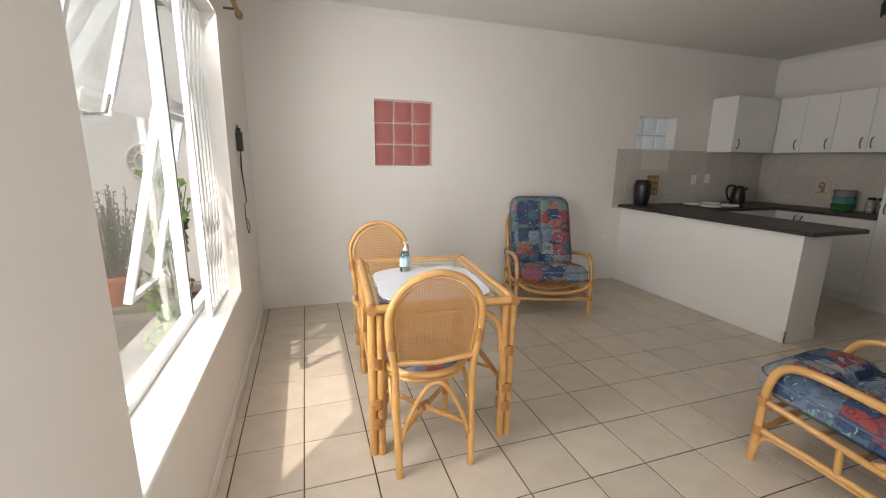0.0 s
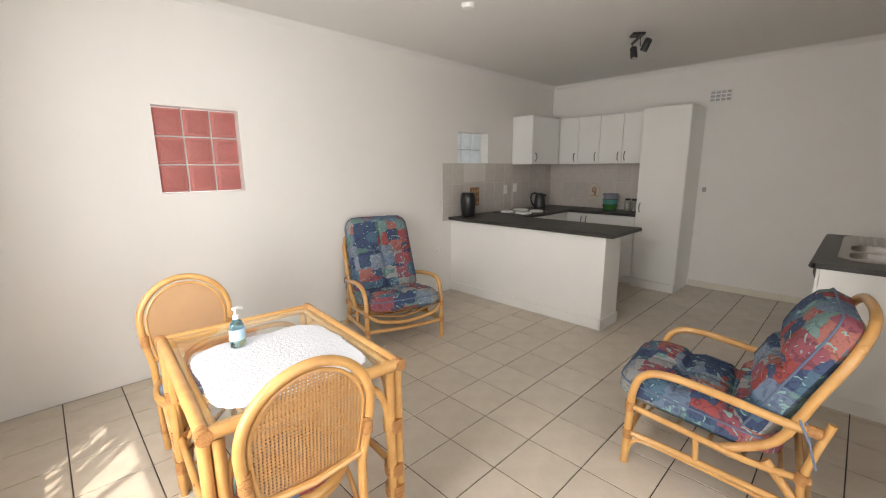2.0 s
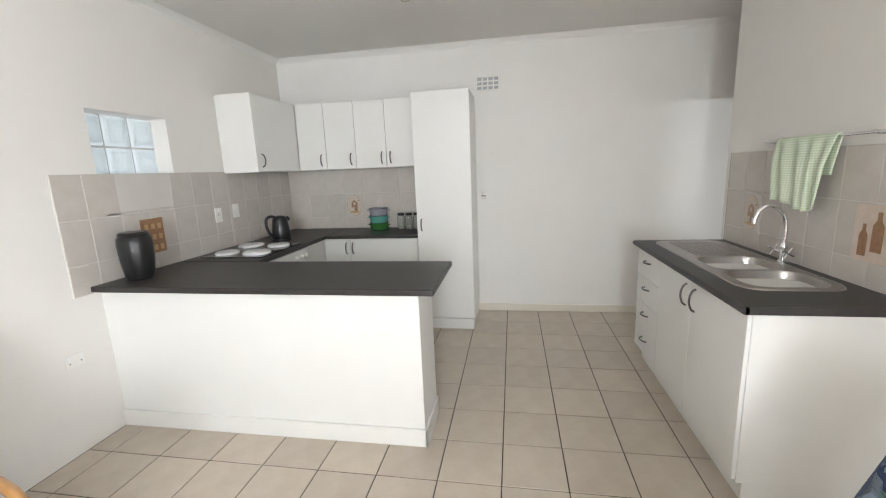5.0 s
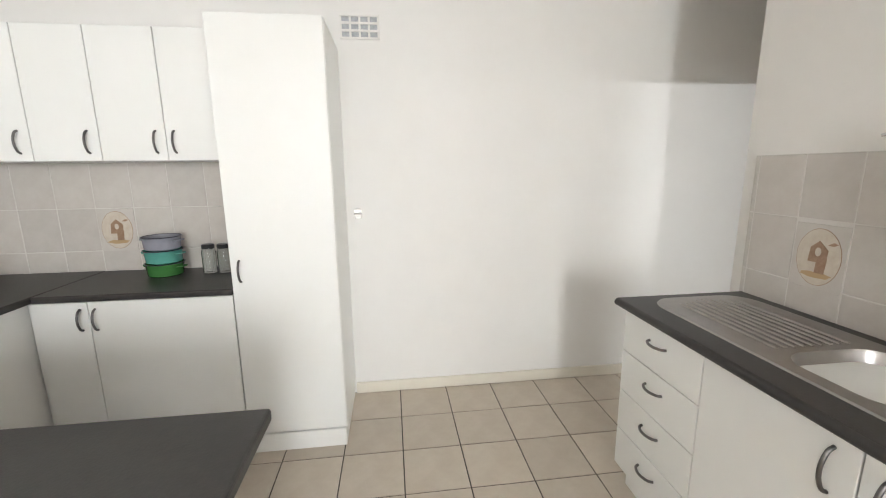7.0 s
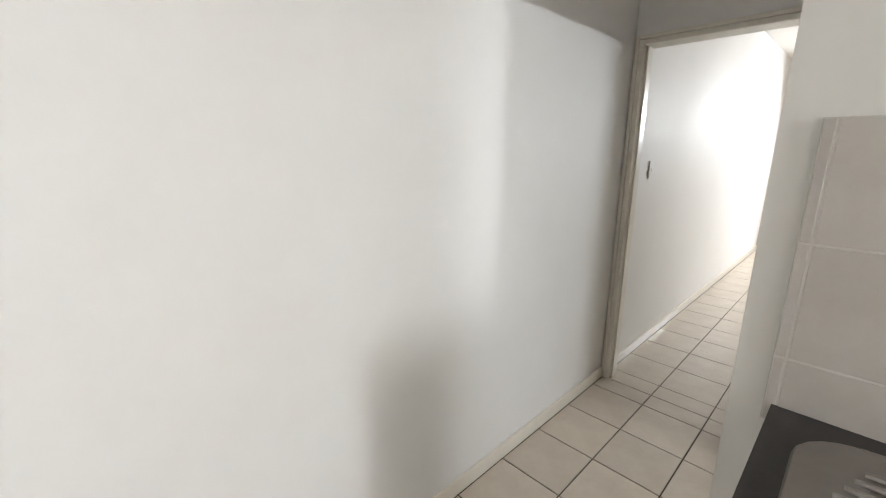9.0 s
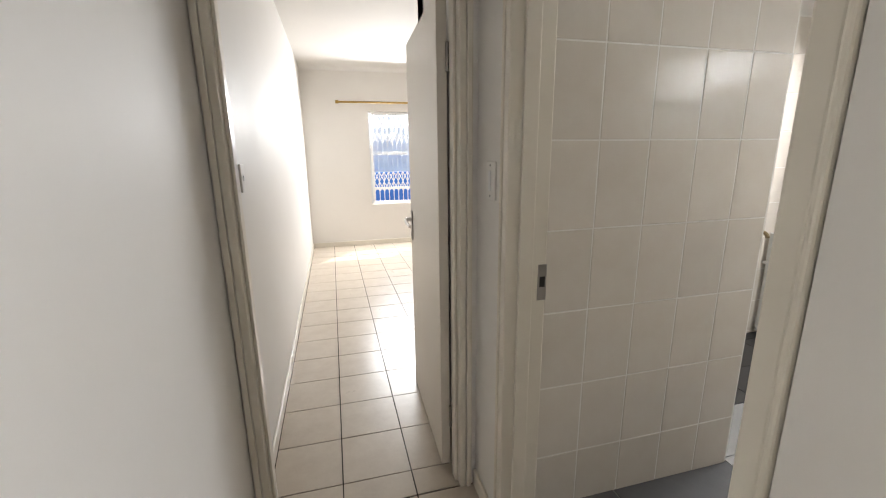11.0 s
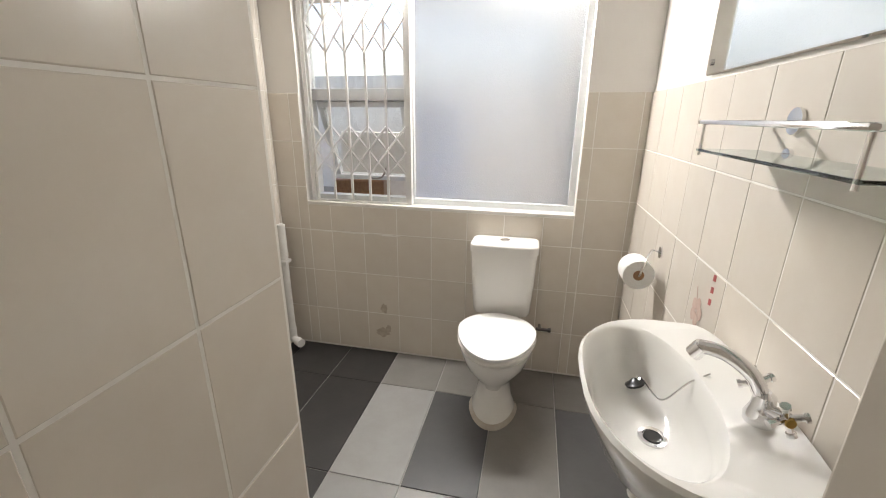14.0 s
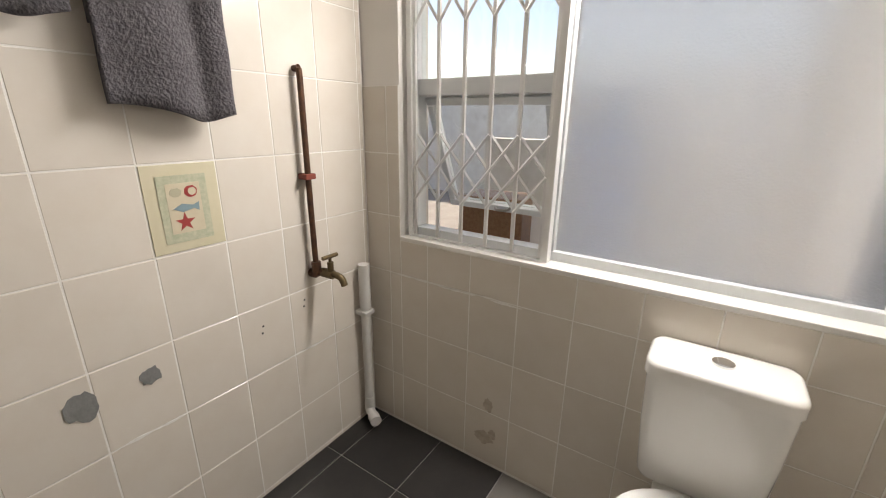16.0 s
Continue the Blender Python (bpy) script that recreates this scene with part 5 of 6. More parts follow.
def bowl_ring(cx, cy, w, d, z, r, n=7):
    out = []
    for sx, sy, a0_ in ((1, 1, 0), (-1, 1, 90), (-1, -1, 180), (1, -1, 270)):
        for s in range(n):
            a = radians(a0_ + 90 * s / (n - 1))
            out.append((cx + sx * (w / 2 - r) + r * math.cos(a), cy + sy * (d / 2 - r) + r * math.sin(a), z))
    return out


edges = []
holes = []
for cx, w in ((-0.43, 0.30), (-0.10, 0.31)):
    prev = None
    for z, k, r in ((0.006, 1.0, 0.09), (-0.006, 0.975, 0.09), (-0.10, 0.93, 0.085), (-0.15, 0.86, 0.08), (-0.158, 0.6, 0.06), (-0.162, 0.12, 0.018)):
        vs = [bm.verts.new(p) for p in bowl_ring(cx, -0.005, w * k, 0.35 * k, z, min(r, w * k * 0.45))]
        if prev:
            for i in range(len(vs)):
                j = (i + 1) % len(vs)
                bm.faces.new((prev[i], prev[j], vs[j], vs[i]))
        else:
            holes.append(vs)
        prev = vs
    bm.faces.new(prev)
loop_e = []
for ring in [top] + holes:
    for i in range(len(ring)):
        e = bm.edges.get((ring[i], ring[(i + 1) % len(ring)])) or bm.edges.new((ring[i], ring[(i + 1) % len(ring)]))
        loop_e.append(e)
bmesh.ops.triangle_fill(bm, use_beauty=True, use_dissolve=False, edges=loop_e)
obj("basin", bm, STEEL, sink, True)
bm = bmesh.new()
for i in range(9):
    y = -0.13 + i * 0.032
    add_tube(bm, [(0.09, y, 0.0055), (0.13, y, 0.0075), (0.50, y, 0.0075), (0.56 - abs(i - 4) * 0.012, y, 0.0055)], 0.006, 8)
obj("drainer_rib", bm, STEEL, sink, True)
obj("waste", lathe([(0.035, -0.159), (0.03, -0.157), (0.012, -0.16)], 20, (-0.43, -0.005, 0)), CHROME, sink, True)

tap = thing("kitchen_tap", (4.07, 0.06, 0.906), 0, "chrome mixer tap with a swan neck spout", "tap")
obj("body", lathe([(0.026, 0), (0.026, 0.008), (0.017, 0.016), (0.016, 0.07), (0.020, 0.08), (0.014, 0.10), (0.011, 0.11)], 20), CHROME, tap, True)
obj("spout", tubes((smooth_path([(0, 0, 0.10), (0, 0.0, 0.20), (0.003, 0.02, 0.27), (0.005, 0.075, 0.31), (0.006, 0.13, 0.285), (0.006, 0.15, 0.235)]), 0.010), ([(0.006, 0.15, 0.245), (0.006, 0.152, 0.215)], 0.0135), n=12), CHROME, tap, True)
for s in (-1, 1):
    bm = bmesh.new()
    add_tube(bm, [(s * 0.01, 0, 0.055), (s * 0.055, 0.01, 0.062)], 0.010, 12)
    for k in range(4):
        a = k * math.pi / 2 + 0.5
        add_tube(bm, [(s * 0.058, 0.01, 0.062), (s * 0.062, 0.01 + 0.032 * math.cos(a), 0.062 + 0.032 * math.sin(a))], 0.005, 8)
    obj("cross_handle", bm, CHROME, tap, True)

rail = thing("towel_rail", (4.0, 0, 1.555), 0, "chrome towel rail above the sink", "towel rail")
obj("rail", tubes(([(-0.42, 0.055, 0), (0.34, 0.055, 0)], 0.006)), CHROME, rail, True)
obj("bracket", tubes(([(-0.40, YS, 0), (-0.40, 0.058, 0)], 0.010), ([(0.30, YS, 0), (0.30, 0.058, 0)], 0.010), ([(-0.40, YS, 0), (-0.40, YS + 0.006, 0)], 0.022), ([(0.30, YS, 0), (0.30, YS + 0.006, 0)], 0.022), n=14), CHROME, rail, True)


def hanging_cloth(name, material, label, x0, x1, y, z_top, drop_f, drop_b, fold=0.012, waves=5, skew=0.0, thick=0.004, rib=0.0):
    """A cloth over a rail that runs along x: a front and a back fall with soft folds; the front is at +y."""
    bm = bmesh.new()
    nx, nz = 40, 30
    L = drop_b + drop_f
    g = {}
    for i in range(nx + 1):
        for j in range(nz + 1):
            u, s = i / nx, j / nz * L - drop_b
            d = abs(s)
            k = min(1, d / 0.15)
            x = x0 + (x1 - x0) * u + skew * d * (u - 0.5) + 0.02 * k * math.sin(u * 7 + 1)
            z = z_top - max(0, d - 0.01) - 0.02 * k * math.sin(u * 5) * (s > 0)
            yy = y + math.copysign(min(0.012, abs(s)), s) + (fold * k * (1 + math.sin(u * waves * 6.283 + d * 3)) if s > 0 else -0.002) + rib * math.sin(d * 420) * (s > 0)
            g[i, j] = bm.verts.new((x, yy, z))
    for i in range(nx):
        for j in range(nz):
            bm.faces.new((g[i, j], g[i + 1, j], g[i + 1, j + 1], g[i, j + 1]))
    ob = obj(name, bm, material, None, True)
    so = ob.modifiers.new("thickness", 'SOLIDIFY')
    so.thickness = thick
    return ob


tagged(hanging_cloth("dish_towel", checked_cloth("green_check", (0.74, 0.77, 0.66), (0.33, 0.52, 0.22), 26), "green and white checked dish towel over the rail", 3.78, 4.22, 0.055, 1.568, 0.36, 0.20, 0.012, 4, -0.3), "green and white checked dish towel over the rail", "towel")

# counter clutter
kettle = thing("kettle", (5.02, 3.58, 0.902), 150, "glossy black cordless electric kettle", "kettle")
obj("base", lathe([(0.085, 0), (0.088, 0.006), (0.085, 0.016), (0.04, 0.018)], 28), BLACK, kettle, True)
obj("body", lathe([(0.078, 0.018), (0.082, 0.03), (0.076, 0.11), (0.064, 0.19), (0.058, 0.205), (0.045, 0.22), (0.01, 0.228)], 32), BLACK, kettle, True)
obj("handle", tubes((smooth_path([(0.045, 0, 0.215), (0.085, 0, 0.225), (0.125, 0, 0.205), (0.13, 0, 0.14), (0.105, 0, 0.07), (0.075, 0, 0.055)]), 0.013)), BLACK, kettle, True)
obj("spout", tubes(([(-0.05, 0, 0.165), (-0.085, 0, 0.20)], 0.02)), BLACK, kettle, True)
urn = thing("black_canister", (3.70, 3.73, 0.902), 0, "tall matt black ribbed canister", "canister")
obj("body", lathe([(0.066, 0), (0.076, 0.02), (0.088, 0.12), (0.092, 0.21), (0.088, 0.25), (0.078, 0.262)], 32), BLACK, urn, True)
obj("lid", lathe([(0.079, 0.262), (0.081, 0.27), (0.07, 0.285), (0.01, 0.287)], 32), BLACK, urn, True)
for i, (c, n_) in enumerate((((0.05, 0.17, 0.045), "green"), ((0.10, 0.33, 0.27), "teal"), ((0.30, 0.30, 0.34), "grey"))):
    p = thing("enamel_pot", (5.60, 2.84, 0.902 + i * 0.073), 75, n_ + " enamel pot stacked on the counter", "pot", "stacked enamel pots")
    em = mat(n_ + "_enamel", c, 0.2, spot=tuple(v * 0.8 for v in c), scale=12, amount=0.5)
    obj("bowl", lathe([(0.076, 0), (0.086, 0.006), (0.092, 0.066), (0.097, 0.071), (0.09, 0.072), (0.085, 0.02), (0.01, 0.012)], 32), em, p, True)
    obj("ear", tubes(*[(smooth_path([(s * 0.09, -0.028, 0.05), (s * 0.118, -0.02, 0.054), (s * 0.118, 0.02, 0.054), (s * 0.09, 0.028, 0.05)], 4), 0.004) for s in (-1, 1)]), em, p, True)
    obj("rim", tubes(([(0.096 * math.cos(a * 0.2618), 0.096 * math.sin(a * 0.2618), 0.0715) for a in range(25)], 0.0025), n=6), mat("dark_rim", (0.03, 0.035, 0.05), 0.3), p, True)
for i in range(3):
    j = thing("storage_jar", (5.62, 2.615 - i * 0.082, 0.902), 0, "empty glass jar with a black lid", "jar", "glass storage jars")
    obj("glass", lathe([(0.034, 0), (0.037, 0.004), (0.037, 0.12), (0.031, 0.135), (0.031, 0.142), (0.028, 0.142), (0.034, 0.12), (0.033, 0.008), (0.01, 0.006)], 24), glass("jar_glass", (0.93, 0.96, 0.95)), j, True)
    obj("lid", lathe([(0.033, 0.138), (0.034, 0.142), (0.034, 0.158), (0.03, 0.162), (0.01, 0.163)], 24), BLACK, j, True)


# printed tiles
def motif_birdhouse(name, loc, rz, label):
    t = thing(name, loc, rz, label, "decorative tile", "printed kitchen tiles")
    obj("tile_body", boxes((-0.097, -0.002, -0.122, 0.097, 0.004, 0.122), bevel=0.001), KTILE, t)
    obj("oval", flat_shape(oval(0, 0, 0.082, 0.108, 32)), SEPIA, t, m=pose(0, -0.0021, 0))
    obj("field", flat_shape(oval(0, 0, 0.080, 0.106, 32)), PALE_PRINT, t, m=pose(0, -0.003, 0))
    bm = flat_shape([(-0.035, -0.02), (-0.03, 0.035), (0, 0.062), (0.035, 0.03), (0.03, -0.02)])
    obj("house", bm, SEPIA, t, m=pose(0, -0.004, 0))
    obj("front", flat_shape([(-0.005, -0.06), (-0.002, 0.0), (0.035, 0.0), (0.03, -0.06)]), SEPIA, t, m=pose(0.0, -0.0045, 0))
    obj("ground", flat_shape(oval(0, -0.068, 0.058, 0.012, 16, 0.2)), mat("tan_print", (0.42, 0.28, 0.14), 0.4), t, m=pose(0, -0.0042, 0))
    obj("opening", flat_shape(oval(0.0, 0.02, 0.011, 0.017, 12)), PALE_PRINT, t, m=pose(0, -0.0052, 0))
    obj("bird", flat_shape([(0.03, 0.05), (0.05, 0.062), (0.066, 0.056), (0.05, 0.048)]), SEPIA, t, m=pose(0, -0.004, 0))
    return t


motif_birdhouse("printed_tile", (4.51, 0.004, 1.127), 180, "beige tile printed with a brown birdhouse")
motif_birdhouse("printed_tile", (XE - 0.012, 3.15, 1.14), -90, "beige tile printed with a small brown house")
pt = thing("printed_tile", (3.61, 0.004, 1.135), 180, "tall tile printed with brown bottles", "decorative tile", "printed kitchen tiles")
obj("tile_body", boxes((-0.097, -0.002, -0.122, 0.097, 0.004, 0.122), bevel=0.001), mat("pale_print", (0.6, 0.5, 0.42), 0.3, spot=(0.5, 0.38, 0.3), scale=20, amount=0.7), pt)
for x, w_, z_, h_ in ((-0.04, 0.022, -0.03, 0.07), (0.03, 0.028, 0.01, 0.085)):
    obj("bottle", flat_shape([(x - w_, z_ - h_), (x - w_, z_ + h_ * 0.3), (x - w_ * 0.4, z_ + h_ * 0.6), (x - w_ * 0.4, z_ + h_), (x + w_ * 0.4, z_ + h_), (x + w_ * 0.4, z_ + h_ * 0.6), (x + w_, z_ + h_ * 0.3), (x + w_, z_ - h_)]), BROWN, pt, m=pose(0, -0.003, 0))
st = thing("spice_panel", (3.975, YN - 0.012, 1.12), 0, "small tile printed with rows of brown spice jars", "decorative tile", "printed kitchen tiles")
obj("tile_body", boxes((-0.085, -0.004, -0.115, 0.085, 0.004, 0.115), bevel=0.002), BROWN, st)
for i in range(3):
    for k in range(3):
        obj("jar", flat_shape([(-0.06 + i * 0.05 - 0.014, -0.095 + k * 0.07), (-0.06 + i * 0.05 - 0.014, -0.06 + k * 0.07), (-0.06 + i * 0.05 + 0.014, -0.06 + k * 0.07), (-0.06 + i * 0.05 + 0.014, -0.095 + k * 0.07)]), mat("ochre_print", (0.5, 0.32, 0.16), 0.4), st, m=pose(0.01, -0.005, 0))

# ---- yard things seen through the window ----
def leaf_blade(bm, p, d, L, w, up):
    p, d, up = Vector(p), Vector(d).normalized(), Vector(up)
    s = d.cross(up).normalized() * w
    v = [bm.verts.new(q) for q in (p, p + d * L * 0.5 + s, p + d * L, p + d * L * 0.5 - s)]
    bm.faces.new(v)


def rosemary(loc):
    rnd = random.Random(5)
    t = thing("rosemary_pot", loc, 0, "bushy rosemary in a terracotta pot", "potted plant", "yard pot plants")
    obj("pot", lathe([(0.085, 0), (0.09, 0.01), (0.115, 0.16), (0.128, 0.165), (0.13, 0.20), (0.118, 0.20), (0.11, 0.16), (0.02, 0.15)], 28), TERRA, t, True)
    bm = bmesh.new()
    b2 = bmesh.new()
    for k in range(60):
        a, r = rnd.uniform(0, 6.28), rnd.uniform(0, 0.09)
        x, y = r * math.cos(a), r * math.sin(a)
        tip = Vector((x * 2.6 + rnd.uniform(-0.06, 0.06), y * 2.6 + rnd.uniform(-0.06, 0.06), rnd.uniform(0.45, 0.78)))
        b = Vector((x, y, 0.16))
        add_tube(b2, [b, b.lerp(tip, 0.5) + Vector((rnd.uniform(-0.02, 0.02), rnd.uniform(-0.02, 0.02), 0)), tip], 0.003, 4)
        for i in range(70):
            f = rnd.uniform(0.15, 1)
            a = rnd.uniform(0, 6.28)
            leaf_blade(bm, b.lerp(tip, f), (math.cos(a), math.sin(a), rnd.uniform(0.3, 1.1)), rnd.uniform(0.02, 0.035), 0.003, (rnd.uniform(-1, 1), rnd.uniform(-1, 1), 1))
    obj("leaves", bm, LEAF_D, t)
    obj("stems", b2, WOODG, t)
    return t


def vine(loc):
    rnd = random.Random(9)
    t = thing("geranium_pot", loc, 0, "light green trailing plant in a low pot", "potted plant", "yard pot plants")
    obj("pot", lathe([(0.08, 0), (0.11, 0.12), (0.12, 0.13), (0.105, 0.13), (0.02, 0.11)], 24), WOODG, t, True)
    bm = bmesh.new()
    b2 = bmesh.new()
    for k in range(18):
        a = rnd.uniform(0, 6.28)
        tip = Vector((0.2 * math.cos(a) * rnd.uniform(0.3, 1), 0.2 * math.sin(a) * rnd.uniform(0.3, 1), rnd.uniform(0.15, 0.95)))
        add_tube(b2, [(0, 0, 0.11), (tip.x * 0.6, tip.y * 0.6, tip.z * 0.7), tip], 0.003, 4)
        for q in range(4):
            p = Vector((0, 0, 0.11)).lerp(tip, rnd.uniform(0.5, 1.05))
            R = rnd.uniform(0.03, 0.06)
            nrm = Vector((rnd.uniform(-1, 1), rnd.uniform(-1.2, 0.2), rnd.uniform(0.2, 1))).normalized()
            u = nrm.orthogonal().normalized()
            w_ = nrm.cross(u)
            vs = []
            for i in range(10):
                an = 2 * math.pi * i / 10
                rr = R * (1 if i % 2 else 0.72)
                vs.append(bm.verts.new(p + u * rr * math.cos(an) + w_ * rr * math.sin(an) + nrm * 0.006 * math.cos(2 * an)))
            bm.faces.new(vs)
    obj("leaves", bm, LEAF, t)
    obj("stems", b2, LEAF_D, t)
    return t


shelf = thing("plant_bench", (-1.08, 3.2, -0.13), 0, "weathered plank bench carrying pot plants", "bench")
obj("plank", boxes((-0.45, -0.22, 0.50, 0.42, -0.01, 0.54), (-0.45, 0.01, 0.50, 0.42, 0.22, 0.54), bevel=0.006), WOODG, shelf)
obj("leg", boxes((-0.40, -0.18, 0, -0.30, 0.18, 0.50), (0.26, -0.18, 0, 0.36, 0.18, 0.50), bevel=0.006), BROWN, shelf)
rosemary((-1.16, 3.12, 0.41))
vine((-0.82, 3.05, 0.41))
c2 = copy_thing(bpy.data.objects["geranium_pot"], pose(-0.78, 2.72, -0.13, 0, 0, 70))
orn = thing("wall_ornament", (-1.62, 5.47, 1.30), 0, "round white pierced ornament on the yard wall", "ornament")
bm = bmesh.new()
for R_, r_ in ((0.20, 0.022), (0.12, 0.014)):
    add_tube(bm, [(R_ * math.cos(a * 0.2094), 0, R_ * math.sin(a * 0.2094)) for a in range(30)], r_, 8, closed=True)
for k in range(14):
    a = k * 2 * math.pi / 14
    add_tube(bm, [(0.12 * math.cos(a), 0, 0.12 * math.sin(a)), (0.20 * math.cos(a), 0, 0.20 * math.sin(a))], 0.012, 6)
obj("ring", bm, WHITE_P, orn, True)

# ---- bathroom ----
toilet = thing("toilet", (2.2, -0.866, 0.006), -90, "white close-coupled ceramic toilet with its lid down", "toilet")


def egg(L, W, z, n=36, back=0.0):
    """Seat outline: +y is the front."""
    out = []
    for i in range(n):
        a = 2 * math.pi * i / n
        y = L * math.sin(a)
        yy = y * (1.18 if y > 0 else 0.82)
        out.append((W * math.cos(a) * (1 - 0.10 * max(0, math.sin(a))), yy + back, z))
    return out


def loft(rings, cap=True):
    bm = bmesh.new()
    R = [[bm.verts.new(p) for p in r] for r in rings]
    for A, B in zip(R, R[1:]):
        for j in range(len(A)):
            k = (j + 1) % len(A)
            bm.faces.new((A[j], A[k], B[k], B[j]))
    if cap:
        bm.faces.new(R[0][::-1])
        bm.faces.new(R[-1])
    return bm


# its back stands against the wall at local y = 0 and it points to +y
obj("pan", loft([egg(0.135, 0.105, 0.0, back=0.36), egg(0.135, 0.108, 0.03, back=0.36), egg(0.11, 0.085, 0.09, back=0.36), egg(0.095, 0.078, 0.17, back=0.36), egg(0.12, 0.10, 0.22, back=0.365), egg(0.185, 0.155, 0.30, back=0.365), egg(0.212, 0.178, 0.36, back=0.36), egg(0.218, 0.182, 0.385, back=0.36), egg(0.205, 0.17, 0.395, back=0.36)]), CERAMIC, toilet, True)
obj("inlet", boxes((-0.10, 0.02, 0.22, 0.10, 0.25, 0.40), bevel=0.04, seg=4), CERAMIC, toilet, True)
obj("seat", loft([egg(0.212, 0.178, 0.395, back=0.365), egg(0.222, 0.188, 0.402, back=0.365), egg(0.222, 0.188, 0.412, back=0.365), egg(0.21, 0.176, 0.418, back=0.365)]), WHITE_P, toilet, True)
obj("lid", loft([egg(0.214, 0.18, 0.419, back=0.363), egg(0.222, 0.187, 0.424, back=0.363), egg(0.221, 0.186, 0.434, back=0.363), egg(0.20, 0.165, 0.442, back=0.363), egg(0.10, 0.08, 0.444, back=0.363)]), mat("lid_plastic", (0.84, 0.84, 0.83), 0.14, spot=(0.82, 0.82, 0.81), scale=4, amount=0.4), toilet, True)
rings = []
for z, w_, d_ in ((0.41, 0.142, 0.145), (0.43, 0.148, 0.155), (0.60, 0.160, 0.165), (0.755, 0.166, 0.172)):
    rings.append([(x, y + d_ / 2 + 0.004, z) for x, y in [(sx * (w_ - 0.03) + 0.03 * math.cos(radians(a0_ + k * 22.5)), sy * (d_ / 2 - 0.03) + 0.03 * math.sin(radians(a0_ + k * 22.5))) for sx, sy, a0_ in ((1, 1, 0), (-1, 1, 90), (-1, -1, 180), (1, -1, 270)) for k in range(5)]])
obj("cistern", loft(rings), CERAMIC, toilet, True)
cl = rounded_slab(0.345, 0.185, 0.045, 0.045, 0.014)
obj("cistern_lid", cl, CERAMIC, toilet, True, pose(0, 0.093, 0.757))
obj("flush_button", lathe([(0.026, 0), (0.026, 0.006), (0.02, 0.008), (0.004, 0.008)], 24, (0, 0.09, 0.802)), CHROME, toilet, True)
tagged(obj("cement_ring", loft([egg(0.155, 0.122, 0.0, back=0.36), egg(0.15, 0.118, 0.006, back=0.36), egg(0.135, 0.107, 0.016, back=0.36)]), mat("old_cement", (0.46, 0.42, 0.37), 0.9, spot=(0.32, 0.28, 0.23), scale=12, amount=0.8, bump=0.3), toilet, True), "rough cement skirt")
valve = thing("stop_valve", (2.2, -0.655, 0.30), 0, "small chrome stop valve with a capped end", "valve")
obj("body", tubes(([(0, 0, 0), (0.05, 0, 0)], 0.010), ([(0.045, -0.02, 0), (0.045, 0.05, 0)], 0.009), ([(0.045, 0.045, 0), (0.045, 0.06, 0)], 0.013)), PEWTER, valve, True)

basin = thing("wash_basin", (3.515, -0.252, 0.062), 0, "white ceramic wall basin with a chrome mixer tap", "basin")
basin.scale = (1, 0.96, 1)
# outline: flat back at y = 0, round front at -y
def bas(w, d, z, y0=0.0, n=44, p=2.6):
    out = []
    for i in range(n):
        a = 2 * math.pi * i / n
        c, s = math.cos(a), math.sin(a)
        x = w * math.copysign(abs(c) ** (2 / p), c)
        if s < 0:
            y = -0.13 + (d - 0.13) * -abs(s) ** 0.85
        else:
            y = -0.13 + 0.13 * abs(s) ** 0.35
        out.append((x, y + y0, z))
    return out


def bowl(w, d, z, yc, n=44):
    out = []
    for i in range(n):
        a = 2 * math.pi * i / n
        out.append((w * math.cos(a), yc + d * math.sin(a) * (1.0 if math.sin(a) < 0 else 0.8), z))
    return out


D = 0.38
outer = [bas(0.10, 0.17, 0.60), bas(0.16, 0.25, 0.63), bas(0.24, 0.335, 0.70), bas(0.285, D - 0.015, 0.775), bas(0.30, D, 0.805), bas(0.302, D + 0.002, 0.818), bas(0.296, D - 0.006, 0.826)]
inner = [bowl(0.255, 0.145, 0.823, -0.235), bowl(0.245, 0.135, 0.815, -0.235), bowl(0.225, 0.122, 0.77, -0.232), bowl(0.18, 0.10, 0.715, -0.225), bowl(0.10, 0.06, 0.69, -0.215), bowl(0.024, 0.022, 0.684, -0.21)]
obj("bowl", loft(outer + inner), CERAMIC, basin, True)
obj("drain", lathe([(0.032, 0.0), (0.031, 0.004), (0.022, 0.003), (0.02, -0.002)], 24, (0, -0.21, 0.685)), CHROME, basin, True)
obj("drain_hole", lathe([(0.019, 0.0), (0.018, 0.0025)], 20, (0, -0.21, 0.6865)), BLACK, basin)
obj("overflow", lathe([(0.009, 0), (0.008, 0.003)], 14), BLACK, basin, m=pose(0.0, -0.127, 0.775, 62))
bm = bmesh.new()
add_tube(bm, smooth_path([(-0.05, -0.10, 0.83), (-0.05, -0.14, 0.80), (-0.07, -0.18, 0.735), (-0.13, -0.21, 0.745), (-0.12, -0.22, 0.74)]), 0.0022, 6)
obj("plug_chain", bm, CHROME, basin, True)
obj("plug", lathe([(0.022, 0), (0.024, 0.006), (0.012, 0.012), (0.004, 0.018)], 20), BLACK, basin, True, pose(-0.125, -0.225, 0.728, 20, -15))
obj("tap_body", lathe([(0.026, 0), (0.027, 0.012), (0.02, 0.03), (0.018, 0.055), (0.008, 0.065)], 20, (0.08, -0.065, 0.824)), CHROME, basin, True)
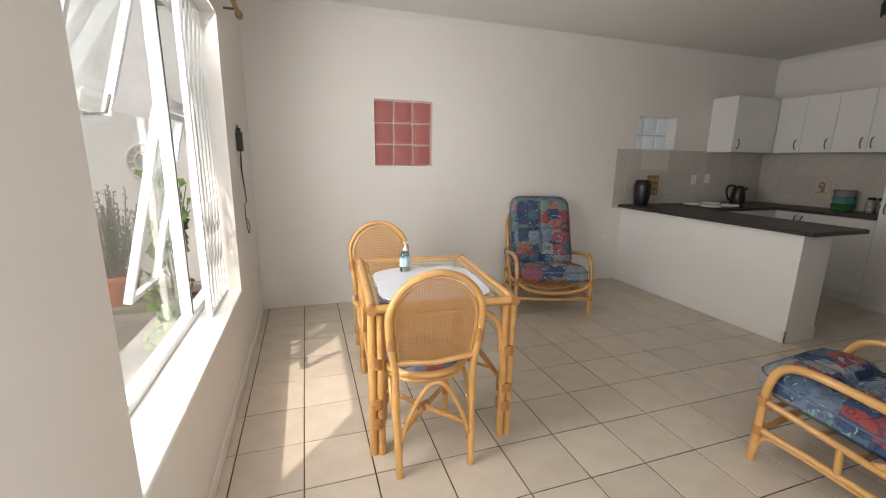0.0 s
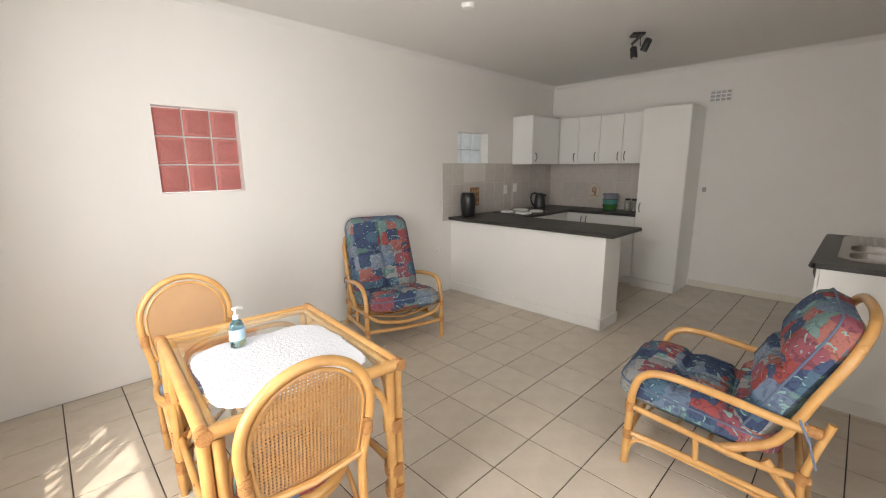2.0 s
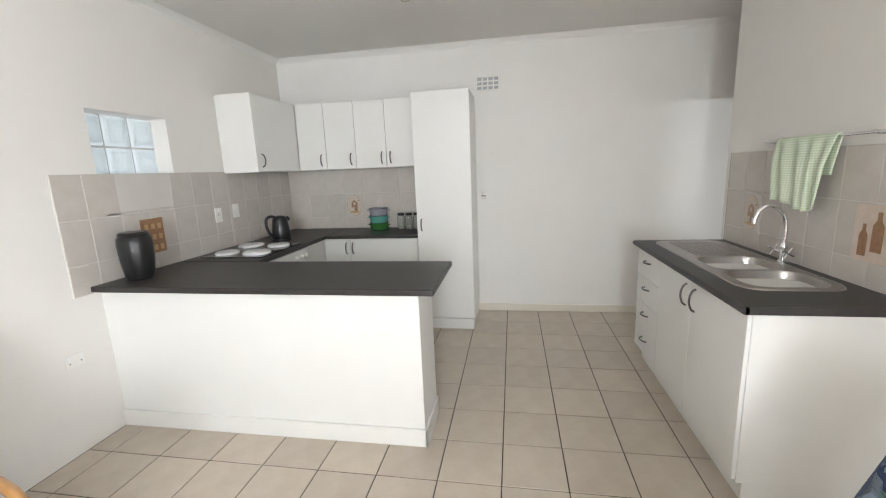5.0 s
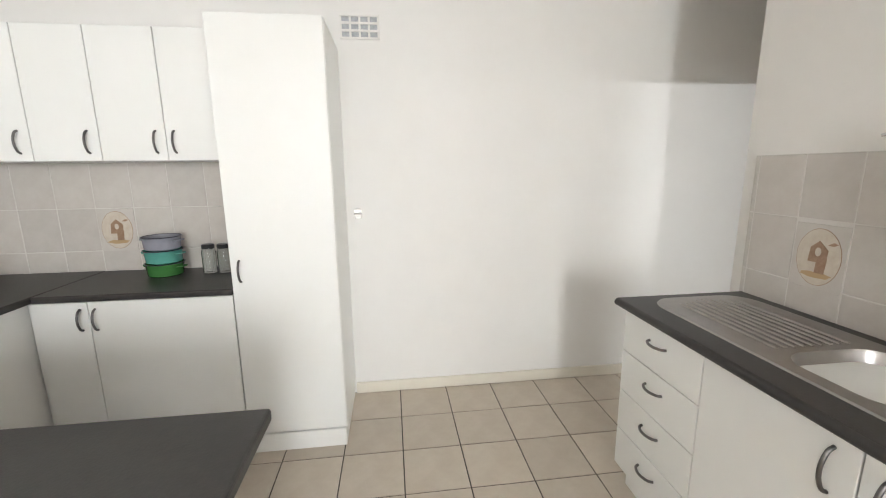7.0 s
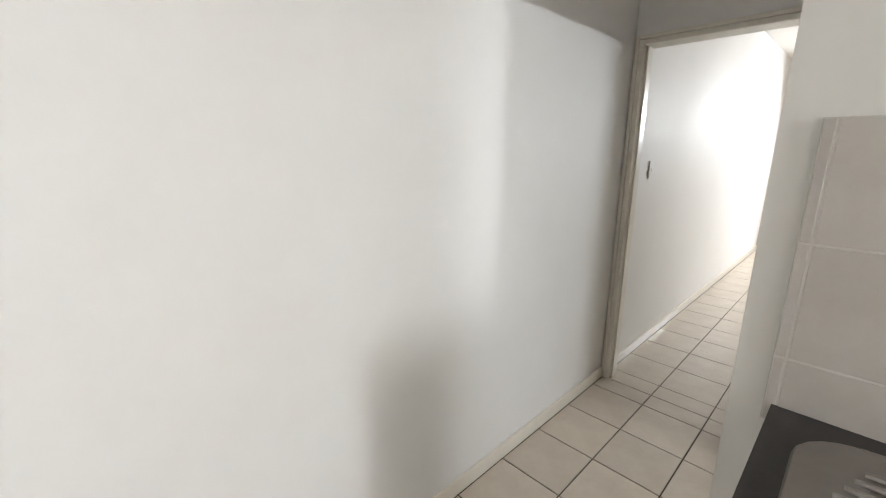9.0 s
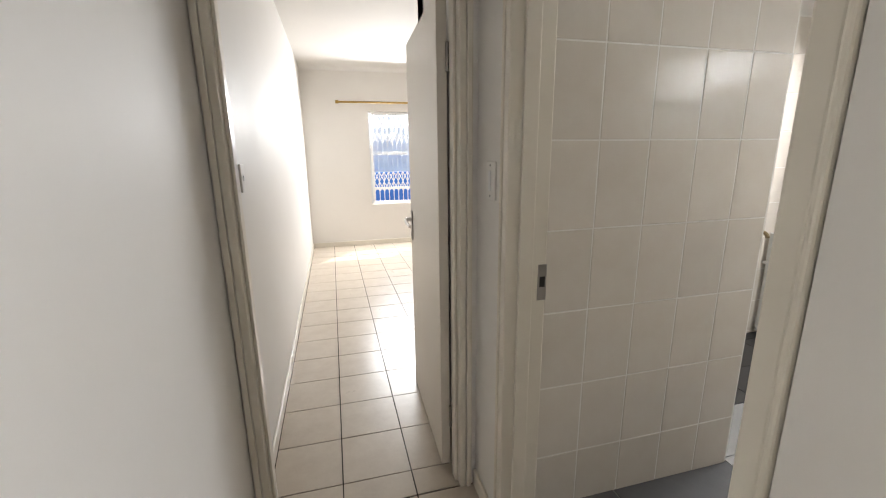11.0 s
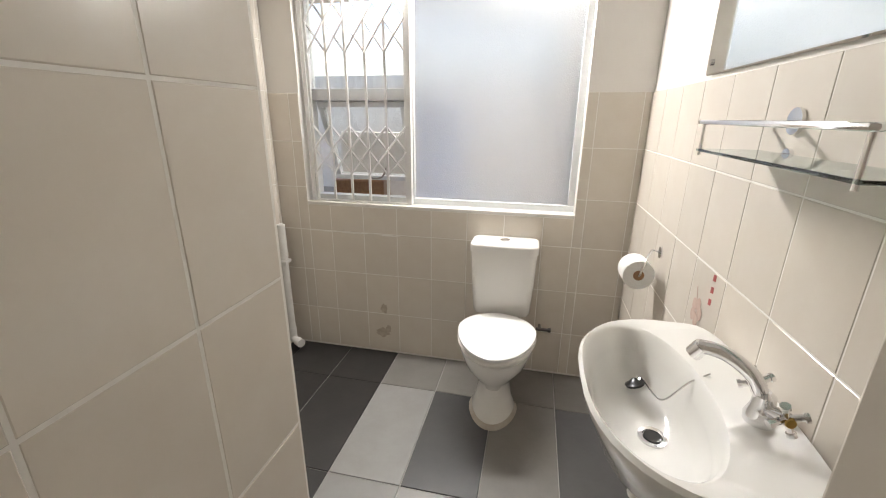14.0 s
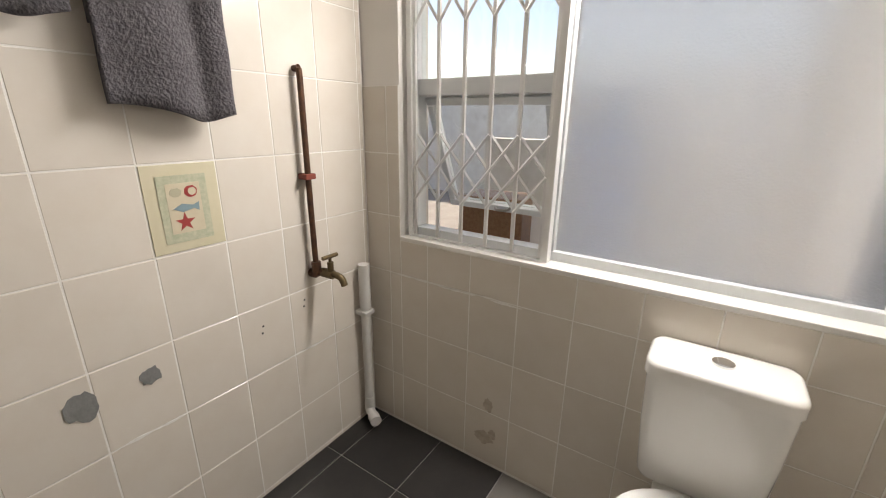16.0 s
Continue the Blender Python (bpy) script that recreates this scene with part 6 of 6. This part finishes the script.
obj("tap_spout", tubes((smooth_path([(0.08, -0.06, 0.85), (0.07, -0.085, 0.905), (0.04, -0.125, 0.93), (0.01, -0.16, 0.925)]), 0.014), ([(0.013, -0.157, 0.928), (0.005, -0.168, 0.905)], 0.016), n=14), CHROME, basin, True)
for sx in (-1, 1):
    bm = bmesh.new()
    q = Vector((0.08 + sx * 0.05, -0.055, 0.872))
    add_tube(bm, [(0.08, -0.062, 0.852), q], 0.012, 12)
    for k in range(4):
        a = k * math.pi / 2 + 0.4
        e = q + Vector((sx * 0.006, 0.028 * math.cos(a), 0.028 * math.sin(a)))
        add_tube(bm, [q, e], 0.006, 8)
        add_tube(bm, [e - (e - q) * 0.12, e + (e - q) * 0.12], 0.0085, 8)
    obj("cross_handle", bm, CHROME, basin, True)
    obj("tap_badge", lathe([(0.009, 0), (0.008, 0.003)], 14), BRASS, basin, True, pose(q.x + sx * 0.012, q.y, q.z, 0, sx * 90))
bm = bmesh.new()
add_tube(bm, [(0, -0.21, 0.66), (0, -0.21, 0.47)], 0.020, 14)
add_tube(bm, [(0, -0.21, 0.56), (0, -0.21, 0.52)], 0.030, 14)
add_tube(bm, smooth_path([(0, -0.21, 0.48), (0, -0.20, 0.42), (0.01, -0.15, 0.40), (0.02, -0.10, 0.42), (0.02, -0.06, 0.46), (0.02, 0.0, 0.47)]), 0.020, 14)
obj("trap", bm, WHITE_P, basin, True)

mirror = thing("bathroom_mirror", (2.82, -0.243, 1.535), 0, "frameless wall mirror held by chrome corner screws", "mirror")
mm = bpy.data.materials.new("silvered_glass")
mm.use_nodes = True
mm.node_tree.nodes["Principled BSDF"].inputs["Base Color"].default_value = (0.86, 0.88, 0.87, 1)
mm.node_tree.nodes["Principled BSDF"].inputs["Metallic"].default_value = 1
mm.node_tree.nodes["Principled BSDF"].inputs["Roughness"].default_value = 0.015
obj("glass", boxes((0, -0.014, 0, 0.95, -0.006, 0.60), bevel=0.004, seg=1), mm, mirror)
bm = bmesh.new()
for x in (0.035, 0.915):
    for z in (0.035, 0.565):
        obj("screw", tubes(([(x, -0.006, z), (x, -0.019, z)], 0.009), n=12), CHROME, mirror, True)

sh = thing("glass_shelf", (3.245, -0.252, 1.392), 0, "green-edged glass shelf with a chrome rail", "shelf")
obj("glass", boxes((0, -0.135, -0.052, 0.52, -0.01, -0.046), bevel=0.002), glass("green_edge_glass", (0.75, 0.93, 0.86)), sh)
bm = bmesh.new()
add_tube(bm, smooth_path([(0.01, -0.005, 0.012), (0.005, -0.06, 0.012), (0.01, -0.13, 0.012), (0.03, -0.14, 0.012), (0.26, -0.14, 0.012), (0.50, -0.14, 0.012), (0.515, -0.12, 0.012), (0.51, -0.005, 0.012)], 4), 0.005, 8)
for x in (0.012, 0.508):
    add_tube(bm, [(x, -0.13, 0.012), (x, -0.13, -0.06)], 0.004, 8)
for x in (0.11, 0.41):
    add_tube(bm, [(x, -0.14, 0.012), (x, 0, 0.014)], 0.004, 8)
    add_tube(bm, [(x, 0, -0.05), (x, -0.09, -0.055)], 0.006, 8)
obj("rail", bm, CHROME, sh, True)
bm = bmesh.new()
for x in (0.11, 0.41):
    add_tube(bm, [(x, 0, 0.016), (x, -0.008, 0.016)], 0.026, 16)
    add_tube(bm, [(x, 0, -0.052), (x, -0.008, -0.052)], 0.016, 16)
obj("rosette", bm, CHROME, sh, True)

rh = thing("toilet_roll", (2.69, -0.252, 0.925), 0, "white toilet roll on a chrome wire holder", "toilet roll")
bm = lathe([(0.02, 0), (0.055, 0.0), (0.057, 0.004), (0.057, 0.096), (0.055, 0.10), (0.02, 0.10), (0.02, 0.05)], 32)
obj("roll", bm, mat("tissue_paper", (0.82, 0.81, 0.79), 0.95, spot=(0.78, 0.77, 0.75), scale=30, amount=0.5, bump=0.2, bscale=120), rh, True, pose(0.03, -0.085, -0.075, 0, 90, 0) @ pose(0, 0, -0.05))
obj("core", lathe([(0.0195, -0.001), (0.0185, 0.05), (0.0195, 0.101)], 20), BROWN, rh, True, pose(0.03, -0.085, -0.075, 0, 90, 0) @ pose(0, 0, -0.05))
obj("holder", tubes((smooth_path([(0.01, 0, 0), (0.01, -0.03, 0.008), (0.045, -0.05, 0.0), (0.085, -0.075, -0.035), (0.088, -0.085, -0.072), (0.06, -0.085, -0.075)]), 0.0045), ([(0.01, 0, 0), (0.01, -0.006, 0)], 0.022)), CHROME, rh, True)

pipe = thing("bare_water_pipe", (2.515, -2.203, 0), 0, "corroded copper pipe with a brass garden tap", "pipe")
obj("riser", tubes((smooth_path([(0, 0.0, 1.56), (0, 0.02, 1.555), (0, 0.028, 1.53), (0.002, 0.03, 1.2), (0.0, 0.03, 0.855)], 4), 0.0105)), RUST, pipe, True)
obj("clip", boxes((-0.022, 0, 1.195, 0.022, 0.045, 1.215), bevel=0.003), mat("rust_red_clip", (0.22, 0.05, 0.03), 0.6), pipe)
obj("elbow", tubes((smooth_path([(0, 0.03, 0.885), (0, 0.03, 0.840), (0, 0.0, 0.835)], 4), 0.018), (smooth_path([(0, 0.03, 0.840), (-0.012, 0.06, 0.845), (-0.02, 0.10, 0.840)], 4), 0.015)), RUST, pipe, True)
obj("tap", tubes(([(-0.012, 0.05, 0.843), (-0.02, 0.10, 0.840)], 0.018), (smooth_path([(-0.02, 0.10, 0.843), (-0.025, 0.135, 0.835), (-0.028, 0.15, 0.805)], 4), 0.013), ([(-0.018, 0.09, 0.845), (-0.018, 0.09, 0.890)], 0.012), ([(-0.018, 0.09, 0.885), (-0.018, 0.09, 0.910)], 0.006), ([(-0.052, 0.09, 0.912), (0.016, 0.09, 0.912)], 0.008)), PATINA, pipe, True)

pvc = thing("waste_pipe", (2.275, -2.165, 0.006), 0, "upright grey-white plastic waste pipe with an elbow", "pipe")
obj("riser", tubes((smooth_path([(0, 0, 0.80), (0, 0, 0.10), (0.004, 0.006, 0.066), (0.02, 0.03, 0.056), (0.035, 0.06, 0.056)], 5), 0.021), n=18), PVC, pvc, True)
obj("socket", tubes(([(0, 0, 0.80), (0, 0, 0.60)], 0.0245), ([(0.028, 0.045, 0.056), (0.05, 0.085, 0.056)], 0.026), ([(0, 0, 0.13), (0, 0, 0.06)], 0.024), n=18), PVC, pvc, True)
obj("clip", boxes((-0.03, -0.035, 0.565, 0.03, 0.028, 0.585), bevel=0.004), PVC, pvc)

tagged(hanging_cloth("bath_towel", TOWEL, "", 2.77, 3.05, -2.15, 1.985, 0.585, 0.40, 0.012, 1.6, 0.0, 0.012, 0.0025), "dark grey ribbed bath towel on the rail", "towel", "grey bath towels")
tagged(hanging_cloth("bath_towel", TOWEL, "", 3.09, 3.40, -2.15, 1.985, 0.39, 0.33, 0.010, 1.3, 0.0, 0.012, 0.0025), "dark grey ribbed hand towel on the rail", "towel", "grey bath towels")
tr = thing("bath_towel_rail", (3.1, -2.203, 1.975), 0, "chrome towel rail on the tiled wall", "towel rail")
obj("rail", tubes(([(-0.40, 0.053, 0), (0.36, 0.053, 0)], 0.0065), ([(-0.38, 0, 0), (-0.38, 0.055, 0)], 0.009), ([(0.34, 0, 0), (0.34, 0.055, 0)], 0.009)), CHROME, tr, True)

fish = thing("printed_tile", (2.922, -2.203, 1.157), 180, "tile printed with shells, a fish and a starfish", "decorative tile")
obj("tile_body", boxes((-0.098, -0.002, -0.122, 0.098, 0.005, 0.122), bevel=0.001), mat("straw_print", (0.62, 0.57, 0.40), 0.2, spot=(0.66, 0.6, 0.46), scale=14, amount=0.7), fish)
obj("border", flat_shape([(-0.066, -0.096), (-0.066, 0.092), (0.064, 0.092), (0.064, -0.096)]), mat("sage_print", (0.40, 0.43, 0.30), 0.3, spot=(0.58, 0.56, 0.42), scale=60, amount=0.9), fish, m=pose(0, -0.003, 0))
obj("field", flat_shape([(-0.046, -0.07), (-0.046, 0.07), (0.044, 0.07), (0.044, -0.07)]), CREAM, fish, m=pose(0, -0.004, 0))
obj("starfish", flat_shape([((0.028 if k % 2 == 0 else 0.011) * math.sin(k * math.pi / 5) - 0.008, -0.04 + (0.028 if k % 2 == 0 else 0.011) * math.cos(k * math.pi / 5)) for k in range(10)]), REDP, fish, m=pose(0, -0.005, 0))
obj("fish", flat_shape([(-0.035, 0.0), (-0.01, 0.013), (0.02, 0.006), (0.036, 0.014), (0.034, -0.012), (0.02, -0.004), (-0.01, -0.011)]), mat("slate_print", (0.22, 0.32, 0.36), 0.3), fish, m=pose(0, -0.005, 0))
obj("shell", flat_shape(oval(0.018, 0.045, 0.018, 0.017, 16, 0.08)), REDP, fish, m=pose(0, -0.005, 0))
obj("shell", flat_shape(oval(0.021, 0.045, 0.011, 0.011, 16, 0.08)), CREAM, fish, m=pose(0, -0.006, 0))
obj("shell", flat_shape(oval(-0.022, 0.045, 0.016, 0.013, 16, 0.1)), mat("sand_print", (0.45, 0.42, 0.30), 0.3), fish, m=pose(0, -0.005, 0))
fl = thing("printed_tile", (3.1285, -0.252, 0.893), 0, "tile printed with a pink flower and red squares", "decorative tile")
obj("tile_body", boxes((-0.099, 0, -0.123, 0.099, 0.005, 0.123), bevel=0.001), BTILE, fl)
for k in range(3):
    obj("square", flat_shape([(0.03, 0.03 + k * 0.035), (0.03, 0.048 + k * 0.035), (0.046, 0.051 + k * 0.035), (0.046, 0.033 + k * 0.035)]), REDP, fl, m=pose(0, -0.0006, 0))
PETAL = mat("pink_print", (0.60, 0.43, 0.37), 0.25, spot=(0.66, 0.52, 0.44), scale=40, amount=0.8)
for a in range(5):
    an = a * 1.2566
    obj("petal", flat_shape(oval(-0.03 + 0.022 * math.cos(an), -0.02 + 0.026 * math.sin(an), 0.016, 0.02, 12, 0.1, a)), PETAL, fl, m=pose(0, -0.0006 - a * 0.0003, 0))
obj("stem", flat_shape([(-0.03, -0.03), (-0.055, 0.05), (-0.052, 0.05), (-0.024, -0.03)]), PETAL, fl, m=pose(0, -0.0008, 0))
for i, (x, z, rx_, rz_) in enumerate(((3.25, 0.694, 0.036, 0.042), (3.092, 0.70, 0.026, 0.027))):
    pch = obj("cement_patch", flat_shape(oval(0, 0, rx_, rz_, 18, 0.22, i + 3), 0.002), CEMENT, None, m=pose(x, -2.2025, z, 0, 0, 180))
    tagged(pch, "grey cement patch on a chipped wall tile", "patch", "cement patches")
rnd = random.Random(11)
for i in range(7):
    chip = obj("grout_crack", flat_shape(oval(0, 0, rnd.uniform(0.025, 0.07), 0.004, 14, 0.5, i), 0.0015), mat("fresh_filler", (0.80, 0.78, 0.74), 0.9), None, m=pose(2.2, -1.98 + i * 0.072, 0.762 + rnd.uniform(-0.003, 0.003), 0, 0, 90) @ pose(0, -0.0, 0))
    chip.matrix_basis = pose(2.1985, -1.98 + i * 0.075, 0.764 + rnd.uniform(-0.004, 0.004), 0, 0, 90)
    tagged(chip, "uneven white filler in the tile joint", "filler", "joint filler")

for i, (x, z) in enumerate(((2.44, 0.527), (2.52, 0.524), (2.60, 0.526), (3.07, 0.524), (3.15, 0.527))):
    chip = obj("grout_crack", flat_shape(oval(0, 0, rnd.uniform(0.03, 0.05), 0.004, 14, 0.5, i + 20), 0.0015), mat("fresh_filler", (0.80, 0.78, 0.74), 0.9), None, m=pose(x, -2.2025, z, 0, 0, 180))
    tagged(chip, "uneven white filler in the tile joint", "filler", "joint filler")
STAIN = mat("brown_stain", (0.40, 0.33, 0.26), 0.5, spot=(0.58, 0.51, 0.43), scale=28, amount=0.9)
for i, (y, z, ry_, rz_) in enumerate(((-1.585, 0.135, 0.040, 0.030), (-1.55, 0.165, 0.018, 0.022), (-1.575, 0.30, 0.020, 0.034))):
    st_ = obj("water_stain", flat_shape(oval(0, 0, ry_, rz_, 18, 0.3, i + 40), 0.0008), STAIN, None, m=pose(2.1987, y, z, 0, 0, 90))
    tagged(st_, "faint brown water stain on the wall tiles", "stain", "tile stains")
for i, (x, z) in enumerate(((2.74, 0.70), (2.745, 0.675), (2.56, 0.735), (2.565, 0.71))):
    dh = obj("drill_hole", flat_shape(oval(0, 0, 0.004, 0.004, 10), 0.0008), BLACK, None, m=pose(x, -2.2025, z, 0, 0, 180))
    tagged(dh, "small dark drill hole in a wall tile", "hole", "drill holes")

# yard outside the bathroom window
aw = thing("striped_awning", (-0.35, -0.95, 2.35), 0, "green and cream striped canvas awning", "awning")
for k in range(6):
    obj("stripe", boxes((-0.6, -0.5 + k * 0.17, -0.03, 0.0, -0.5 + (k + 1) * 0.17, 0.0), bevel=0), GREENP if k % 2 else CREAM, aw, m=pose(0, 0, 0, 0, 20, 0))
tank = thing("blue_drum", (0.55, -1.66, -0.13), 0, "tall faded blue plastic water drum in the yard", "drum")
obj("body", lathe([(0.22, 0), (0.24, 0.03), (0.25, 0.9), (0.24, 1.62), (0.2, 1.68), (0.02, 1.7)], 28), BLUE, tank, True)
crate = thing("dark_crate", (0.4, -2.45, -0.13), 10, "dark plastic crate with round holes", "crate")
obj("body", boxes((-0.2, -0.25, 0, 0.2, 0.25, 0.95), bevel=0.02), BROWN, crate)

# ---- tiled surfaces, piece by piece ----
PX, PY = 0.304, 0.3095
for ux, vy in ((lines(XW, 4.844, 5.452, PX), lines(YS, YN, 1.562, PY)), (lines(4.844, XE, 5.452, PX), lines(-1.36, YN, 1.562, PY)), (lines(XW, 1.85, 5.452, PX), lines(-0.45, YS, 1.562, PY))):
    tiling(floor, "+z", 0.0, ux, vy, FLOOR_T, gap=0.006, d=0.006, jitter=0.0004)
# bedroom floor, joined
bm = bmesh.new()
for u0, u1 in zip(lines(2.0, XE, 5.452, PX), lines(2.0, XE, 5.452, PX)[1:]):
    vs = lines(-6.45, -1.36, -2.114, 0.305)
    for v0, v1 in zip(vs, vs[1:]):
        if v1 > -2.3 and u1 < 4.9:
            continue
        add_box(bm, u0 + 0.003, v0 + 0.003, -0.006, u1 - 0.003, v1 - 0.003, 0.0)
tagged(obj("bedroom_floor_tiles", bm, FLOOR_T, floor), "beige ceramic floor tiles in the bedroom", "", "", "stuff")

# kitchen splashbacks
for par, bx in ((wall_north, (3.414, YN - 0.0065, 0.86, XE, YN + 0.001, 1.531)), (wall_east, (XE - 0.0065, 2.36, 0.86, XE + 0.001, YN - 0.004, 1.531)), (wall_south, (3.355, YS - 0.001, 0.86, 4.835, 0.0027, 1.508))):
    tagged(obj("grout_bed", boxes(bx, bevel=0), GROUT_K, par), "beige tile grout")
KV = [0.862, 1.015, 1.265, 1.508]
tiling(wall_south, "+y", 0.004, lines(3.355, 4.835, 4.612, 0.2), KV, KTILE, d=0.008, gap=0.004, skip=lambda u, v: (1.0 < v < 1.26) and (4.41 < u < 4.61 or 3.52 < u < 3.70))
KV2 = [0.862, 1.03, 1.28, 1.531]
tiling(wall_north, "-y", YN - 0.008, lines(3.414, 4.76, 3.98, 0.2) , KV2, KTILE, d=0.006, gap=0.004, skip=lambda u, v: 3.68 < u < 4.24 and 1.30 < v < 1.6)
tiling(wall_north, "-y", YN - 0.008, [3.684, 3.90, 4.236], [1.2801, 1.30], KTILE, d=0.006)
tiling(wall_north, "-y", YN - 0.008, lines(4.762, XE - 0.01, 4.78, 0.2), [0.90, 1.03, 1.28, 1.519], KTILE, d=0.006, gap=0.004)
tiling(wall_east, "-x", XE - 0.008, lines(2.362, YN - 0.01, 3.05, 0.2), [0.90, 1.02, 1.265, 1.519], KTILE, d=0.006, gap=0.004, skip=lambda u, v: 3.05 < u < 3.25 and 1.02 < v < 1.26)
tagged(obj("tile_edge_strip", boxes((3.342, YS, 0.90, 3.355, 0.008, 1.512), bevel=0.002), WHITE_P, wall_south), "white plastic tile edge strip")

# bathroom
TOPZ = 1.525
for par, bx in ((wall_bath_west, (2.189, -2.21, 0, 2.1965, -0.245, TOPZ)), (wall_bath_north, (2.194, -0.2508, 0, 4.60, -0.243, TOPZ)), (wall_bath_south, (2.195, -2.212, 0, 4.76, -2.2042, 2.28)), (partition, (3.75, -1.1655, 0, 4.765, -1.1572, 2.25)), (partition, (3.7372, -1.27, 0, 3.7455, -1.16, 2.25))):
    if par is wall_bath_west:
        ob = obj("grout_bed", wall_mesh('y', -2.21, -0.245, 2.188, 2.1968, 0, TOPZ, [BW]), GROUT_L, par)
    else:
        ob = obj("grout_bed", boxes(bx, bevel=0), GROUT_L, par)
    tagged(ob, "pale tile grout")
VZ = lines(0, TOPZ, 0.01, 0.2525)
tiling(wall_bath_west, "+x", 2.198, lines(-2.205, BW[0], -1.681, 0.2), VZ, BTILE, d=0.006, jitter=0.0004)
tiling(wall_bath_west, "+x", 2.198, lines(BW[0], BW[1], -1.681, 0.2), lines(0, BW[2] - 0.014, 0.01, 0.2525), BTILE, d=0.006, jitter=0.0004)
tiling(wall_bath_west, "+x", 2.198, lines(BW[1], -0.25, -1.681, 0.2), VZ, BTILE, d=0.006, jitter=0.0004)
tiling(wall_bath_north, "-y", -0.252, lines(2.20, 4.60, 2.824, 0.203), VZ, BTILE, d=0.006, jitter=0.0004, skip=lambda u, v: 3.03 < u < 3.22 and 0.77 < v < 1.02)
tiling(wall_bath_south, "+y", -2.203, lines(2.20, 4.755, 2.822, 0.2), lines(0, 2.27, 0.02, 0.2525), BTILE, d=0.006, jitter=0.0004, skip=lambda u, v: 2.83 < u < 3.02 and 1.04 < v < 1.28)
tiling(partition, "+y", -1.156, lines(3.745, 4.765, 4.53, 0.2), lines(0, 2.25, 0.545, 0.301), BTILE, d=0.006, gap=0.004, jitter=0.0005)
tiling(partition, "-x", 3.736, lines(-1.27, -1.162, -1.165, 0.2), lines(0, 2.25, 0.545, 0.301), BTILE, d=0.006, gap=0.004)
bath_floor = tagged(obj("bath_floor", boxes((2.19, -2.21, -0.02, 4.80, -0.24, 0.0), bevel=0), mat("grey_grout", (0.40, 0.39, 0.37), 0.9, spot=(0.3, 0.29, 0.27), scale=6, amount=0.6)), "grey and charcoal porcelain bathroom floor", "floor", "", "structure")


def bath_pick(u, v):
    if v < -1.49:
        return BT_DARK
    i, j = math.floor((u - 2.515) / 0.608), math.floor((v + 1.49) / 0.311)
    return [[BT_MID2, BT_MID2, BT_MID2, BT_MID2], [BT_LIGHT, BT_MID, BT_MID2, BT_MID], [BT_LIGHT, BT_LIGHT, BT_MID3, BT_LIGHT], [BT_LIGHT, BT_MID, BT_LIGHT, BT_MID]][min(max(i + 1, 0), 3)][min(max(j, 0), 3)]


BT_MID2 = mat("taupe_floor_tile", (0.19, 0.18, 0.168), 0.33, spot=(0.15, 0.14, 0.13), scale=6, amount=0.7, per=0.06, bump=0.05)
BT_MID3 = mat("blue_grey_floor_tile", (0.16, 0.165, 0.175), 0.33, spot=(0.2, 0.2, 0.21), scale=6, amount=0.7, per=0.06, bump=0.05)
tiling(bath_floor, "+z", 0.005, lines(2.20, 4.80, 2.515, 0.608), lines(-2.205, -0.25, -1.49, 0.311), BT_MID, gap=0.004, d=0.006, pick=bath_pick, jitter=0.0004,
       skip=lambda u, v: u > 3.74 and -1.27 < v < -1.16)
